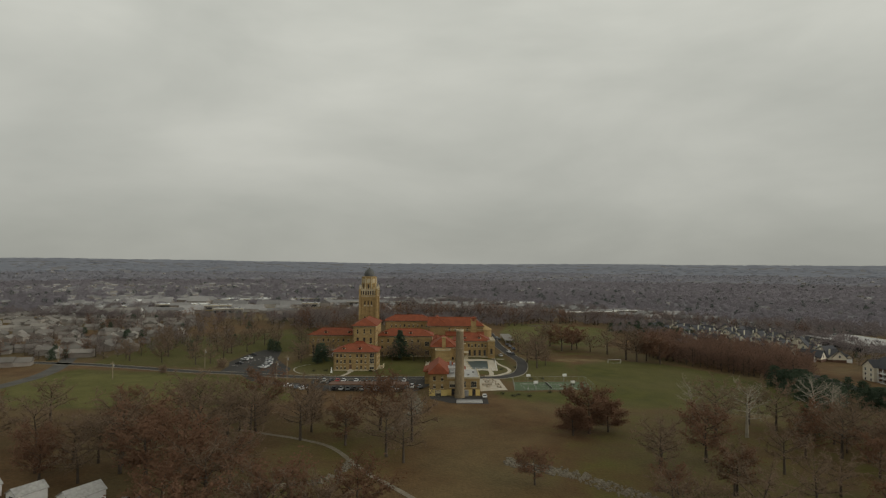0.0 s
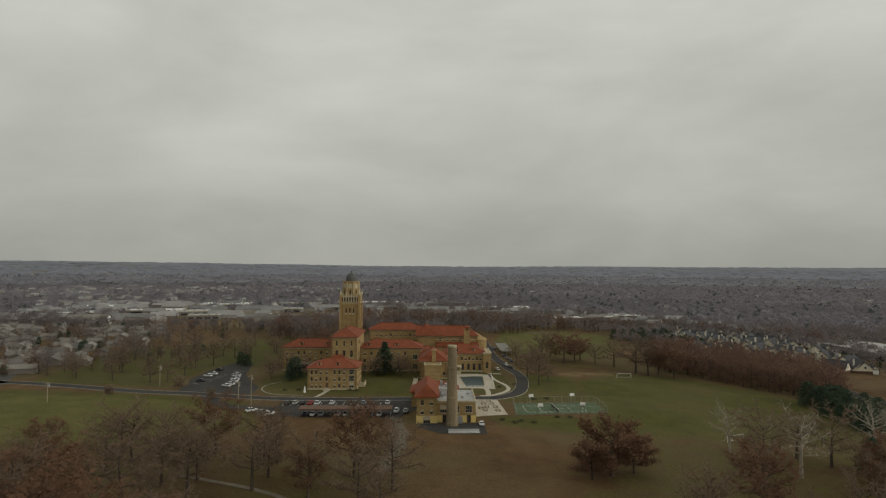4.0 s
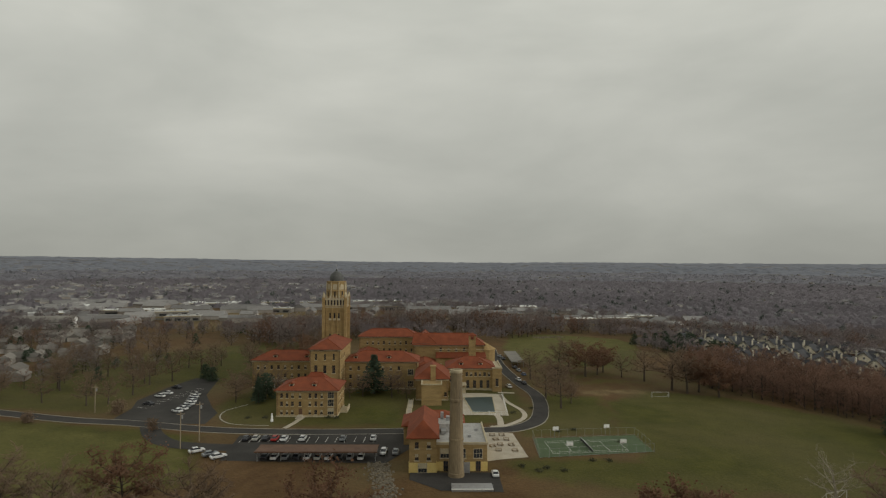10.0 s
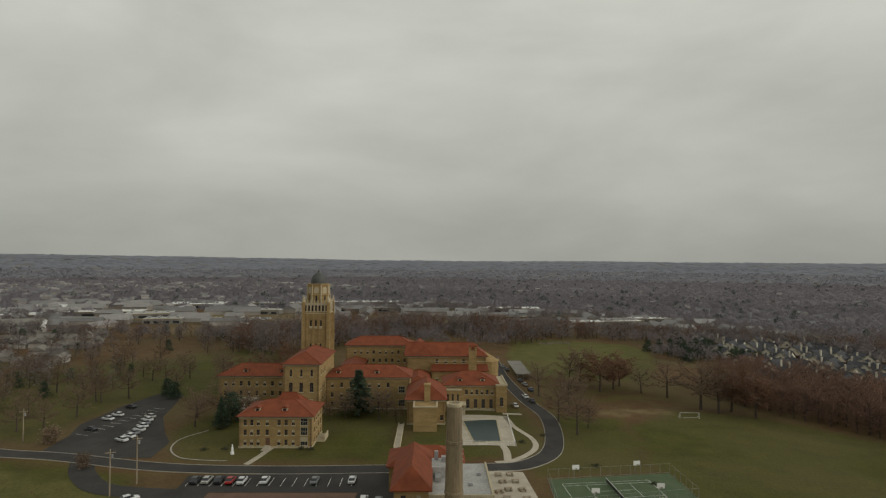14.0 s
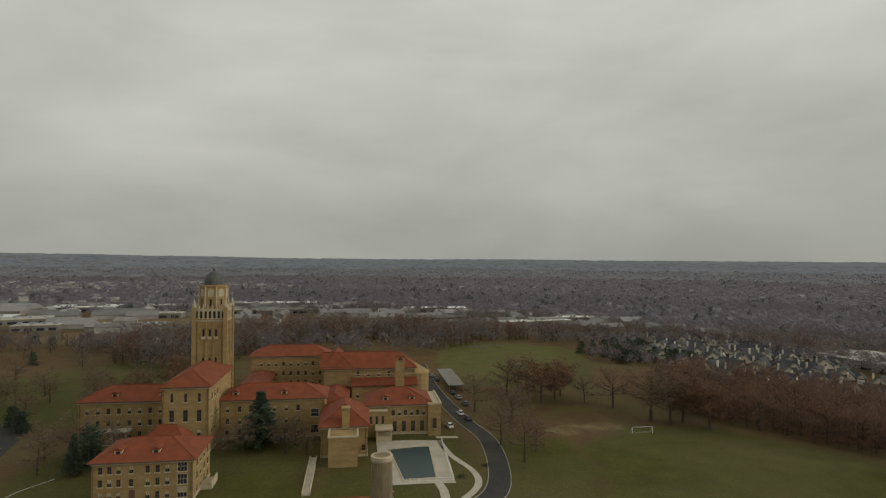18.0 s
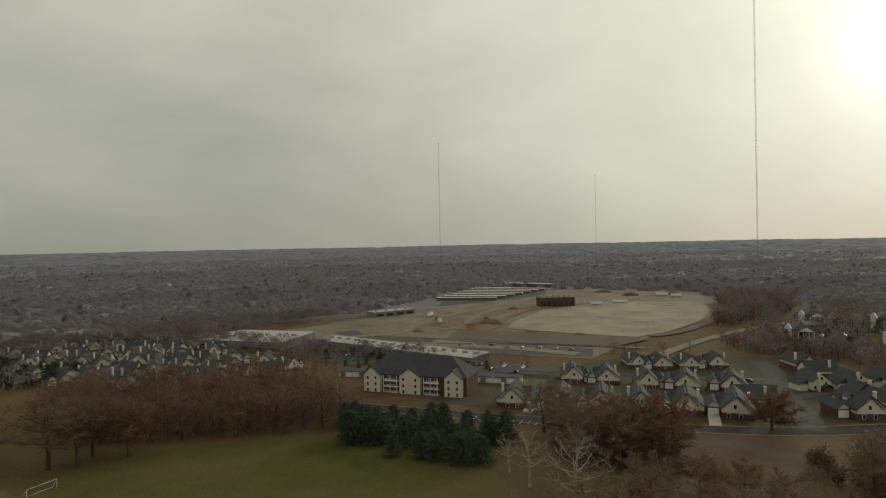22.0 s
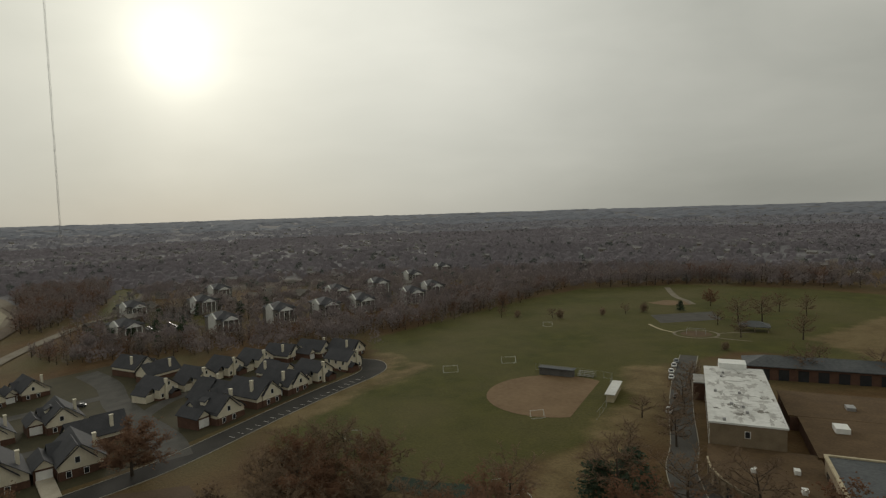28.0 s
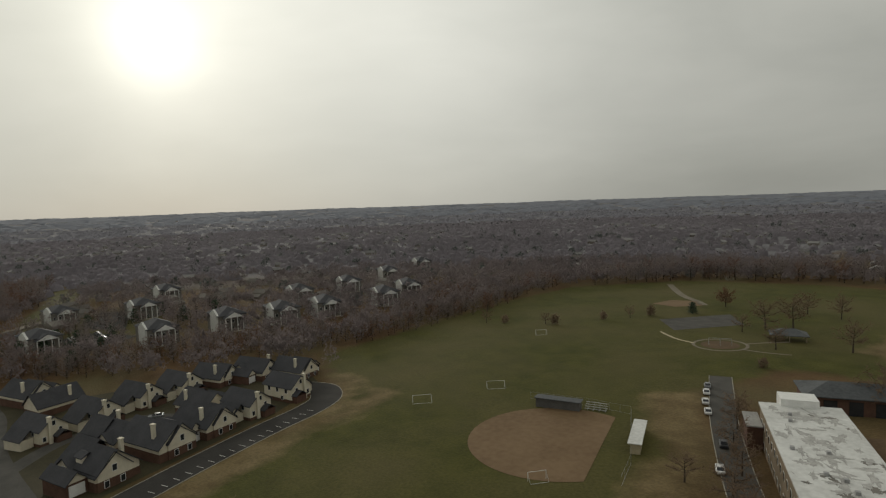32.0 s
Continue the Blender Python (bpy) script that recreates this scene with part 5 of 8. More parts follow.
grove([(-120, 455), (-90, 440), (-60, 470), (-40, 515), (40, 530), (52, 500), (92, 540), (150, 560), (60, 592), (-60, 582), (-130, 520)], 230, ["oak", "oak", "russet"], 0.8, 1.15, "", 4.6, 21, True, "bare brown wood behind the campus")
grove([(172, 222), (204, 222), (206, 190), (176, 182)], 18, ["shrub"], 1.0, 1.7, "shrubs below the townhouses", 4, 31)
grove([(158, 150), (192, 156), (194, 128), (168, 120)], 16, ["shrub"], 1.0, 1.7, "shrubs by the field corner", 4, 32)
grove([(120, 190), (160, 200), (168, 160), (130, 150)], 16, ["oak", "russet", "oak"], 0.6, 0.85, "trees of the rough slope", 8, 33)
grove([(531, 174), (506, 160), (540, 136), (598, 106), (716, 86), (756, 150), (690, 164), (617, 158)], 210, ["oak", "russet", "oak"], 0.65, 0.95, "", 5.0, 22, True, "dark bare copse beside the building site")
grove([(380, 132), (410, 150), (450, 140), (500, 60), (470, 20), (420, 40), (400, 90)], 50, ["oak", "oak", "pine"], 0.6, 0.9, "", 8.0, 23, True, "bare trees among the porch apartments")
grove([(-175, 300), (-118, 294), (-118, 338), (-95, 350), (-85, 400), (-140, 430), (-200, 400)], 22, ["oak", "oak", "oak", "oak"], 0.65, 0.95, "trees of the west lawn", 10, 41)
tree("spruce", -24, 321, 1.05, "", 1.3)
grove([(-300, 470), (-190, 450), (-120, 455), (-95, 480), (-120, 545), (-300, 560)], 70, ["oak", "oak", "russet", "oak", "pine"], 0.5, 0.8, "", 5.0, 71, True, "bare brown trees between the suburb and the warehouses")
grove([(60, 590), (140, 556), (250, 575), (330, 520), (350, 560), (240, 606), (120, 612)], 120, ["oak", "oak", "russet"], 0.7, 1.0, "", 5.0, 72, True, "bare brown trees along the valley road")
grove([(262, 300), (322, 262), (333, 290), (345, 420), (300, 440), (270, 380)], 60, ["oak", "oak", "oak", "pine"], 0.4, 0.65, "", 7, 42, True, "small trees behind the townhouses")
grove([(-60, 350), (-80, 345), (-85, 400), (-62, 450), (-52, 400)], 12, ["oak", "oak", "russet"], 0.8, 1.1, "trees beside the west wing", 8, 43)
grove([(352, 240), (420, 160), (430, 120), (470, 70), (520, 60), (560, 95), (460, 110), (400, 190), (380, 240)], 34, ["oak", "russet", "oak"], 0.4, 0.65, "", 6, 44, True, "scrubby trees along the site road")
for x, y, s in ((133, 84, 0.95), (127, 90, 0.9), (136, 91, 0.75)):
    tree("pine", x, y, s, "pines by the school lot", 1.3)
for x, y, s in ((168, 12, 0.55), (163, 26, 0.5), (157, 36, 0.6), (153, 50, 0.6), (147, 58, 0.65), (172, 2, 0.45)):
    tree("oak", x - 8, y - 2, s, "bare trees along the school drive")
grove([(160, 128), (190, 140), (196, 124), (186, 112), (168, 112)], 12, ["oak", "oak", "russet"], 0.75, 1.0, "trees above the field corner", 5, 51)
grove([(196, 186), (212, 214), (222, 226), (206, 232), (186, 222)], 12, ["oak", "oak", "russet"], 0.9, 1.25, "trees below the townhouses", 5, 52)
grove([(440, 168), (484, 142), (508, 122), (500, 110), (450, 138), (420, 168)], 30, ["oak", "oak", "russet"], 0.35, 0.6, "", 7, 61, True, "dark scrubby trees between the pad and the apartments")


# ---- townhouses, apartments and far buildings ----
def gable_roof(x0, y0, x1, y1, z, rise, over=0.5, thick=0.22):
    """A gabled roof with its ridge along x, open ends at x0 and x1."""
    m = Mesh()
    x0, x1, y0, y1 = x0 - over, x1 + over, y0 - over, y1 + over
    yc = (y0 + y1) / 2
    lo = z - over * rise / ((y1 - y0) / 2 - over)
    a = [(x0, y0, lo), (x0, yc, z + rise), (x0, y1, lo), (x1, y0, lo), (x1, yc, z + rise), (x1, y1, lo)]
    b = [(x, y, q + thick) for x, y, q in a]
    m.add(a + b, [(0, 1, 4, 3), (1, 2, 5, 4), (6, 9, 10, 7), (7, 10, 11, 8), (0, 3, 9, 6), (2, 8, 11, 5), (0, 6, 7, 1), (1, 7, 8, 2), (3, 4, 10, 9), (4, 5, 11, 10)])
    return m


def gable_end(x, y0, y1, z, rise, t=0.2):
    return Mesh().add([(x, y0, z), (x, y1, z), (x, (y0 + y1) / 2, z + rise), (x + t, y0, z), (x + t, y1, z), (x + t, (y0 + y1) / 2, z + rise)],
                      [(0, 2, 1), (3, 4, 5), (0, 1, 4, 3), (1, 2, 5, 4), (2, 0, 3, 5)])


SMALL_WIN = {"window_frame": Mesh().box(-0.62, -0.06, -0.1, 0.62, 0.02, 1.5).data("window_frame", WHITE), "pane": Mesh().box(-0.5, -0.09, 0, 0.5, -0.06, 1.4).data("pane", GLASS)}
TH = {}
TH["wall"] = Mesh().box(0, 0, -2.5, 13, 10.5, 1.7).data("wall", REDBRICK)
TH["upper_wall"] = Mesh().box(0.06, 0.06, 1.7, 12.94, 10.44, 3.2).add([(0.06, 0.06, 3.2), (0.06, 10.44, 3.2), (0.06, 5.25, 7.3), (12.94, 0.06, 3.2), (12.94, 10.44, 3.2), (12.94, 5.25, 7.3)], [(0, 2, 1), (3, 4, 5)]).data("upper_wall", SIDING)
TH["roof"] = gable_roof(0, 0, 13, 10.5, 3.2, 4.2, 0.5).data("roof", SHINGLE)
TH["upper"] = Mesh().box(-0.3, 0.2, -2.5, 3.2, 8.2, 1.9).data("front_wall", REDBRICK)
TH["gable"] = Mesh().add([(-0.34, 0.2, 1.9), (-0.34, 8.2, 1.9), (-0.34, 8.2, 3.7), (-0.34, 4.2, 7.5), (-0.34, 0.2, 3.7), (5.0, 0.2, 1.9), (5.0, 8.2, 1.9), (5.0, 8.2, 3.7), (5.0, 4.2, 7.5), (5.0, 0.2, 3.7)],
                         [(0, 4, 3, 2, 1), (5, 6, 7, 8, 9), (0, 1, 6, 5), (1, 2, 7, 6), (4, 0, 5, 9)]).data("gable", SIDING)
TH["gable_roof"] = gable_roof(-0.4, 0.2, 7.0, 8.2, 3.7, 3.85, 0.35).data("roof", SHINGLE)
TH["chimney"] = Mesh().box(3.0, 8.4, 4.0, 3.8, 9.2, 7.9).box(2.9, 8.3, 7.9, 3.9, 9.3, 8.15).data("chimney", SIDING)
TH["garage"] = Mesh().box(2.5, -4.7, -2.5, 10.5, 0, 2.7).data("garage", REDBRICK)
TH["garage_gable"] = gable_end(2.45, -4.6, -0.1, 2.7, 1.9, 0.3).data("gable", SIDING)
TH["garage_roof"] = gable_roof(2.5, -4.7, 10.5, 0.0, 2.7, 2.0, 0.4).data("roof", SHINGLE)
TH["garage_door"] = Mesh().box(2.42, -4.2, -0.3, 2.5, -0.7, 2.2).data("garage_door", WHITE)
TH["dormer"] = Mesh().box(5.5, 0.9, 4.4, 7.4, 4.0, 5.9).data("dormer", SIDING)
TH["dormer_roof"] = gable_roof(5.3, 0.8, 7.6, 4.2, 5.8, 0.8, 0.2).data("roof", SHINGLE)
TH["side_gable"] = Mesh().add([(7.2, -0.5, 1.7), (11.8, -0.5, 1.7), (11.8, -0.5, 3.4), (9.5, -0.5, 5.5), (7.2, -0.5, 3.4), (7.2, 5, 1.7), (11.8, 5, 1.7), (11.8, 5, 3.4), (9.5, 5, 5.5), (7.2, 5, 3.4)],
                               [(0, 1, 2, 3, 4), (0, 5, 6, 1), (1, 6, 7, 2), (0, 4, 9, 5)]).data("side_gable", SIDING)
TH["side_roof"] = gable_roof(0, -2.3, 5.2, 2.3, 3.45, 2.1, 0.35).data("roof", SHINGLE)
TH["drive"] = Mesh().box(-8.5, -4.4, -0.8, 2.5, -0.6, 0.12).data("driveway", CONCRETE)
TH_RNG = random.Random(5)


def townhouse(x, y, turn, flip=False, drive=True, size=0.92, near=True):
    m = pose(x, y, gz(x, y) + 0.1, 0, 0, turn) @ Matrix.Diagonal((size * (1.32 if near else 1), size * (1.06 if near else 1), size * (1.1 if near else 1), 1))
    if flip:
        m = m @ Matrix.Diagonal((1, -1, 1, 1)) @ Matrix.Translation((0, -9.5, 0))
    t = thing("townhouse", "townhouse with brown brick walls, small cream gable and dark roof", "house", m, "townhouses")
    part("wall", TH["wall"], None, t)
    part("upper_wall", TH["upper_wall"], None, t, "cream sided upper wall")
    roof = part("roof", TH["roof"], None, t)
    part("chimney", TH["chimney"], None, roof, "cream boxed chimney")
    f = part("front_wall", TH["upper"], None, t)
    part("gable", TH["gable"], None, f, "cream sided gable")
    part("roof", TH["gable_roof"], None, f)
    g = part("garage", TH["garage"], None, t)
    part("roof", TH["garage_roof"], None, g)
    part("gable", TH["garage_gable"], None, g)
    part("garage_door", TH["garage_door"], None, g)
    if near and TH_RNG.random() < 0.5:
        d = part("dormer", TH["dormer"], None, t)
        part("roof", TH["dormer_roof"], None, d)
    sg = part("side_gable", TH["side_gable"], None, t, "cream sided side gable")
    part("roof", TH["side_roof"], None, sg, m=pose(9.5, -0.6, 0, 0, 0, 90))
    if near:
        w = part("window", SMALL_WIN["window_frame"], None, sg, m=pose(9.5, -0.5, 2.2))
        part("pane", SMALL_WIN["pane"], None, w)
    if drive:
        part("driveway", TH["drive"], None, t)
    for wy, wz in ((2.2, 0.2), (6.0, 0.2), (4.2, 3.3)) if near else ((4.2, 3.3),):
        w = part("window", SMALL_WIN["window_frame"], None, t, m=pose(-0.34, wy, wz, 0, 0, 270))
        part("pane", SMALL_WIN["pane"], None, w)


TALL = {
    "wall": Mesh().box(0, 0, -2.5, 12, 9.2, 1.0).data("wall", REDBRICK),
    "upper_wall": Mesh().box(0.05, 0.05, 1.0, 11.95, 9.15, 5.2).add([(0.05, 0.05, 5.2), (0.05, 9.15, 5.2), (0.05, 4.6, 8.6), (11.95, 0.05, 5.2), (11.95, 9.15, 5.2), (11.95, 4.6, 8.6)], [(0, 2, 1), (3, 4, 5)]).data("upper_wall", SIDING),
    "roof": gable_roof(0, 0, 12, 9.2, 5.2, 3.5, 0.5).data("roof", SHINGLE),
    "chimney": Mesh().box(-0.7, 5.6, -1, 0.2, 6.6, 9.0).box(-0.8, 5.5, 9.0, 0.3, 6.7, 9.3).data("chimney", SIDING),
    "bay": Mesh().box(-1.9, 0.4, -2.5, 0.0, 5.0, 2.6).data("bay", REDBRICK),
    "bay_roof": gable_roof(-1.9, 0.4, 0.0, 5.0, 2.6, 1.5, 0.3).data("roof", SHINGLE),
    "low_wing": Mesh().box(3.0, 9.2, -2.5, 10.5, 13.2, 2.9).data("low_wing", SIDING),
    "low_roof": gable_roof(3.0, 7.0, 10.5, 13.2, 2.9, 2.6, 0.4).data("roof", SHINGLE),
}


def tall_townhouse(x, y, turn, size=0.8, flip=False):
    """A two-storey cream house by its middle, its gable and chimney towards the road."""
    m = pose(x, y, gz(x, y) + 0.1, 0, 0, turn) @ Matrix.Diagonal((size * 1.2, -size if flip else size, size, 1)) @ Matrix.Translation((-6.0, -4.6, 0))
    t = thing("townhouse", "two-storey cream sided townhouse with brick base and dark roof", "house", m, "townhouses")
    part("wall", TALL["wall"], None, t)
    part("upper_wall", TALL["upper_wall"], None, t, "cream sided upper wall")
    part("roof", TALL["roof"], None, t)
    part("chimney", TALL["chimney"], None, t, "cream boxed chimney")
    b = part("bay", TALL["bay"], None, t)
    part("roof", TALL["bay_roof"], None, b)
    g = part("low_wing", TALL["low_wing"], None, t)
    part("roof", TALL["low_roof"], None, g)
    for wx, wy, wz, a in ((0, 2.6, 3.4, 270), (0, 4.6, 6.0, 270), (0, 7.8, 1.6, 270), (2.2, 0.05, 3.2, 0), (6.0, 0.05, 3.2, 0), (9.6, 0.05, 3.2, 0), (4.0, 0.05, 0.6, 0), (3.0, 9.15, 3.4, 180)):
        w = part("window", SMALL_WIN["window_frame"], None, t, m=pose(wx, wy, wz, 0, 0, a))
        part("pane", SMALL_WIN["pane"], None, w)


def townhouse_at(x, y, turn, size=1.0, flip=False, drive=False):
    """A townhouse by its middle: x, y."""
    c, d = math.cos(radians(turn)), math.sin(radians(turn))
    townhouse(x - size * (6.8 * c - 5.0 * d), y - size * (6.8 * d + 5.0 * c), turn, flip, drive, size)


# the row along the road, the rows behind it north of the street, the low row and the court south of it
for x, y, a, k, flip, drive in ((238, 251, 5, 0.97, False, True), (242, 233, 8, 0.97, True, True), (247, 217.5, 10, 0.97, True, True), (250, 203, 8, 0.97, False, True), (251, 186, 4, 0.99, True, True), (249, 169, 2, 0.99, True, True),
                                (270, 160, 96, 0.90, False, False), (299, 239, 12, 0.95, False, False), (301, 223, 14, 0.95, True, False), (297, 204, 10, 0.95, False, False), (297, 187, 6, 0.95, True, False), (297, 168, 4, 0.95, True, False),
                                (348, 214, 22, 0.88, False, False), (347, 201, 20, 0.88, True, False), (349, 187, 16, 0.88, False, False), (353, 173, 12, 0.88, True, False),
                                (257, 129, 20, 0.95, True, False), (262, 113.5, 20, 0.95, False, False), (266, 100.5, 19, 0.86, False, False), (283, 122, 200, 0.88, False, False), (288, 96, 200, 0.81, True, False), (350, 134, 24, 0.90, False, False), (334, 128, 110, 0.84, False, False),
                                (310, 82, 24, 0.81, False, False), (304, 70, 24, 0.81, True, False), (292, 60, 20, 0.79, False, False)):
    townhouse_at(x, y, a, k, flip, drive)
for x, y, a, k, flip in ((270, 88, 18, 0.86, False), (274, 73, 16, 0.88, True), (304, 136, 24, 0.88, False), (306, 121.5, 22, 0.88, False), (311, 108, 22, 0.88, False), (311, 95, 20, 0.88, False)):
    tall_townhouse(x, y, a, k, flip)
for i in range(42):
    x = 196 + (i % 6) * 15 + TH_RNG.uniform(-2, 2)
    y = 520 - (i // 6) * 21 + TH_RNG.uniform(-3, 3) - (i % 6) * 2
    townhouse(x, y, TH_RNG.choice((25, 45, 60, 80, 120)) + TH_RNG.uniform(-8, 8), i % 2 == 0, False, 1.02, False)
for i in range(18):
    x, y = 210 + (i % 6) * 22 + TH_RNG.uniform(-3, 3), 588 - (i // 6) * 22 - (i % 6) * 5 + TH_RNG.uniform(-3, 3)
    townhouse(x, y, TH_RNG.choice((25, 45, 60, 80, 120)) + TH_RNG.uniform(-8, 8), i % 2 == 0, False, 1.02, False)
for x, y in ((292, 520), (308, 500), (292, 490), (306, 470), (290, 460), (310, 530), (322, 515)):
    townhouse(x, y, TH_RNG.choice((25, 45, 60, 80, 120)) + TH_RNG.uniform(-8, 8), False, False, 1.02, False)
drape("green_court", [(272, 262), (292, 268), (297, 252), (276, 246)], COURT, "small green lawn court between townhouses", "lawn", 0.1)


def apartment_block():
    """A three-storey block with cream gabled bays, facing the wood."""
    t = thing("apartment_building", "three-storey apartment block with cream gables, balconies and dark roof", "apartment building", pose(236, 323, gz(240, 298), 0, 0, -85.4) @ Matrix.Diagonal((0.97, 0.97, 0.97, 1)))
    part("wall", Mesh().box(0, 3, -3, 51, 22, 8.2), REDBRICK, t)
    part("roof", Mesh().hip(0, 3, 51, 22, 8.2, 8.0, 0.8), SHINGLE, t, "dark grey shingle hip roof")
    for x0, x1 in ((1.5, 9.5), (19.5, 29.5), (41.5, 49.5)):
        b = part("bay", Mesh().box(x0, 0, -3, x1, 6, 8.3), SIDING, t)
        part("gable", Mesh().add([(x0, 0, 8.3), (x1, 0, 8.3), ((x0 + x1) / 2, 0, 11.9), (x0, 6, 8.3), (x1, 6, 8.3), ((x0 + x1) / 2, 6, 11.9)], [(0, 1, 2), (3, 5, 4), (0, 2, 5, 3), (1, 4, 5, 2)]), SIDING, b)
        m = Mesh()
        xc = (x0 + x1) / 2
        m.add([(x0 - 0.6, -0.5, 8.1), (xc, -0.5, 12.2), (x1 + 0.6, -0.5, 8.1), (x0 - 0.6, 9, 8.1), (xc, 12, 12.2), (x1 + 0.6, 9, 8.1),
               (x0 - 0.6, -0.5, 7.85), (xc, -0.5, 11.9), (x1 + 0.6, -0.5, 7.85)], [(0, 3, 4, 1), (1, 4, 5, 2), (6, 0, 1, 7), (7, 1, 2, 8)])
        part("roof", m, SHINGLE, b)
        for z in (0.4, 3.2, 6.0):
            for x in (x0 + 2, x1 - 2):
                w = part("window", SMALL_WIN["window_frame"], None, b, m=pose(x, 0, z))
                part("pane", SMALL_WIN["pane"], None, w)
    for x0 in (11, 31):
        for z in (0.1, 2.8, 5.5):
            bl = part("balcony", Mesh().box(x0, 0.8, z - 0.2, x0 + 7, 3, z), WHITE, t)
            ra = Mesh().box(x0, 0.8, z + 0.95, x0 + 7, 0.9, z + 1.05)
            for k in range(15):
                ra.box(x0 + k * 0.5 - 0.03, 0.82, z, x0 + k * 0.5 + 0.03, 0.88, z + 1.0)
            part("railing", ra, WHITE, bl)
            for k in (0.0, 3.4, 6.8):
                part("post", Mesh().box(x0 + k, 0.8, z, x0 + k + 0.2, 1.0, z + 2.5), WHITE, bl)
            for k in (1.5, 5.2):
                w = part("window", SMALL_WIN["window_frame"], None, bl, m=pose(x0 + k, 3, z + 0.4))
                part("pane", SMALL_WIN["pane"], None, w)


apartment_block()

PA = {"wall": Mesh().box(-7, 0, -3, 7, 18, 8.6).data("wall", DULLWALL), "roof": Mesh().hip(-7, 0, 7, 18, 8.6, 3.4, 0.6).data("roof", SHINGLE),
      "side": Mesh().box(-7.7, 0.6, -3, -6.9, 11, 8.8).add([(-7.7, 0.2, 8.8), (-7.7, 11.4, 8.8), (-7.7, 5.8, 11.6), (-6.7, 0.2, 8.8), (-6.7, 11.4, 8.8), (-6.7, 5.8, 11.6)], [(0, 2, 1), (3, 4, 5), (0, 3, 5, 2), (1, 2, 5, 4), (0, 1, 4, 3)]).data("end_wall", GOALPAINT), "porch": Mesh().box(-4.9, -2.6, -3, 4.9, 0, 0.3).data("porch_floor", CONCRETE),
      "column": Mesh().turned([(0.32, 0.3), (0.26, 0.6), (0.24, 7.4), (0.34, 7.6)], 8).data("column", WHITE),
      "pediment": Mesh().add([(-5.0, -2.8, 7.6), (5.0, -2.8, 7.6), (0, -2.8, 10.2), (-5.0, -2.3, 7.6), (5.0, -2.3, 7.6), (0, -2.3, 10.2)], [(0, 1, 2), (3, 5, 4), (0, 2, 5, 3), (1, 4, 5, 2), (0, 3, 4, 1)]).data("pediment", WHITE),
      "porch_roof": Mesh().add([(-5.3, -3.0, 7.5), (0, -3.0, 10.45), (5.3, -3.0, 7.5), (-5.3, 2, 7.5), (0, 5, 10.45), (5.3, 2, 7.5), (-5.3, -3.0, 7.3), (0, -3.0, 10.22), (5.3, -3.0, 7.3)], [(0, 3, 4, 1), (1, 4, 5, 2), (6, 0, 1, 7), (7, 1, 2, 8)]).data("porch_roof", SHINGLE)}
for x, y, a in ((497, 104, -70), (427, 121, -68), (469, 67, -65), (391, 79, -65), (389, 47, -60), (382, 21, -56), (381, -4, -54), (438, -17, -54), (384, -45, -50), (513, -175, -42), (478, -114, -46), (400, -75, -48), (450, -60, -50), (520, 40, -62)):
    t = thing("porch_apartment", "two-storey apartment house with white columned porch and dark roof", "apartment building", pose(x, y, gz(x, y), 0, 0, math.degrees(math.atan2(80 - x, y - 175)) + a * 0.1 + 27) @ Matrix.Diagonal((1, 1, 0.98, 1)), "porch apartments")
    part("wall", PA["wall"], None, t)
    part("roof", PA["roof"], None, t)
    part("end_wall", PA["side"], None, t)
    po = part("porch", PA["porch"], None, t)
    part("pediment", PA["pediment"], None, po, "white triangular pediment")
    part("porch_roof", PA["porch_roof"], None, po)
    for cx in (-4.4, -1.6, 1.6, 4.4):
        part("column", PA["column"], None, po, m=pose(cx, -2.3, 0))
    for wx in (-5.6, 5.6, -2.7, 2.7, 0):
        for wz in (1.2, 4.6):
            w = part("window", SMALL_WIN["window_frame"], None, t, m=pose(wx, 0, wz))
            part("pane", SMALL_WIN["pane"], None, w)


def shed_building(name, label, corner, along, depth, height, roof, wall, turn_to, bays=0, category="commercial building"):
    """A long low flat-roofed building from a corner towards a second one."""
    a, b = Vector((*corner, 0)), Vector((*turn_to, 0))
    d = b - a
    L = along or d.length
    ang = math.degrees(math.atan2(d.y, d.x))
    mid = a + d.normalized() * L / 2
    t = thing(name, label, category, pose(a.x, a.y, gz(mid.x, mid.y), 0, 0, ang))
    part("wall", Mesh().box(0, 0, -3, L, depth, height), wall, t)
    part("roof", Mesh().box(-0.3, -0.3, height, L + 0.3, depth + 0.3, height + 0.35), roof, t)
    part("parapet", Mesh().box(-0.4, -0.4, height, L + 0.4, -0.3, height + 0.6), STONE, t)
    for i in range(bays):
        x = L * (i + 0.5) / bays
        for s, y in ((-1, -0.05), (1, depth)):
            part("window", Mesh().box(x - L / bays * 0.33, y, 0.6, x + L / bays * 0.33, y + 0.05, height * 0.62), GLASS, t)
        part("roof_unit", Mesh().box(x - 1.2, depth * 0.4, height + 0.35, x + 1.2, depth * 0.4 + 2.2, height + 1.8), STEEL, t)
    return t


shed_building("shopping_strip", "long low shopping strip with white flat roof", (334, 295), 60, 20, 5.5, FLATROOF, DULLWALL, (344, 348), 8)
shed_building("shopping_strip", "long low shopping strip with white flat roof", (346, 356), 66, 20, 5.5, FLATROOF, DULLWALL, (361, 418), 8)
shed_building("store", "broad flat-roofed store with pale roof", (372, 448), 66, 48, 5.5, FLATROOF, DULLWALL, (364, 512), 6)
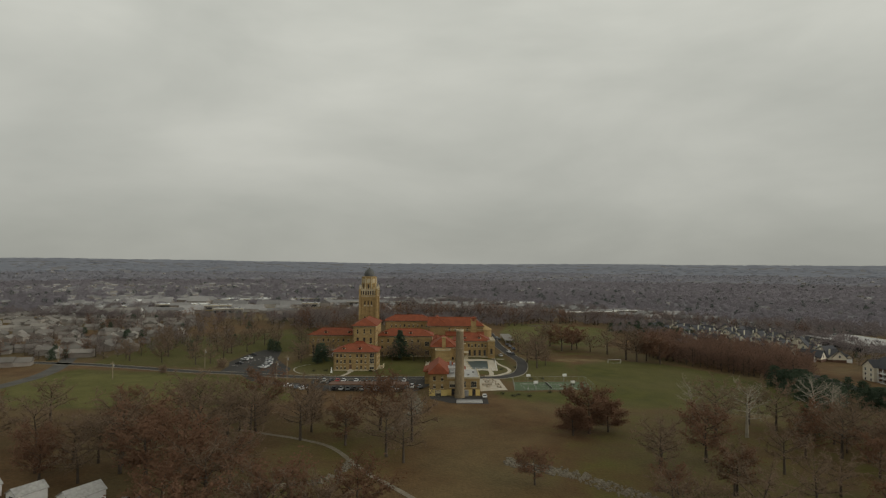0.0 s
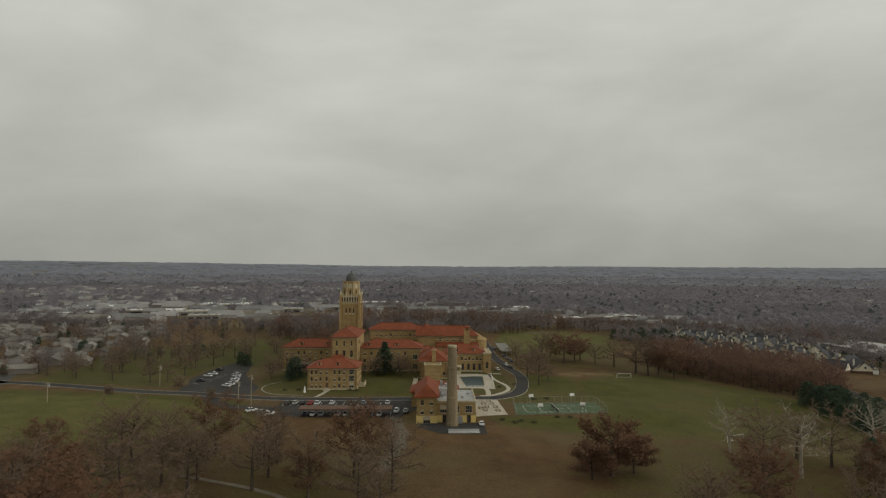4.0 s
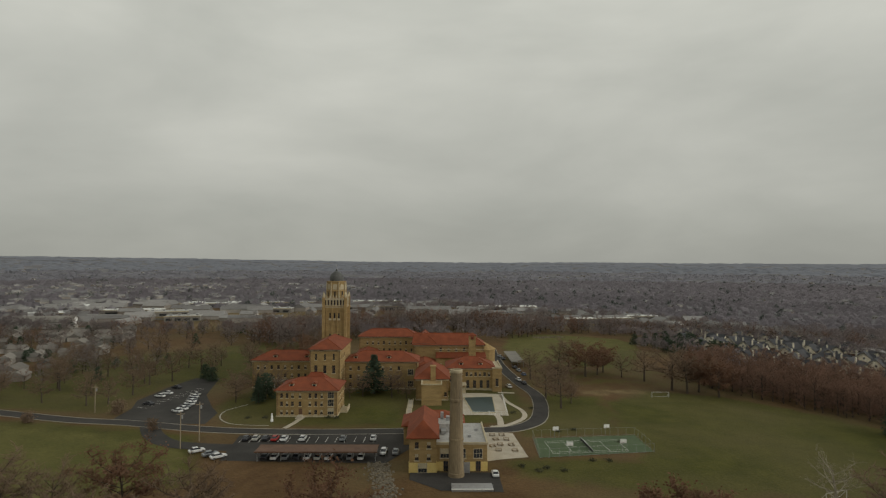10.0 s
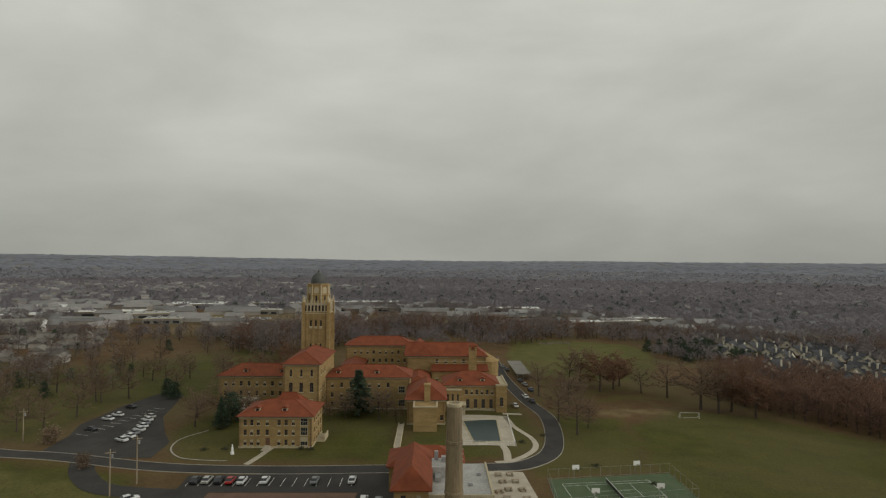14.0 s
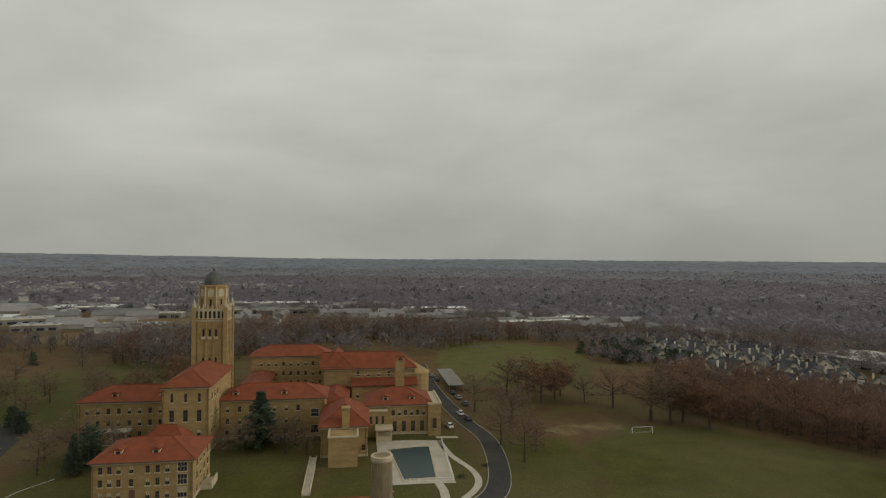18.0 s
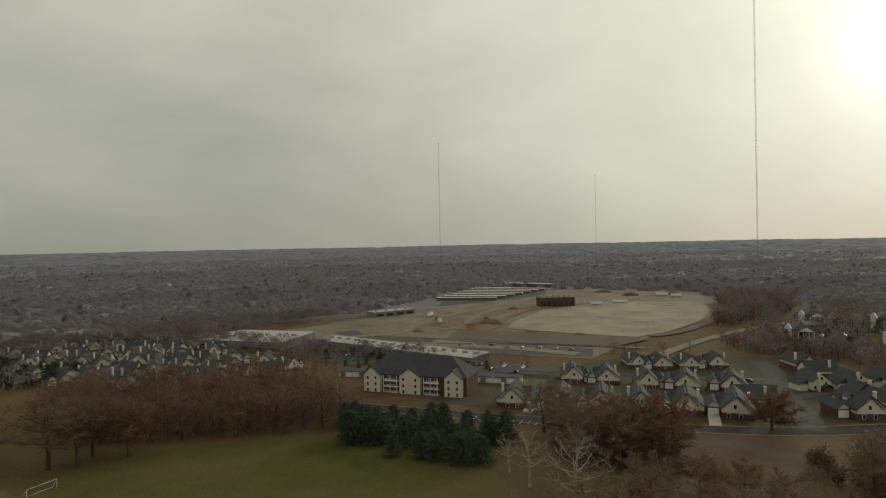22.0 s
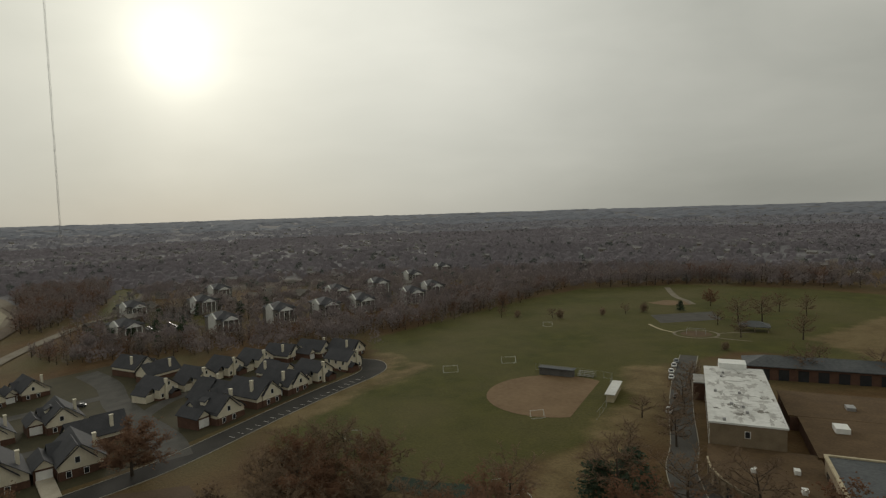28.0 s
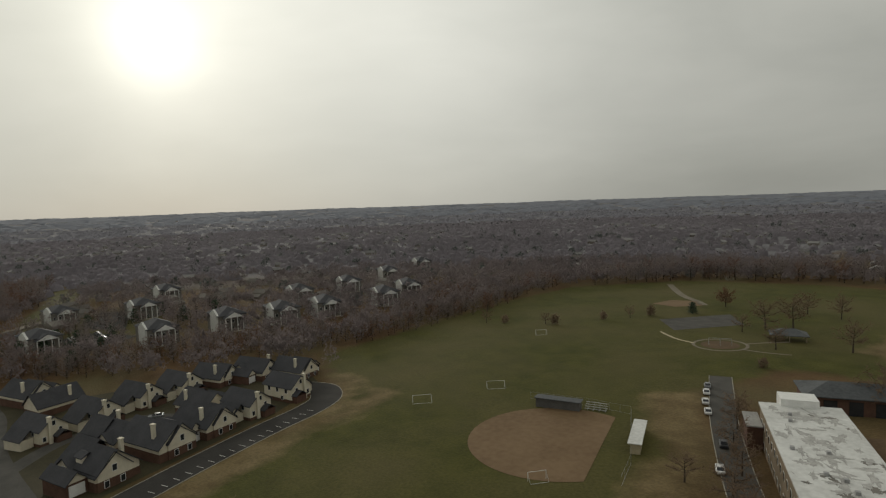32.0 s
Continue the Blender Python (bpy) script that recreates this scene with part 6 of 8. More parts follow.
shed_building("site_building", "unfinished dark brick block on the building site", (624, 337), 38, 18, 10, DARKROOF, REDBRICK, (642, 305), 6)
for i in range(7):
    shed_building("storage_row", "long storage row with white metal roof", (668 + i * 27, 480 + i * 2), 0, 9, 3.2, WHITEROOF, DARKWALL, (686 + i * 24, 408 - i * 4), 0)
shed_building("white_store", "low pale building beyond the storage rows", (905, 470), 0, 14, 5, WHITEROOF, DARKWALL, (890, 390), 0)
shed_building("low_store", "low store with pale roof by the site road", (500, 470), 45, 18, 4.5, FLATROOF, DULLWALL, (540, 445), 4)
shed_building("long_shed", "long white-roofed shed across the valley", (96, 640), 110, 18, 4, WHITEROOF, DULLWALL, (200, 664), 0)
shed_building("long_shed", "low dark-roofed building across the valley", (20, 660), 70, 20, 4, DARKROOF, REDBRICK, (90, 655), 6)
shed_building("long_shed", "pale flat warehouse across the valley", (-120, 720), 80, 30, 4.2, FLATROOF, DULLWALL, (-40, 724), 4)
for x, y, l, d, a in ((-276, 640, 40, 26, 20), (-345, 655, 70, 24, 10), (-293, 753, 60, 40, 5), (-215, 776, 70, 20, 3), (-240, 600, 30, 18, 12), (-380, 620, 50, 30, 15), (-190, 690, 40, 20, 0), (-420, 700, 60, 40, 8), (-130, 800, 90, 25, 2), (40, 760, 80, 26, -4), (190, 720, 60, 20, -8)):
    shed_building("warehouse", "low industrial shed with pale metal roof", (x, y), l, d, 4.2, WHITEROOF if (l + d) % 3 else FLATROOF, DULLWALL, (x + 10 * math.cos(radians(a)), y + 10 * math.sin(radians(a))), 4, "warehouse")


def big_warehouse():
    t = thing("warehouse", "large white warehouse with low grey gabled roof", "warehouse", pose(-330, 536, 3, 0, 0, 14))
    part("wall", Mesh().box(0, 0, -2, 42, 24, 5), WHITE, t)
    part("roof", gable_roof(0, 0, 42, 24, 5, 4, 0.6, 0.3), DULLWALL, t)
    part("gable", gable_end(41.8, 0.2, 23.8, 5, 3.8), WHITE, t)
    part("gable", gable_end(0, 0.2, 23.8, 5, 3.8), WHITE, t)


big_warehouse()


def joined(name, items, material, label, category):
    """Boxes with gabled roofs too far and many to count, joined."""
    ob = None
    walls, roofs = Mesh(), Mesh()
    for x, y, l, w, h, a in items:
        z = gz(x, y)
        c, s = math.cos(a), math.sin(a)
        q = lambda u, v: (x + u * c - v * s, y + u * s + v * c)
        p = [q(-l, -w), q(l, -w), q(l, w), q(-l, w)]
        walls.prism(p, z - 1, z + h)
        e = [q(-l - 0.4, -w - 0.5), q(l + 0.4, -w - 0.5), q(l + 0.4, w + 0.5), q(-l - 0.4, w + 0.5)]
        r0, r1 = q(-l - 0.4, 0), q(l + 0.4, 0)
        roofs.add([(*k, z + h - 0.2) for k in e] + [(*r0, z + h + w * 0.55), (*r1, z + h + w * 0.55)], [(0, 1, 5, 4), (2, 3, 4, 5), (1, 2, 5), (3, 0, 4), (0, 3, 2, 1)])
    t = tagged(new(name), label, category, kind="stuff")
    part("house_walls", walls, SIDING_FAR, t)
    part("house_roofs", roofs, material, t)


def scatter(poly, n, gap, seed, avoid=()):
    rng = random.Random(seed)
    xs, ys = [p[0] for p in poly], [p[1] for p in poly]
    X = np.array([rng.uniform(min(xs), max(xs)) for _ in range(n * 6)])
    Y = np.array([rng.uniform(min(ys), max(ys)) for _ in range(n * 6)])
    ok = polygon_depth(poly, X, Y) > 0
    for a in avoid:
        ok &= polygon_depth(a, X, Y) < 0
    out, cells = [], set()
    for x, y in zip(X[ok], Y[ok]):
        k = (int(x // gap), int(y // gap))
        if k not in cells:
            cells.add(k)
            out.append((x, y))
        if len(out) >= n:
            break
    return out


def suburb(poly, n, gap, seed, label, turn=0.2, roof=SHINGLE_PALE):
    rng = random.Random(seed)
    items = [(x, y, rng.uniform(4, 6), rng.uniform(2.9, 3.9), rng.uniform(2.4, 3.4), turn + rng.choice((0, 1.57)) + rng.uniform(-0.12, 0.12)) for x, y in scatter(poly, n, gap, seed)]
    joined("distant_houses", items, roof, label, "houses")


suburb([(-185, 330), (-215, 300), (-205, 240), (-430, 240), (-430, 560), (-240, 540), (-190, 450)], 260, 13, 31, "small suburban houses with weathered roofs among trees", 0.3, SHINGLE_MID)
suburb([(-900, 560), (-420, 560), (-300, 820), (-150, 850), (-100, 1500), (-900, 1500)], 430, 22, 32, "distant suburban houses with pale roofs", 0.5)
suburb([(-50, 860), (700, 760), (900, 1300), (0, 1500)], 80, 30, 33, "scattered distant houses among woods")
suburb([(470, 150), (580, 90), (560, -80), (500, -150), (430, -90), (420, -40), (480, 20)], 42, 16, 40, "close houses with brown roofs behind the porch apartments", 0.5, SHINGLE_MID)
suburb([(530, 60), (520, -300), (1100, -700), (1500, -300), (1100, 60)], 200, 27, 34, "distant suburban houses among bare trees", 0.7)
suburb([(60, -330), (520, -320), (900, -1000), (0, -1000)], 150, 28, 35, "distant houses among bare woods", 0.1)
suburb([(900, 100), (1300, 200), (1700, -300), (1200, -200)], 130, 30, 36, "distant houses among bare woods")


def valley_sheds():
    rng = random.Random(61)
    items = []
    for poly, n, gap, seed in (([(-430, 560), (-230, 570), (-60, 610), (-60, 790), (-440, 800)], 70, 24, 62), ([(-40, 640), (250, 640), (330, 600), (340, 720), (-40, 800)], 46, 24, 63)):
        items += [(x, y, rng.uniform(6, 20), rng.uniform(3.5, 7.5), rng.uniform(2.8, 4.6), rng.choice((0.05, 0.2, 1.6)) + rng.uniform(-0.1, 0.1)) for x, y in scatter(poly, n, gap, seed)]
    joined("valley_sheds", items, SHINGLE_PALE, "low sheds and stores with pale roofs across the valley", "sheds")
    cars = Mesh()
    for x0, y0, cols, rows in ((-10, 702, 34, 4), (20, 632, 40, 2), (150, 700, 16, 3), (-330, 610, 22, 3), (-220, 640, 26, 2), (-120, 640, 20, 2)):
        for i in range(cols):
            for j in range(rows):
                if rng.random() < 0.72:
                    x, y = x0 + i * 3.0 + rng.uniform(-0.3, 0.3), y0 + j * 9 + rng.uniform(-0.5, 0.5)
                    z = gz(x, y) + 0.2
                    cars.box(x - 0.9, y - 2.2, z, x + 0.9, y + 2.2, z + 0.8)
                    cars.box(x - 0.75, y - 1.2, z + 0.8, x + 0.75, y + 1.0, z + 1.4)
    tagged(new("parked_cars", cars.data("parked_cars", CARFAR)), "rows of parked cars across the valley", "cars", kind="stuff")


valley_sheds()


# ---- masts ----
def mast(x, y, height, label):
    t = thing("radio_mast", label, "mast", pose(x, y, gz(x, y)))
    w = 0.9
    leg = [(w * math.cos(k * 2.094), w * math.sin(k * 2.094)) for k in range(3)]
    for lx, ly in leg:
        part("leg", Mesh().tube((lx, ly, -1), (lx, ly, height), 0.11, 0.11, 4), STEEL, t)
    br = Mesh()
    n = int(height / 3)
    for i in range(n):
        for k in range(3):
            a, b = leg[k], leg[(k + 1) % 3]
            br.tube((*a, i * 3), (*b, i * 3 + 3), 0.05, 0.05, 3, False)
    part("lattice", br, STEEL, t)


mast(800, 115, 390, "tall slim lattice radio mast in grey steel")
mast(1028, 633, 264, "tall slim lattice radio mast in grey steel")
mast(1703, 446, 255, "distant slim lattice radio mast")


BUILT = [
    [(-430, 235), (-430, 500), (-900, 560), (-900, 1500), (-100, 1500), (-150, 850), (-60, 620), (-330, 540)],
    [(420, -40), (480, 20), (470, 150), (530, 60), (1100, 60), (1500, -300), (1100, -700), (520, -300)],
    [(60, -330), (520, -320), (900, -1000), (0, -1000)],
    [(-60, 600), (330, 540), (360, 700), (300, 800), (-60, 860)],
]


# ---- far woods, joined ----
def far_woods():
    rng = np.random.default_rng(9)
    clear = GREEN + [
        [(-430, 235), (-120, 235), (-95, 300), (-50, 470), (-230, 520), (-430, 500)],
        [(-60, 60), (30, 60), (225, 130), (235, 240), (190, 300), (120, 500), (-70, 450), (-120, 240), (-110, 130)],
        [(205, 330), (225, 255), (240, 130), (260, 60), (300, 46), (330, 90), (390, 165), (370, 240), (330, 290), (300, 400), (290, 540), (180, 540), (190, 420)],
        [(332, 200), (430, 145), (640, 125), (860, 200), (860, 345), (900, 480), (640, 500), (400, 520), (340, 500), (325, 290)],
        [(90, -240), (90, 100), (150, 120), (260, 60), (330, -30), (345, -170), (290, -245)],
        [(-300, 545), (-230, 520), (60, 585), (240, 630), (240, 690), (60, 700), (-330, 740)],
    ]
    def spread_trees(r0, r1, gap):
        n = int(math.pi * (r1 ** 2 - r0 ** 2) / gap ** 2 * 0.72)
        rad = np.sqrt(rng.uniform(r0 ** 2, r1 ** 2, n))
        ang = rng.uniform(radians(-62), radians(188), n)
        X, Y = 30 + rad * np.sin(ang), 170 + rad * np.cos(ang)
        ok = np.ones(n, bool)
        if r0 < 950:
            for p in clear:
                ok &= polygon_depth(p, X, Y) < 0
        # thinner where houses stand
        patch = np.sin(X / 130 + 1.3) * np.sin(Y / 110 + 0.4) + 0.6 * np.sin(X / 47 + Y / 61)
        keep = np.clip(0.78 + 0.5 * patch, 0.3, 1)
        for p in BUILT:
            keep = np.where(polygon_depth(p, X, Y) > 0, keep * (0.42 if p[0][1] > 200 else 0.7), keep)
        ok &= rng.uniform(0, 1, n) < keep
        return X[ok], Y[ok]

    def shards(X, Y, w, h, k, size):
        n = len(X)
        u = rng.normal(size=(n, k, 3))
        u /= np.linalg.norm(u, axis=2)[..., None]
        u[..., 2] = np.abs(u[..., 2]) * 0.9 - 0.15
        rr = rng.uniform(0.55, 1.02, (n, k))[..., None]
        c = u * rr * np.stack([w, w, h * 0.55], 1)[:, None, :]
        c[..., 2] += (h * 0.42)[:, None]
        c += np.stack([X, Y, lie(X, Y)], 1)[:, None, :]
        e = rng.normal(size=(n, k, 3, 3)) * (size * w)[:, None, None, None]
        e[..., 2] *= 1.25
        return (c[:, :, None, :] + e).reshape(-1, 3)

    def crowns(X, Y, w, h):
        # rounded uneven crowns: a top and two rings
        n, seg = len(X), 6
        a = np.arange(seg) * 2 * math.pi / seg
        V = np.empty((n, 1 + 2 * seg, 3))
        z0 = lie(X, Y)
        V[:, 0] = np.stack([X + rng.normal(0, 0.15, n) * w, Y + rng.normal(0, 0.15, n) * w, z0 + h], 1)
        for j, (rf, zf) in enumerate(((0.6, 0.78), (1.0, -0.15))):
            rr = rf * w[:, None] * rng.uniform(0.75, 1.25, (n, seg))
            V[:, 1 + j * seg:1 + (j + 1) * seg] = np.stack([X[:, None] + rr * np.cos(a), Y[:, None] + rr * np.sin(a), z0[:, None] + h[:, None] * zf * rng.uniform(0.85, 1.12, (n, seg))], 2)
        f = []
        for i in range(seg):
            k = (i + 1) % seg
            f += [(0, 1 + i, 1 + k), (1 + i, 1 + seg + i, 1 + seg + k), (1 + i, 1 + seg + k, 1 + k)]
        return V.reshape(-1, 3), (np.arange(n)[:, None, None] * (1 + 2 * seg) + np.array(f)[None]).reshape(-1, 3)

    def link(name, V, F, material, label):
        me = bpy.data.meshes.new(name)
        me.vertices.add(len(V))
        me.vertices.foreach_set("co", V.ravel())
        me.loops.add(F.size)
        me.loops.foreach_set("vertex_index", F.ravel())
        me.polygons.add(len(F))
        me.polygons.foreach_set("loop_start", np.arange(len(F)) * 3)
        me.update(calc_edges=True)
        me.materials.append(material)
        tagged(new(name, me), label, "woods", kind="stuff")

    X, Y = spread_trees(250, 600, 8.0)
    w, h = rng.uniform(3.2, 5.4, len(X)), rng.uniform(9, 14, len(X))
    v = shards(X, Y, w, h, 100, 0.1)
    link("bare_woods", v, np.arange(len(v)).reshape(-1, 3), WOODS_NEAR, "bare brown woods round the valley")
    # rounded crowns with twigs on top, merging into low canopy towards the horizon; haze is coloured in, ring by ring
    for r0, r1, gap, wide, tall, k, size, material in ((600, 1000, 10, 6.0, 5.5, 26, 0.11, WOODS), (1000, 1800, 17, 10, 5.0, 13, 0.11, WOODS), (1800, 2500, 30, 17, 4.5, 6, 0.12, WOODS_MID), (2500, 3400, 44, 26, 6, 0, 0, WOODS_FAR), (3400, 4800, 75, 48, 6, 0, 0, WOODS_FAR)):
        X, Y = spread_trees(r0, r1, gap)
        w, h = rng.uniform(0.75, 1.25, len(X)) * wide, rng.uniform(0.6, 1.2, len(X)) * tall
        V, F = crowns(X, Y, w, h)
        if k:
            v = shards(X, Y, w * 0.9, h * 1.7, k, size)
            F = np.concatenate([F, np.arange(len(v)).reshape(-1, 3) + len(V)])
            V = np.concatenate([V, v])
        link("far_woods", V, F, material, "endless bare woods to the horizon, haze put into their colour")
    for r0, r1, gap in ((420, 1000, 42), (1000, 1800, 95)):
        X, Y = spread_trees(r0, r1, gap)
        w, h = rng.uniform(2.4, 4.2, len(X)), rng.uniform(8, 13, len(X))
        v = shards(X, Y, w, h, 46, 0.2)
        link("far_evergreens", v, np.arange(len(v)).reshape(-1, 3), PINE_FAR, "evergreens scattered among the bare woods, colour paled for haze")

far_woods()


suburb([(-1500, 1500), (-200, 1500), (300, 1500), (1500, 1500), (1600, 2400), (-1600, 2600)], 150, 40, 37, "far suburb roofs towards the horizon")
suburb([(1200, -400), (1700, 300), (2600, 900), (3000, -800), (1400, -1500)], 70, 50, 38, "far suburb roofs towards the horizon")
suburb([(-200, -1000), (900, -1000), (1400, -1500), (1200, -2300), (-400, -2200)], 60, 50, 39, "far suburb roofs towards the horizon")


# ---- school ----
def local(o, turn, z):
    return pose(o[0], o[1], z, 0, 0, turn)


def school():
    t = thing("school_building", "school with patched white roof block and low brown wings", "school building", local((127.8, 62.8), -61.8, 0.4))
    part("wall", Mesh().box(6, -16.2, -2, 55.5, -0.6, 9.2), BUFFDULL, t)
    part("white_roof", Mesh().box(5.7, -16.5, 9.2, 55.8, -0.3, 9.6), WHITEROOF, t, "white coated flat roof with worn grey patches")
    rng = random.Random(4)
    for k in range(90):
        x, y = rng.uniform(8, 54), -8.4 + rng.gauss(0, 3.9)
        n, lx, ly, tilt = 22, rng.uniform(0.5, 2.7), rng.uniform(0.35, 1.15), rng.choice((0, 0, 1.57, 0.5, -0.4))
        mm = DULLWALL if lx * ly < 1.1 and k % 3 == 0 else PATCH
        o = []
        for i in range(n):
            f = rng.uniform(0.35, 1.25) * (1.5 if i % 5 == 0 else 1)
            p, q = lx * f * math.cos(6.283 * i / n), ly * f * math.sin(6.283 * i / n)
            o.append((x + p * math.cos(tilt) - q * math.sin(tilt), y + p * math.sin(tilt) + q * math.cos(tilt)))
        o = [(min(max(u, 6.2), 55), min(max(v, -16), -0.8)) for u, v in o]
        part("roof_patch", Mesh().prism(o, 9.604, 9.61 + 0.0005 * k), mm, t)
    for k in range(8):
        x, y = rng.uniform(6, 52), rng.uniform(-14.5, -2)
        part("roof_vent", Mesh().box(x, y, 9.6, x + 0.7, y + 0.7, 10.2), STEEL, t)
    part("penthouse", Mesh().box(54, -12, 2, 59.5, -4.5, 11.2), WHITE, t)
    part("annex", Mesh().box(50, -0.6, -2, 59, 2.6, 5.6), REDBRICK, t)
    part("annex_roof", Mesh().box(49.8, -0.5, 5.6, 59.2, 2.8, 5.9), FLATROOF, t)
    for i in range(14):
        for z in (1.2, 5.4):
            w = part("window", SMALL_WIN["window_frame"], None, t, m=pose(8 + i * 3.4, -0.6, z, 0, 0, 180))
            part("pane", SMALL_WIN["pane"], None, w)
    w = part("window", SMALL_WIN["window_frame"], None, t, m=pose(6, -8.4, 6.4, 0, 0, 270))
    part("pane", SMALL_WIN["pane"], None, w)
    # quarter-round low wing
    arc = [(-2 + 22.5 * math.cos(radians(a)), -22.3 + 22.4 * math.sin(radians(a))) for a in range(90, 181, 6)]
    poly = [(6.0, -0.1)] + arc + [(6.0, -22.3)]
    lo = part("curved_wing", Mesh().prism(poly, -2, 3.9), BUFFDULL, t)
    part("brown_roof", Mesh().prism(poly, 3.9, 4.2), BROWNROOF, t, "flat brown gravel roof")
    ed = Mesh()
    for (ax, ay), (bx, by) in zip(arc[:-1], arc[1:]):
        ed.tube((ax, ay, 4.2), (bx, by, 4.2), 0.22, 0.22, 5)
    part("roof_edge", ed, STONE, lo)
    for i in range(1, 15):
        a = 90 + i * 6
        c, s = math.cos(radians(a)), math.sin(radians(a))
        part("pilaster", Mesh().box(-0.28, -0.3, -2, 0.28, 0.2, 3.9), BUFFDULL, lo, m=pose(-2 + 22.5 * c, -22.3 + 22.4 * s, 0, 0, 0, a - 90))
        if i % 2:
            part("window", Mesh().box(-0.7, -0.1, 0.6, 0.7, 0.14, 3.2), GLASS, lo, m=pose(-2 + 22.45 * math.cos(radians(a + 3)), -22.3 + 22.35 * math.sin(radians(a + 3)), 0, 0, 0, a - 87))
    for x, y in ((-8, -9), (-15, -17), (-6, -17)):
        part("roof_unit", Mesh().box(x, y, 4.2, x + 1.6, y + 1.1, 5.1), WHITE, t)
    # dark-roofed hall
    part("hall_wall", Mesh().box(-25, -44, -2, -3.5, -21.5, 7.8), BUFFDULL, t)
    part("dark_roof", Mesh().box(-24.6, -43.6, 7.8, -3.9, -21.9, 8.0), DARKROOF, t, "dark membrane roof with pale coping")
    part("coping", Mesh().box(-25.2, -44.2, 7.8, -24.6, -21.3, 8.3).box(-3.9, -44.2, 7.8, -3.3, -21.3, 8.3).box(-24.6, -21.9, 7.8, -3.9, -21.3, 8.3).box(-24.6, -44.2, 7.8, -3.9, -43.6, 8.3), STONE, t)
    part("roof_unit", Mesh().box(-14, -36, 8.0, -10, -33, 9.6), STEEL, t)
    for x in (-22, -17, -12, -7):
        part("window", Mesh().box(x - 1.4, -21.6, 3.4, x + 1.4, -21.42, 5.6), GLASS, t)
    # brown wings behind
    part("wing_wall", Mesh().box(4, -48, -2, 30, -22, 4.4), REDBRICK, t)
    part("brown_roof", Mesh().box(3.7, -48.3, 4.4, 30.3, -21.7, 4.7), BROWNROOF, t)
    part("wing_wall", Mesh().box(30, -58, -2, 52, -20, 4.4), REDBRICK, t)
    part("brown_roof", Mesh().box(30.3, -58.3, 4.4, 52.3, -19.7, 4.75), BROWNROOF, t)
    part("roof_unit", Mesh().box(20, -31, 4.7, 24, -28, 5.9), WHITE, t)
    part("roof_unit", Mesh().box(38, -36, 4.75, 41, -34, 5.6), STEEL, t)
    part("wing_wall", Mesh().box(78, -62, -2, 90, -14, 5.2), REDBRICK, t)
    part("dark_roof", Mesh().hip(78, -62, 90, -14, 5.2, 2.4, 0.8), DARKROOF, t)
    for i in range(8):
        part("window", Mesh().box(77.8, -60 + i * 5.6, 0.6, 78.02, -57 + i * 5.6, 4.2), GLASS, t)


school()
shed_building("white_annex", "small low building with white roof", (86, -26), 14, 10, 5, WHITEROOF, REDBRICK, (76, -44), 0, "school building")
drape("parking_lot", [(131, 68), (120, 66), (104, 82), (88, 92), (96, 104), (112, 92)], ASPHALT, "dark asphalt school parking lot", "parking lot", 0.07)


# ---- cars ----
def loft(sections):
    """A closed skin through rings of equal length."""
    m, n = Mesh(), len(sections[0])
    v = [p for s in sections for p in s]
    f = [(k * n + i, k * n + (i + 1) % n, (k + 1) * n + (i + 1) % n, (k + 1) * n + i) for k in range(len(sections) - 1) for i in range(n)]
    return m.add(v, f + [tuple(range(n - 1, -1, -1)), tuple(range((len(sections) - 1) * n, len(sections) * n))])


def ring(x, w, lo, hi, b=0.12):
    return [(x, -w + b, lo), (x, w - b, lo), (x, w, lo + b), (x, w, hi - b), (x, w - b, hi), (x, -w + b, hi), (x, -w, hi - b), (x, -w, lo + b)]


CAR_BODY = [loft([ring(-2.25, 0.78, 0.42, 0.82), ring(-2.1, 0.86, 0.3, 0.95), ring(-0.6, 0.9, 0.26, 1.0), ring(0.9, 0.9, 0.26, 0.98), ring(1.9, 0.85, 0.3, 0.84), ring(2.25, 0.74, 0.4, 0.7)]).data("body", p) for p in PAINTS]
CAR_CABIN = loft([ring(-1.75, 0.72, 0.9, 1.0, 0.04), ring(-1.2, 0.68, 0.9, 1.42, 0.06), ring(0.25, 0.68, 0.9, 1.45, 0.06), ring(1.1, 0.74, 0.9, 0.98, 0.03)]).data("cabin_glass", GLASS)
CAR_ROOF = [Mesh().box(-1.15, -0.62, 1.42, 0.25, 0.62, 1.49).data("roof", p) for p in PAINTS]
CAR_WHEEL = Mesh().tube((0, -0.1, 0), (0, 0.1, 0), 0.33, 0.33, 12).data("tyre", BLACK)
CAR_RIM = Mesh().tube((0, -0.11, 0), (0, 0.11, 0), 0.19, 0.19, 8).data("rim", STEEL)
CAR_WORDS = ("white", "black", "grey", "red", "dark blue", "beige")
CAR_RNG = random.Random(12)


def car(x, y, turn, colour=None, lift=0.08, where="parked on asphalt", big=1.0):
    c = CAR_RNG.choice((0, 0, 1, 1, 2, 2, 4, 5)) if colour is None else colour
    t = thing("car", f"{CAR_WORDS[c]} car {where}", "car", pose(x, y, gz(x, y) + lift, 0, 0, turn) @ Matrix.Diagonal((big, 1, big, 1)))
    part("body", CAR_BODY[c], None, t)
    part("cabin_glass", CAR_CABIN, None, t)
    part("roof", CAR_ROOF[c], None, t)
    for wx in (-1.4, 1.4):
        for wy in (-0.8, 0.8):
            w = part("tyre", CAR_WHEEL, None, t, m=pose(wx, wy, 0.33))
            part("rim", CAR_RIM, None, w)


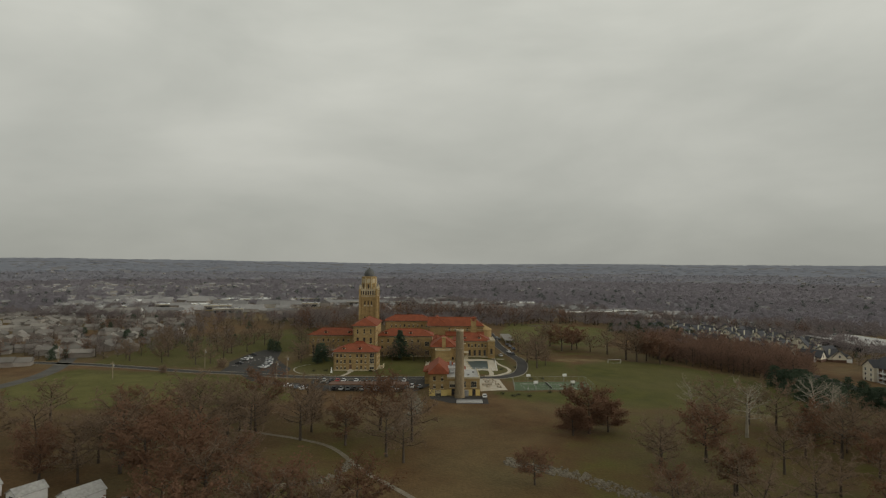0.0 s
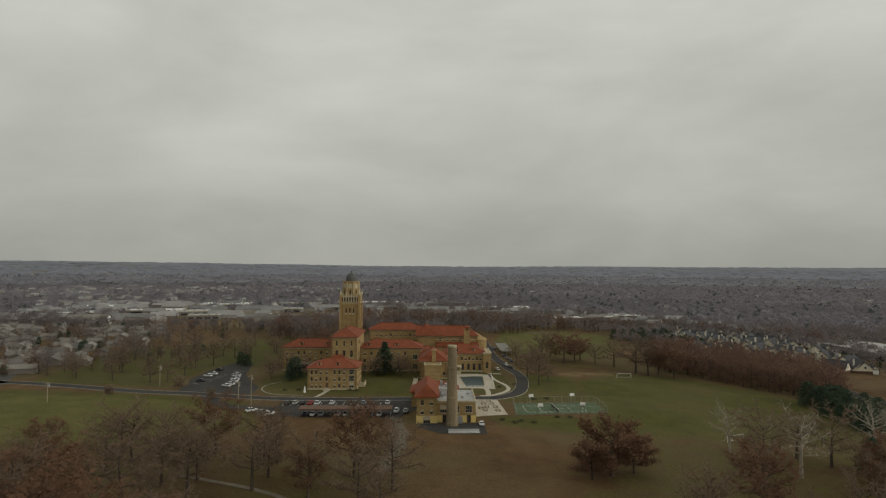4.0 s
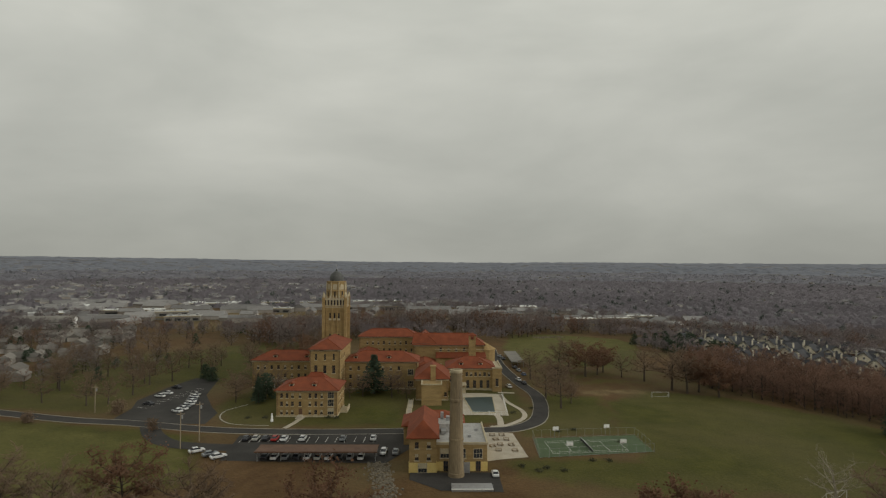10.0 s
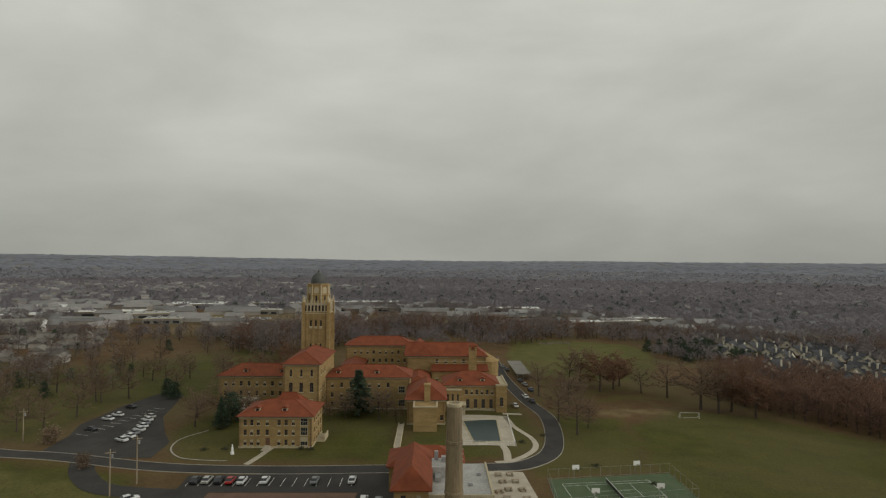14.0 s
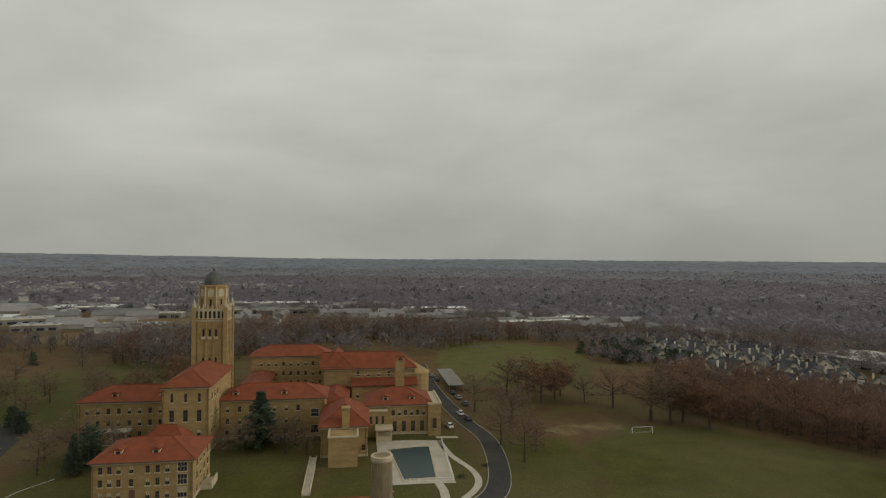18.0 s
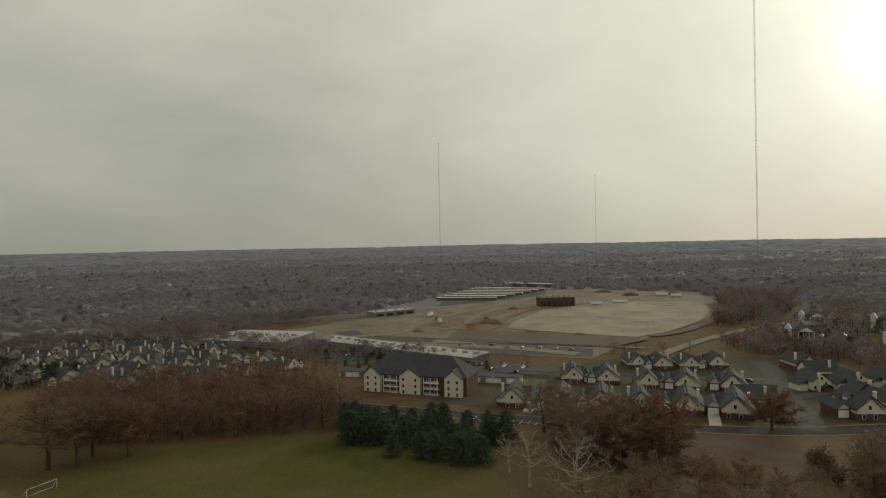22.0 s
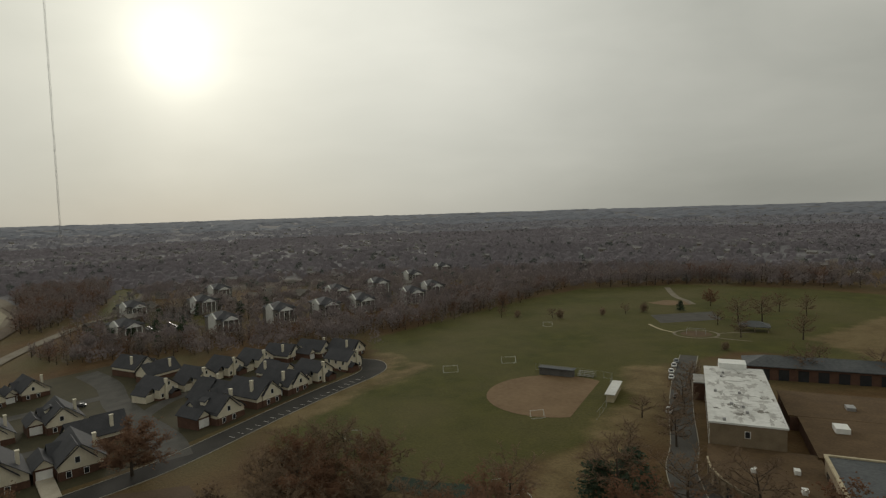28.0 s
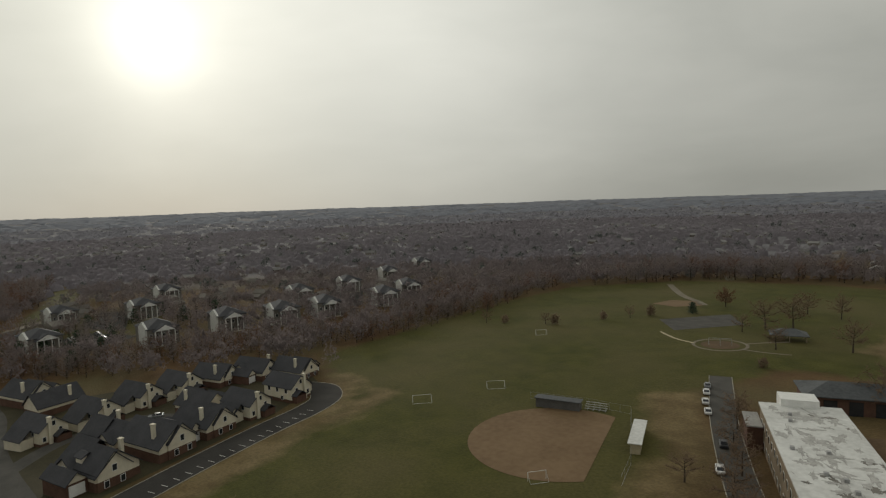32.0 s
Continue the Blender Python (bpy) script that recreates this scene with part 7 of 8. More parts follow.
LOT = "parked in the campus lot"
for x, y, a, c in ((-109, 314, 70, 0), (-108.3, 319, 70, 0), (-109.5, 330, 70, 1), (-107.5, 301.5, 70, 1), (-92, 291, 62, 0), (-91.5, 294.5, 62, 0), (-92, 298, 62, 2), (-92, 301.5, 62, 0), (-93, 305.5, 62, 0), (-94, 309, 62, 2), (-95, 313, 62, 0),
                   (-96, 317, 62, 5)):
    car(x, y, a + 90, c, where=LOT)
for i, (x, c) in enumerate(((-56.5, 1), (-53.6, 5), (-50.6, 1), (-47.7, 3), (-44.8, 0), (-39.2, 0), (-26.8, 2), (-17.5, 0))):
    car(x, 258.6 + CAR_RNG.uniform(-0.3, 0.3), 90, c, where=LOT)
for x, c in ((-46, 1), (-43.2, 0), (-40.2, 2), (-37.2, 1), (-34.2, 0), (-31.2, 5), (-28.2, 0), (-25.2, 1), (-22.2, 2), (-19.2, 0)):
    car(x, 241.8, 90, c, where="parked under the carport")
car(-13.2, 246, 88, 0, where="van-like white car in the yard", big=1.2)
car(-9.8, 246, 90, 2, where="parked in the yard")
for x, y, c in ((-67, 247, 0), (-62, 244, 2), (-59, 242, 0)):
    car(x, y, 40, c, where="parked beside the lot")
car(17, 229, 90, 0, where="small van by the boiler house", big=0.9)
for x, y, c in ((36.5, 430, 1), (39, 418, 2), (40, 410, 1), (43, 384, 1), (44, 376, 2), (40.5, 352, 0), (42, 345, 1), (34, 336, 0), (45, 366, 4)):
    car(x, y, 100, c, where="parked along the drive", lift=0.1)
for x, y, c in ((177.5, -11, 0), (174, -3, 0), (170, 4, 0), (153, 35, 0), (158, 22, 1), (180, -17, 2)):
    car(x, y, -62, c, where="parked along the school drive", lift=0.06)
car(115, 83, 200, 0, where="parked in the school lot")
car(112.4, 84, 200, 1, where="parked in the school lot")
for x, y, c in ((212, 229, 1), (318, 160, 1), (322, 196, 1), (292, 108, 2)):
    car(x, y, 70, c, where="parked by the townhouses", lift=0.08)
for k in range(16):
    car(430 + (k % 8) * 3.1, 96 + (k // 8) * 12, 20, None, where="in the apartment lot")
for k in range(8):
    car(412 + (k % 4) * 6.2, -22 - (k % 4) * 5.0 - (k // 4) * 11, -35, None, where="in the apartment lot")
car(-70.5, 124, 20, 2, where="parked by the garage")


# ---- lot markings, carports ----
def marks(name, label, lines, w=0.14, lift=0.1, material=PAINT):
    m = Mesh()
    for (x0, y0), (x1, y1) in lines:
        d = Vector((x1 - x0, y1 - y0, 0)).normalized()
        n = Vector((-d.y, d.x, 0)) * w / 2
        p = [(x0 - n.x, y0 - n.y), (x1 - n.x, y1 - n.y), (x1 + n.x, y1 + n.y), (x0 + n.x, y0 + n.y)]
        m.add([(a, b, gz(a, b) + lift) for a, b in p], [(0, 1, 2, 3)])
    return tagged(new(name, m.data(name, material)), label, "marking", kind="structure")


marks("lot_marking", "white parking stall lines", [((-58 + i * 2.9, 256), (-58 + i * 2.9, 261.4)) for i in range(15)])
marks("lot_marking", "white parking stall lines", [((-110 + i * 0.9, 298 + i * 3.2), (-105.5 + i * 0.9, 296.6 + i * 3.2)) for i in range(11)])
marks("road_marking", "white angled stall lines beside the townhouse road", [((239.0 - 4.2 + i * 1.05, 131 - i * 3.0), (239.0 - 1.8 + i * 1.05, 131.8 - i * 3.0)) for i in range(20)], 0.16)
marks("road_marking", "white stall lines beside the townhouse road", [((208.2 + i * 0.2, 258 - i * 2.9), (213.2 + i * 0.2, 258.2 - i * 2.9)) for i in range(9)], 0.18)
marks("lot_marking", "white school lot stall lines", [((118 - i * 2.2, 77 + i * 1.2), (113 - i * 2.2, 73 + i * 1.2)) for i in range(8)])
COURT_LINES = [((34, 249), (33.4, 260.4)), ((58, 254.8), (57.4, 266)), ((34, 249), (58, 254.8)), ((33.4, 260.4), (57.4, 266)), ((34, 250.4), (58, 256.2)), ((33.6, 259), (57.5, 264.6)), ((40, 252), (39.4, 260.4)), ((52, 254.8), (51.4, 263.2)), ((40, 256.2), (51.6, 259))]
marks("court_marking", "white tennis court lines", [((a + 2, b - 1), (c + 2, d - 1)) for (a, b), (c, d) in COURT_LINES], 0.12, 0.12)


def carport(x0, y0, x1, y1, h, roof, label):
    z = gz((x0 + x1) / 2, (y0 + y1) / 2)
    t = thing("carport", label, "carport")
    part("canopy", Mesh().box(x0, y0, z + h, x1, y1, z + h + 0.18), roof, t)
    for y in (y0 - 0.08, y1):
        part("fascia", Mesh().box(x0 - 0.08, y, z + h - 0.15, x1 + 0.08, y + 0.08, z + h + 0.24), roof, t)
    n = max(2, int((x1 - x0) / 6))
    for i in range(n + 1):
        for y in (y0 + 1, y1 - 1):
            x = x0 + 0.5 + (x1 - x0 - 1) * i / n
            part("post", Mesh().box(x - 0.09, y - 0.09, gz(x, y) - 0.2, x + 0.09, y + 0.09, z + h), STEEL, t)


carport(-48, 238.6, -14.5, 244.6, 2.8, RUST, "long flat carport with rust-brown roof over parked cars")
carport(42, 388, 49, 424, 2.8, DULLWALL, "open carport with pale flat roof beside the drive")
carport(301, 250, 307, 282, 2.8, SHINGLE, "long low carport with dark roof behind the lawn court")


# ---- pool, terrace, courts ----
def pool():
    t = thing("swimming_pool", "outdoor pool under a taut dark teal winter cover", "swimming pool", pose(1.0, -2.0, 0))
    drape("cover", [(11.9, 316), (23.8, 318), (22.6, 293.4), (14.2, 292.2)], POOL, "", "", 0.16, t)
    c = [(11.9, 316), (23.8, 318), (22.6, 293.4), (14.2, 292.2)]
    e = Mesh()
    for (ax, ay), (bx, by) in zip(c, c[1:] + c[:1]):
        e.tube((ax, ay, gz(ax, ay) + 0.1), (bx, by, gz(bx, by) + 0.1), 0.22, 0.22, 6)
    part("coping", e, STONE, t)
    f = thing("fence", "white pool fence of slim metal posts", "fence")
    pts = [(10, 288), (27.6, 288.4), (29.2, 321)]
    for (ax, ay), (bx, by) in zip(pts[:-1], pts[1:]):
        n = int(math.hypot(bx - ax, by - ay) / 2)
        for i in range(n + 1):
            x, y = ax + (bx - ax) * i / n, ay + (by - ay) * i / n
            part("post", Mesh().box(x - 0.04, y - 0.04, gz(x, y), x + 0.04, y + 0.04, gz(x, y) + 1.5), WHITE, f)
        for h in (0.3, 0.8, 1.4):
            part("rail", Mesh().tube((ax, ay, gz(ax, ay) + h), (bx, by, gz(bx, by) + h), 0.03, 0.03, 4), WHITE, f)


pool()
TABLE = None


def picnic_table(x, y, turn):
    global TABLE
    if TABLE is None:
        TABLE = {"tabletop": Mesh().box(-0.9, -0.4, 0.7, 0.9, 0.4, 0.78).data("tabletop", WOODPOLE), "bench": Mesh().box(-0.9, -0.14, 0.42, 0.9, 0.14, 0.47).data("bench", WOODPOLE),
                 "leg": Mesh().box(-0.06, -0.7, 0, 0.06, 0.7, 0.4).box(-0.06, -0.06, 0.4, 0.06, 0.06, 0.7).data("leg", WOODPOLE)}
    t = thing("picnic_table", "weathered wooden picnic table on the terrace", "table", pose(x, y, gz(x, y) + 0.09, 0, 0, turn), "picnic tables")
    part("tabletop", TABLE["tabletop"], None, t)
    for s in (-0.75, 0.75):
        part("bench", TABLE["bench"], None, t, m=pose(0, s, 0))
        part("leg", TABLE["leg"], None, t, m=pose(s, 0, 0))


for i, (x, y) in enumerate(((19.5, 263), (22.6, 263.6), (20.2, 258.5), (23.5, 259), (21, 253.5), (24.4, 253.8), (20, 248.4), (24.8, 248.6), (18.6, 252))):
    picnic_table(x, y, 12 * (i % 3))


def hoop(x, y, turn):
    t = thing("basketball_hoop", "basketball hoop with white backboard on a steel post", "basketball hoop", pose(x, y, gz(x, y) + 0.05, 0, 0, turn), "basketball hoops")
    part("post", Mesh().tube((0, 0, 0), (0, 0, 2.6), 0.08, 0.08, 8).tube((0, 0, 2.6), (0, -0.9, 3.2), 0.07, 0.07, 8), STEEL, t)
    part("backboard", Mesh().box(-0.95, -1.0, 2.75, 0.95, -0.92, 3.95), WHITE, t)
    part("rim", Mesh().turned([(0.23, 3.02), (0.27, 3.04), (0.27, 3.07), (0.23, 3.08)], 14, 0, -1.28), RUST, t)


for x, y, a in ((40.6, 248.4, 0), (57.8, 253.4, 0), (39.4, 263.4, 10), (57.2, 269, 10)):
    hoop(x, y, a)
net = thing("tennis_net", "dark tennis net with white band", "net")
part("mesh", Mesh().box(-0.02, -6, 0.05, 0.02, 6, 0.88), BLACK, net)
part("band", Mesh().box(-0.04, -6, 0.88, 0.04, 6, 0.98), WHITE, net)
for s in (-6, 6):
    part("post", Mesh().tube((0, s, 0), (0, s, 1.07), 0.05, 0.05, 8), STEEL, net)
net.matrix_basis = pose(47.8, 256.5, gz(47.8, 256.5) + 0.1, 0, 0, 3)


def chain_fence(pts, h, label):
    f = thing("chain_link_fence", label, "fence")
    for (ax, ay), (bx, by) in zip(pts[:-1], pts[1:]):
        n = max(1, int(math.hypot(bx - ax, by - ay) / 3))
        for i in range(n):
            x, y = ax + (bx - ax) * i / n, ay + (by - ay) * i / n
            part("post", Mesh().tube((x, y, gz(x, y) - 0.2), (x, y, gz(x, y) + h), 0.035, 0.035, 5), STEEL, f)
        for k in (0.08, 1.0):
            part("rail", Mesh().tube((ax, ay, gz(ax, ay) + h * k), (bx, by, gz(bx, by) + h * k), 0.025, 0.025, 4), STEEL, f)


chain_fence([(31, 243.6), (67.8, 254.2), (67.6, 271.4), (32.3, 262.3), (31, 243.6)], 2.6, "slim steel fence round the hard court")
chain_fence([(212, 26), (196, 20), (184, 18), (168, 44), (164, 54)], 2.2, "backstop fence round the softball infield")


# ---- goals, dugouts, play area ----
GOAL = None


def goal(x, y, turn, w=5.8, label="white soccer goal frame on the grass"):
    global GOAL
    if GOAL is None:
        GOAL = {"crossbar": Mesh().tube((-3.5, 0, 2.3), (3.5, 0, 2.3), 0.07, 0.07, 6).data("crossbar", GOALPAINT), "post": Mesh().tube((0, 0, 0), (0, 0, 2.35), 0.09, 0.09, 6).data("post", GOALPAINT),
                "back_stay": Mesh().tube((0, 0, 2.3), (0, 1.6, 0.1), 0.06, 0.06, 5).data("back_stay", GOALPAINT), "ground_bar": Mesh().tube((-3.5, 1.6, 0.08), (3.5, 1.6, 0.08), 0.06, 0.06, 5).data("ground_bar", GOALPAINT)}
    t = thing("soccer_goal", label, "soccer goal", pose(x, y, gz(x, y), 0, 0, turn) @ Matrix.Diagonal((w / 7, 1, 0.6 + 0.4 * w / 7, 1)), "soccer goals")
    part("crossbar", GOAL["crossbar"], None, t)
    part("ground_bar", GOAL["ground_bar"], None, t)
    for s in (-3.5, 3.5):
        part("post", GOAL["post"], None, t, m=pose(s, 0, 0))
        part("back_stay", GOAL["back_stay"], None, t, m=pose(s, 0, 0))


for x, y, a, w in ((99.4, 331, 0, 7.3), (101, 222, 20, 7.3), (235, 48.5, 56, 7), (227.5, 24.8, 52, 7), (178.2, 63, 60, 5), (266, -43, 52, 6), (206.5, 107.5, 42, 6), (276, -254, 50, 6), (155.3, 100.5, 60, 4.5)):
    goal(x, y, a, w * (1 if y > 200 else 0.8))
goal(147, 101, -20, 5, "small white goal frame lying by the field edge")
goal(149, 103.5, 15, 5, "small white goal frame lying by the field edge")


def dugout(a, b, depth, roof, wall, label, h=2.4):
    d = Vector((b[0] - a[0], b[1] - a[1], 0))
    t = thing("dugout", label, "dugout", pose(a[0], a[1], gz(*a), 0, 0, math.degrees(math.atan2(d.y, d.x))))
    L = d.length
    part("back_wall", Mesh().box(0, depth - 0.2, -0.5, L, depth, h), wall, t)
    part("side_wall", Mesh().box(0, 0, -0.5, 0.2, depth - 0.2, h), wall, t)
    part("side_wall", Mesh().box(L - 0.2, 0, -0.5, L, depth - 0.2, h), wall, t)
    part("roof", Mesh().box(-0.4, -0.5, h, L + 0.4, depth + 0.4, h + 0.2), roof, t)
    part("bench", Mesh().box(0.4, depth - 0.8, 0.4, L - 0.4, depth - 0.3, 0.5), WOODPOLE, t)
    for i in range(4):
        x = 0.3 + (L - 0.6) * i / 3
        part("post", Mesh().box(x - 0.06, 0, -0.3, x + 0.06, 0.12, h), STEEL, t)


dugout((196.2, 23), (207.6, 27.6), 2.6, DARKROOF, DARKWALL, "long dark-roofed dugout behind the infield")
dugout((177.4, 26.4), (171.0, 39.6), 2.2, WHITEROOF, STONE, "white-roofed dugout beside the infield")
bl = thing("bleachers", "low weathered aluminium bleachers by the dugout", "bleachers", pose(189.5, 20.8, gz(190, 21), 0, 0, 22))
for k in range(4):
    part("plank", Mesh().box(0, -k * 0.7, 0.4 + k * 0.4, 6, -k * 0.7 + 0.35, 0.46 + k * 0.4), STEEL, bl)
    part("support", Mesh().box(0.5 + k * 1.6, -2.2, 0, 0.6 + k * 1.6, 0.2, 0.1).tube((0.55 + k * 1.6, 0.2, 0.05), (0.55 + k * 1.6, -2.0, 1.6), 0.05, 0.05, 4), STEEL, bl)
ring_pts = [(200 + 9.5 * math.cos(radians(a)), -70 + 9.5 * math.sin(radians(a))) for a in range(0, 361, 24)]
strip("footpath", ring_pts, 1.2, GRAVEL, "pale ring path round the play area", "footpath", 0.08)
strip("footpath", [(229, -78), (218, -70), (209, -67)], 1.2, STONE, "pale path to the play area", "footpath", 0.085)
strip("footpath", [(191, -68), (184, -68), (175, -70)], 1.2, GRAVEL, "pale path to the play area", "footpath", 0.085)
strip("footpath", [(193, -77), (188, -84), (182, -90)], 1.2, GRAVEL, "pale path to the shelter", "footpath", 0.085)
drape("play_surface", [(200 + 7 * math.cos(radians(a)), -70 + 7 * math.sin(radians(a))) for a in range(0, 360, 30)], BROWNROOF, "brown bark chips of the play area", "play area", 0.07)
drape("hard_court", [(243, -102), (223, -132), (208, -112), (226, -84)], ASPHALT_OLD, "worn grey asphalt court", "sports court", 0.07)
drape("sports_field", [(268, -140), (254, -137), (244, -148), (252, -160), (266, -156)], DIRT, "tan dirt infield of the far ball field", "infield", 0.07)
strip("footpath", [(244, -150), (254, -161), (270, -176), (298, -214)], 4, GRAVEL, "pale worn dirt track by the far field", "track", 0.07)
sw = thing("swing_frame", "steel swing frame in the play area", "swing", pose(200, -70, gz(200, -70), 0, 0, 30))
part("top_bar", Mesh().tube((-4, 0, 2.6), (4, 0, 2.6), 0.07, 0.07, 6), STEEL, sw)
for s in (-4, 0, 4):
    for q in (-1.1, 1.1):
        part("leg", Mesh().tube((s, q, 0), (s, 0, 2.6), 0.06, 0.06, 6), STEEL, sw)
sh = thing("picnic_shelter", "open picnic shelter with dark hipped roof", "shelter", pose(184, -93, gz(184, -93), 0, 0, 25))
part("roof", Mesh().hip(-6, -4, 6, 4, 2.7, 2.0, 0.6), DARKROOF, sh)
for x in (-5.6, 0, 5.6):
    for y in (-3.6, 3.6):
        part("post", Mesh().box(x - 0.12, y - 0.12, -0.3, x + 0.12, y + 0.12, 2.7), WOODPOLE, sh)


# ---- poles, shrubs, rocks, west side ----
def utility_pole(x, y, h=11, arm=True):
    t = thing("utility_pole", "weathered wooden utility pole with crossarm", "utility pole", pose(x, y, gz(x, y), 0, 0, 20), "utility poles")
    part("pole", Mesh().tube((0, 0, -0.6), (0, 0, h), 0.17, 0.12, 8), WOODPOLE, t)
    if arm:
        part("crossarm", Mesh().box(-1.1, -0.07, h - 0.9, 1.1, 0.07, h - 0.75), WOODPOLE, t)
        part("transformer", Mesh().turned([(0.22, h - 2.2), (0.26, h - 2.1), (0.26, h - 1.3), (0.1, h - 1.2)], 10, 0.4, 0), STEEL, t)


for x, y, h in ((-121, 290, 10), (-73, 250, 11), (-70.5, 257.5, 12), (-205, 304, 10), (-64, 128, 9), (-152, 262, 8)):
    utility_pole(x, y, h)
for x, y in ((25, 236), (29, 233), (31.5, 235.5), (36, 234), (46, 243.5), (51, 244), (42, 271), (48, 273.5), (30, 292), (38, 300), (60, 262), (-64, 283), (-58, 283.4), (-36, 283.6), (-33, 283.4)):
    m = Mesh()
    rng = random.Random(int(x * 7 + y))
    for k in range(70):
        c = Vector((rng.gauss(0, 0.5), rng.gauss(0, 0.5), abs(rng.gauss(0.35, 0.22))))
        u = Vector((rng.gauss(0, 1), rng.gauss(0, 1), rng.gauss(0, 1))).normalized() * 0.2
        w = u.orthogonal().normalized() * 0.17
        m.add([c - u, c + w, c + u, c - w], [(0, 1, 2, 3)])
    tagged(part("bush", m, HEDGE, None, m=pose(x, y, gz(x, y))), "small dark clipped bush", "bush", "campus bushes")


def rocks(name, line, width, n, seed, label):
    rng = random.Random(seed)
    m = Mesh()
    fine, left, right = ribbon_poly(line, width)
    for k in range(n):
        i = rng.randrange(len(fine))
        p = left[i].lerp(right[i], rng.random()) + Vector((rng.gauss(0, 0.8), rng.gauss(0, 0.8), 0))
        s = rng.uniform(0.18, 0.55)
        z = gz(p.x, p.y)
        ang = [rng.uniform(0.7, 1.2) for _ in range(6)]
        v = [(p.x + s * ang[j] * math.cos(j * 1.047), p.y + s * ang[j] * math.sin(j * 1.047), z - 0.05) for j in range(6)]
        v += [(p.x + 0.6 * s * ang[j] * math.cos(j * 1.047 + 0.2), p.y + 0.6 * s * ang[j] * math.sin(j * 1.047 + 0.2), z + s * 0.7) for j in range(6)]
        m.add(v, [tuple(range(6, 12))] + [(j, (j + 1) % 6, 6 + (j + 1) % 6, 6 + j) for j in range(6)])
    tagged(new(name, m.data(name, ROCKS)), label, "rocks", kind="stuff")


rocks("riprap", [(-14, 237), (-12, 226), (-10, 212), (-11.5, 198), (-14.5, 184)], 4.5, 900, 3, "pale riprap stones down the slope")
rocks("stream_stones", [(18, 153), (26, 148.5), (33, 146), (41, 138), (50, 130)], 5.0, 700, 4, "pale stones of a dry stream bed")
rocks("stream_stones", [(-52, 134), (-41, 135), (-32, 137), (-27, 143), (-25, 151)], 1.6, 260, 5, "pale stones of a narrow rill")
rocks("rubble", [(78, 518), (88, 525), (100, 531)], 7, 260, 6, "pale rubble heap beyond the meadow")
rocks("site_rubble", [(560, 240), (600, 215), (660, 215)], 45, 500, 8, "pale rubble rows on the graded pad")

st = tagged(part("garden_statue", Mesh().turned([(0.5, 0), (0.5, 0.7), (0.32, 0.75), (0.34, 1.4), (0.26, 2.0), (0.16, 2.3), (0.19, 2.5), (0.12, 2.75), (0.02, 2.8)], 12), WHITE, None, m=pose(-54.6, 279.5, gz(-54, 279))), "plain white garden statue on a plinth", "statue")


def garden_shed(x, y, turn, l, w, h, wall, roof, label, name="garden_shed", cat="shed"):
    t = thing(name, label, cat, pose(x, y, gz(x, y), 0, 0, turn))
    part("wall", Mesh().box(0, 0, -0.4, l, w, h), wall, t)
    part("roof", gable_roof(0, 0, l, w, h, w * 0.3, 0.25, 0.1), roof, t)
    part("gable", gable_end(0.01, 0.05, w - 0.05, h, w * 0.28, 0.1), wall, t)
    part("gable", gable_end(l - 0.11, 0.05, w - 0.05, h, w * 0.28, 0.1), wall, t)
    part("door", Mesh().box(-0.05, w / 2 - 0.7, -0.1, 0.0, w / 2 + 0.7, h * 0.85), DARKROOF, t)


for x, y, a, l, w, h in ((-119, 127, 62, 6, 4, 2.6), (-105, 123, 62, 6.5, 4.2, 2.8), (-93, 121, 62, 6.5, 4.2, 2.8)):
    garden_shed(x, y, a, l, w, h, WHITE, FLATROOF, "white garden shed with grey gabled roof")
garden_shed(-110, 104, 62, 12, 9, 3, REDBRICK, FLATROOF, "low brick house with grey gabled roof", "house", "house")
garden_shed(-95, 100, 62, 14, 9, 3, REDBRICK, FLATROOF, "low brick house with grey gabled roof", "house", "house")
garden_shed(-80, 119, 62, 8, 5, 2.8, WHITE, FLATROOF, "white garage with pale gabled roof", "garage", "garage")
drape("driveway", [(-82, 112), (-70, 114), (-62, 124), (-68, 130), (-78, 122)], ASPHALT_OLD, "worn grey driveway", "driveway", 0.05)

# loading deck below the smokestack
ld = thing("loading_deck", "low grey steel loading deck with rail below the smokestack", "loading deck")
part("deck", Mesh().box(5.5, 218.4, 2.2, 15.5, 222.6, 3.5), STEEL, ld)
part("edge", Mesh().box(5.4, 218.2, 3.5, 15.6, 218.4, 3.75), WHITE, ld)
for k in range(6):
    part("post", Mesh().tube((5.6 + k * 1.96, 218.5, 3.5), (5.6 + k * 1.96, 218.5, 4.6), 0.05, 0.05, 5), STEEL, ld)
part("rail", Mesh().tube((5.5, 218.5, 4.6), (15.5, 218.5, 4.6), 0.05, 0.05, 5), STEEL, ld)


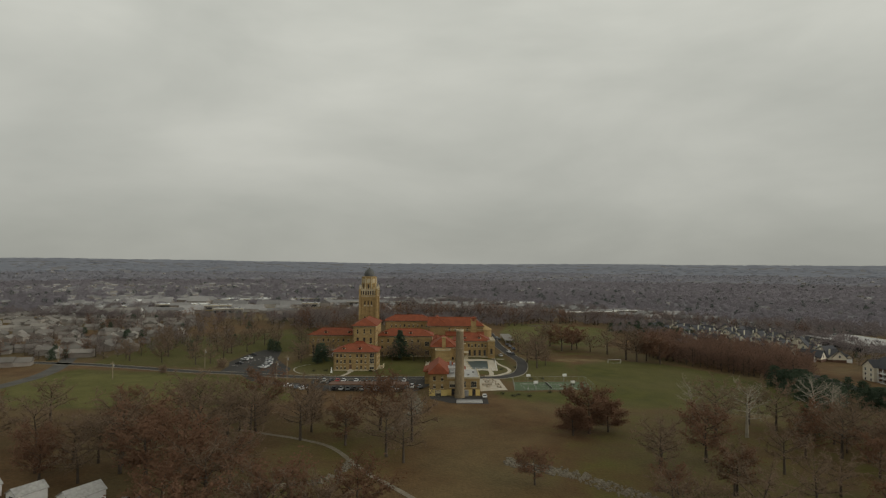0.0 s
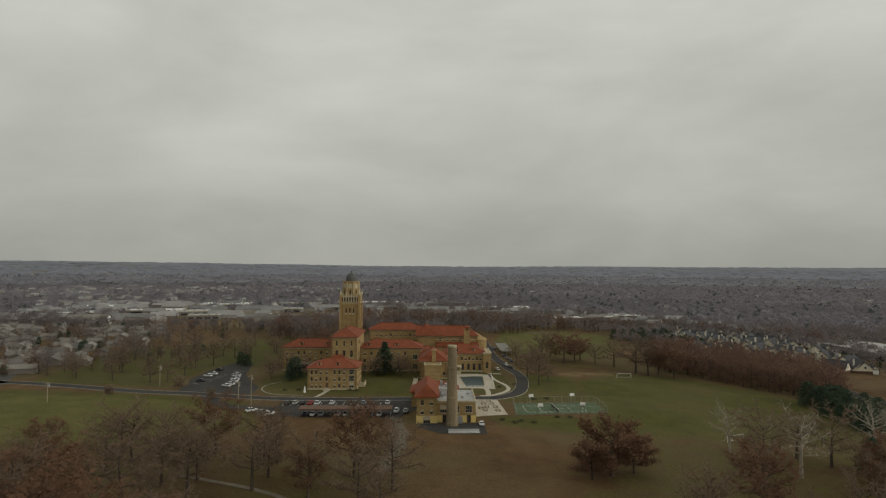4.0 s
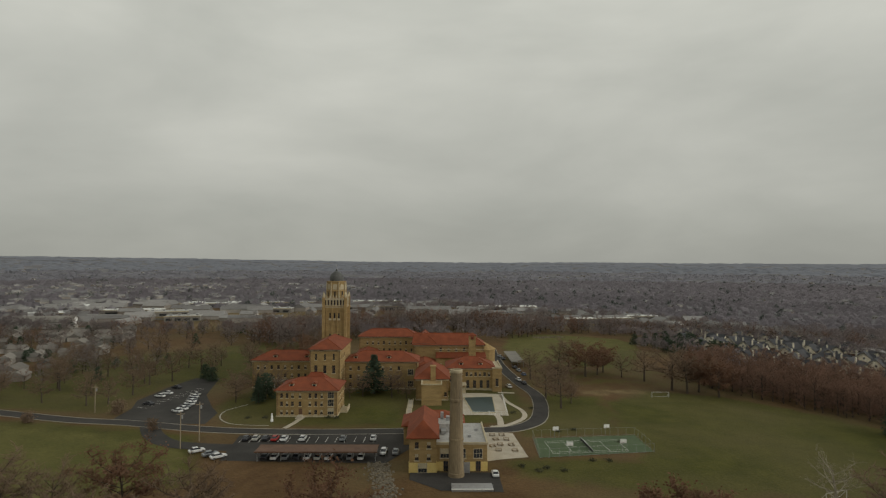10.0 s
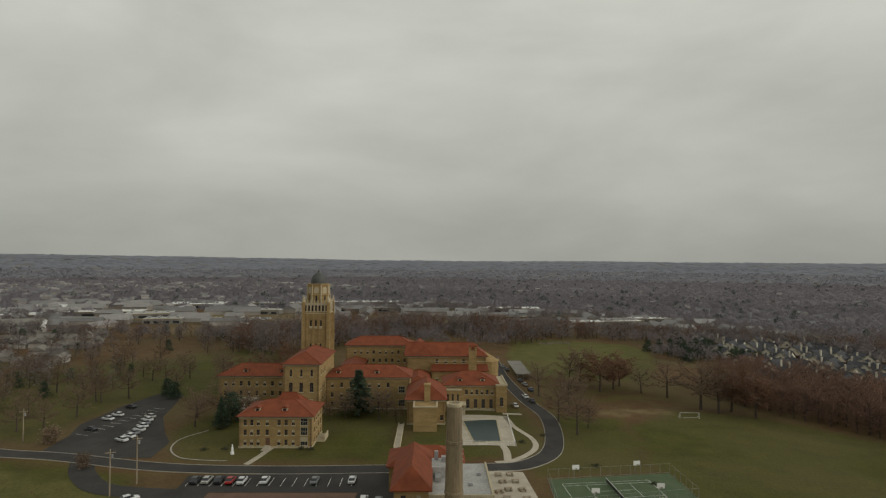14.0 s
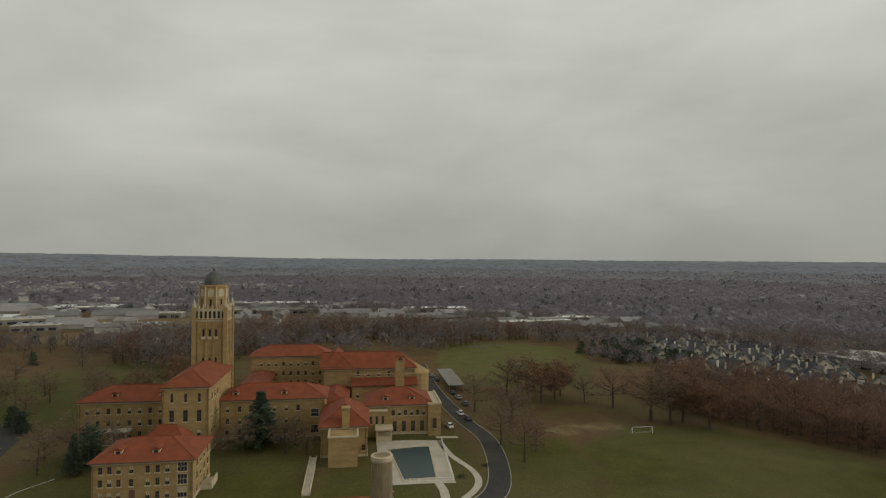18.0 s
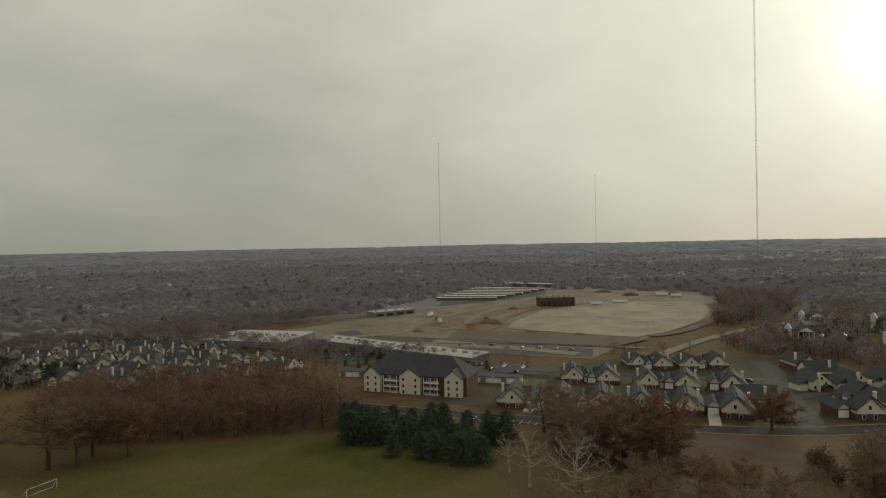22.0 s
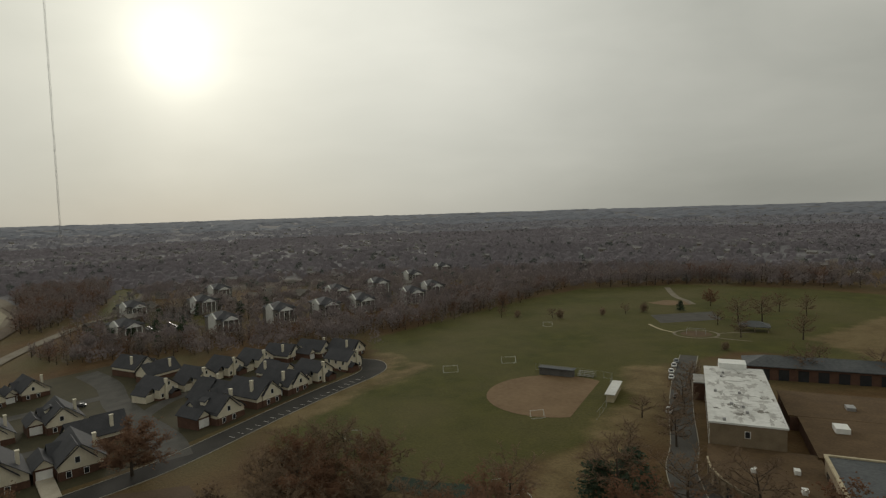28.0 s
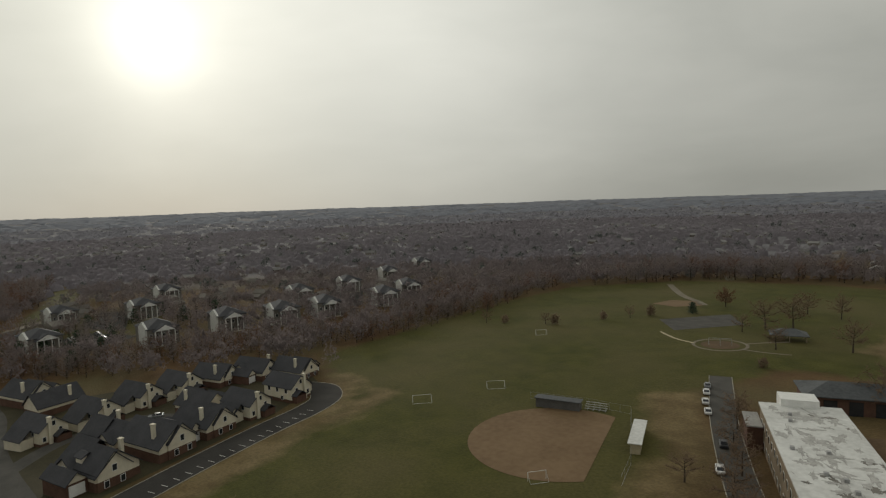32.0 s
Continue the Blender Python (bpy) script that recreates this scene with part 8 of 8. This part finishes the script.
# ---- building site ----
def earth_mound(x, y, l, w, h, turn, material, label):
    rng = random.Random(int(x * 7 + y))
    n, m = 14, Mesh()
    rings = []
    for f, zf in ((1.0, -0.3), (0.72, 0.45), (0.4, 0.85)):
        rings.append([(l * f * rng.uniform(0.8, 1.15) * math.cos(6.283 * i / n), w * f * rng.uniform(0.8, 1.15) * math.sin(6.283 * i / n), h * zf * rng.uniform(0.85, 1.15)) for i in range(n)])
    v = rings[0] + rings[1] + rings[2] + [(0, 0, h)]
    f = []
    for i in range(n):
        k = (i + 1) % n
        f += [(i, k, n + k, n + i), (n + i, n + k, 2 * n + k, 2 * n + i), (2 * n + i, 2 * n + k, 3 * n)]
    m.add(v, f)
    ob = new("earth_mound", m.data("earth_mound", material))
    ob.matrix_basis = pose(x, y, gz(x, y) + 0.3, 0, 0, turn)
    tagged(ob, label, "earth mound", "earth mounds")


for x, y, l, w, h, a in ((486, 346, 16, 7, 4.5, 70), (470, 358, 9, 5, 2.5, 60), (452, 352, 7, 5, 2.2, 10), (448, 300, 8, 3, 1.8, 88), (446, 262, 9, 3, 1.5, 92), (520, 362, 8, 4, 2.2, 20), (600, 360, 9, 5, 2.4, 50), (780, 260, 12, 7, 4, 90), (800, 210, 10, 6, 3.4, 60),
                         (820, 300, 14, 6, 3.4, 100), (430, 388, 7, 5, 2.4, 30), (860, 250, 12, 7, 3.6, 80)):
    earth_mound(x, y, l, w, h, a, REDEARTH if x < 500 else BERM, "mound of raw brown earth on the building site")


def site_trailer(x, y, turn, l=12.0):
    t = thing("site_trailer", "long white site trailer on the graded pad", "trailer", pose(x, y, gz(x, y) + 0.6, 0, 0, turn), "site trailers")
    part("body", Mesh().box(-l / 2, -1.4, 0.8, l / 2, 1.4, 3.6), WHITE, t)
    part("roof", Mesh().box(-l / 2 - 0.1, -1.5, 3.6, l / 2 + 0.1, 1.5, 3.75), FLATROOF, t)
    part("chassis", Mesh().box(-l / 2 + 0.4, -1.1, 0.45, l / 2 - 0.4, 1.1, 0.8), DARKWALL, t)
    for wx in (-l * 0.3, 0, l * 0.3):
        part("window", Mesh().box(wx - 0.5, -1.46, 1.9, wx + 0.5, -1.4, 2.9), GLASS, t)
    for wx in (-l * 0.25, l * 0.25):
        for wy in (-1.15, 1.15):
            part("wheel", Mesh().tube((wx, wy - 0.15, 0.45), (wx, wy + 0.15, 0.45), 0.45, 0.45, 10), DARKWALL, t)


for x, y, a, l in ((685, 262, 104, 16), (659, 284, 110, 12), (786, 223, 95, 14), (769, 206, 100, 12), (520, 420, 10, 12), (480, 392, 30, 10)):
    site_trailer(x, y, a, l)


def garage_block(x, y, turn, n):
    t = thing("garage_block", "long low garage row with dark flat roof", "garage", pose(x, y, gz(x, y), 0, 0, turn))
    part("wall", Mesh().box(0, 0, -2, n * 3.4, 6.5, 2.7), SIDING, t)
    part("roof", Mesh().box(-0.4, -0.5, 2.7, n * 3.4 + 0.4, 7.0, 3.0), SHINGLE, t)
    for i in range(n):
        part("garage_door", Mesh().box(i * 3.4 + 0.4, -0.06, 0, i * 3.4 + 3.0, 0, 2.2), WHITE if i % 3 else DULLWALL, t)
    for i in range(0, n + 1, 4):
        part("pier", Mesh().box(i * 3.4 - 0.25, -0.4, -1, i * 3.4 + 0.25, 0, 3.2), WHITE, t)


garage_block(272, 300, -80, 12)
garage_block(262, 352, -78, 10)


LOT_RNG = random.Random(12)
for i in range(18):
    car(309 + (i % 2) * 14 + LOT_RNG.uniform(-0.4, 0.4), 268 + (i // 2) * 14.5 + LOT_RNG.choice((0, 3.2)), 4 + (i % 2) * 180 + LOT_RNG.uniform(-3, 3), lift=0.12)
for i in range(8):
    car(386 + LOT_RNG.uniform(-8, 6), 256 + i * 11 + LOT_RNG.uniform(-2, 2), LOT_RNG.choice((2, 182, 92)), lift=0.34)
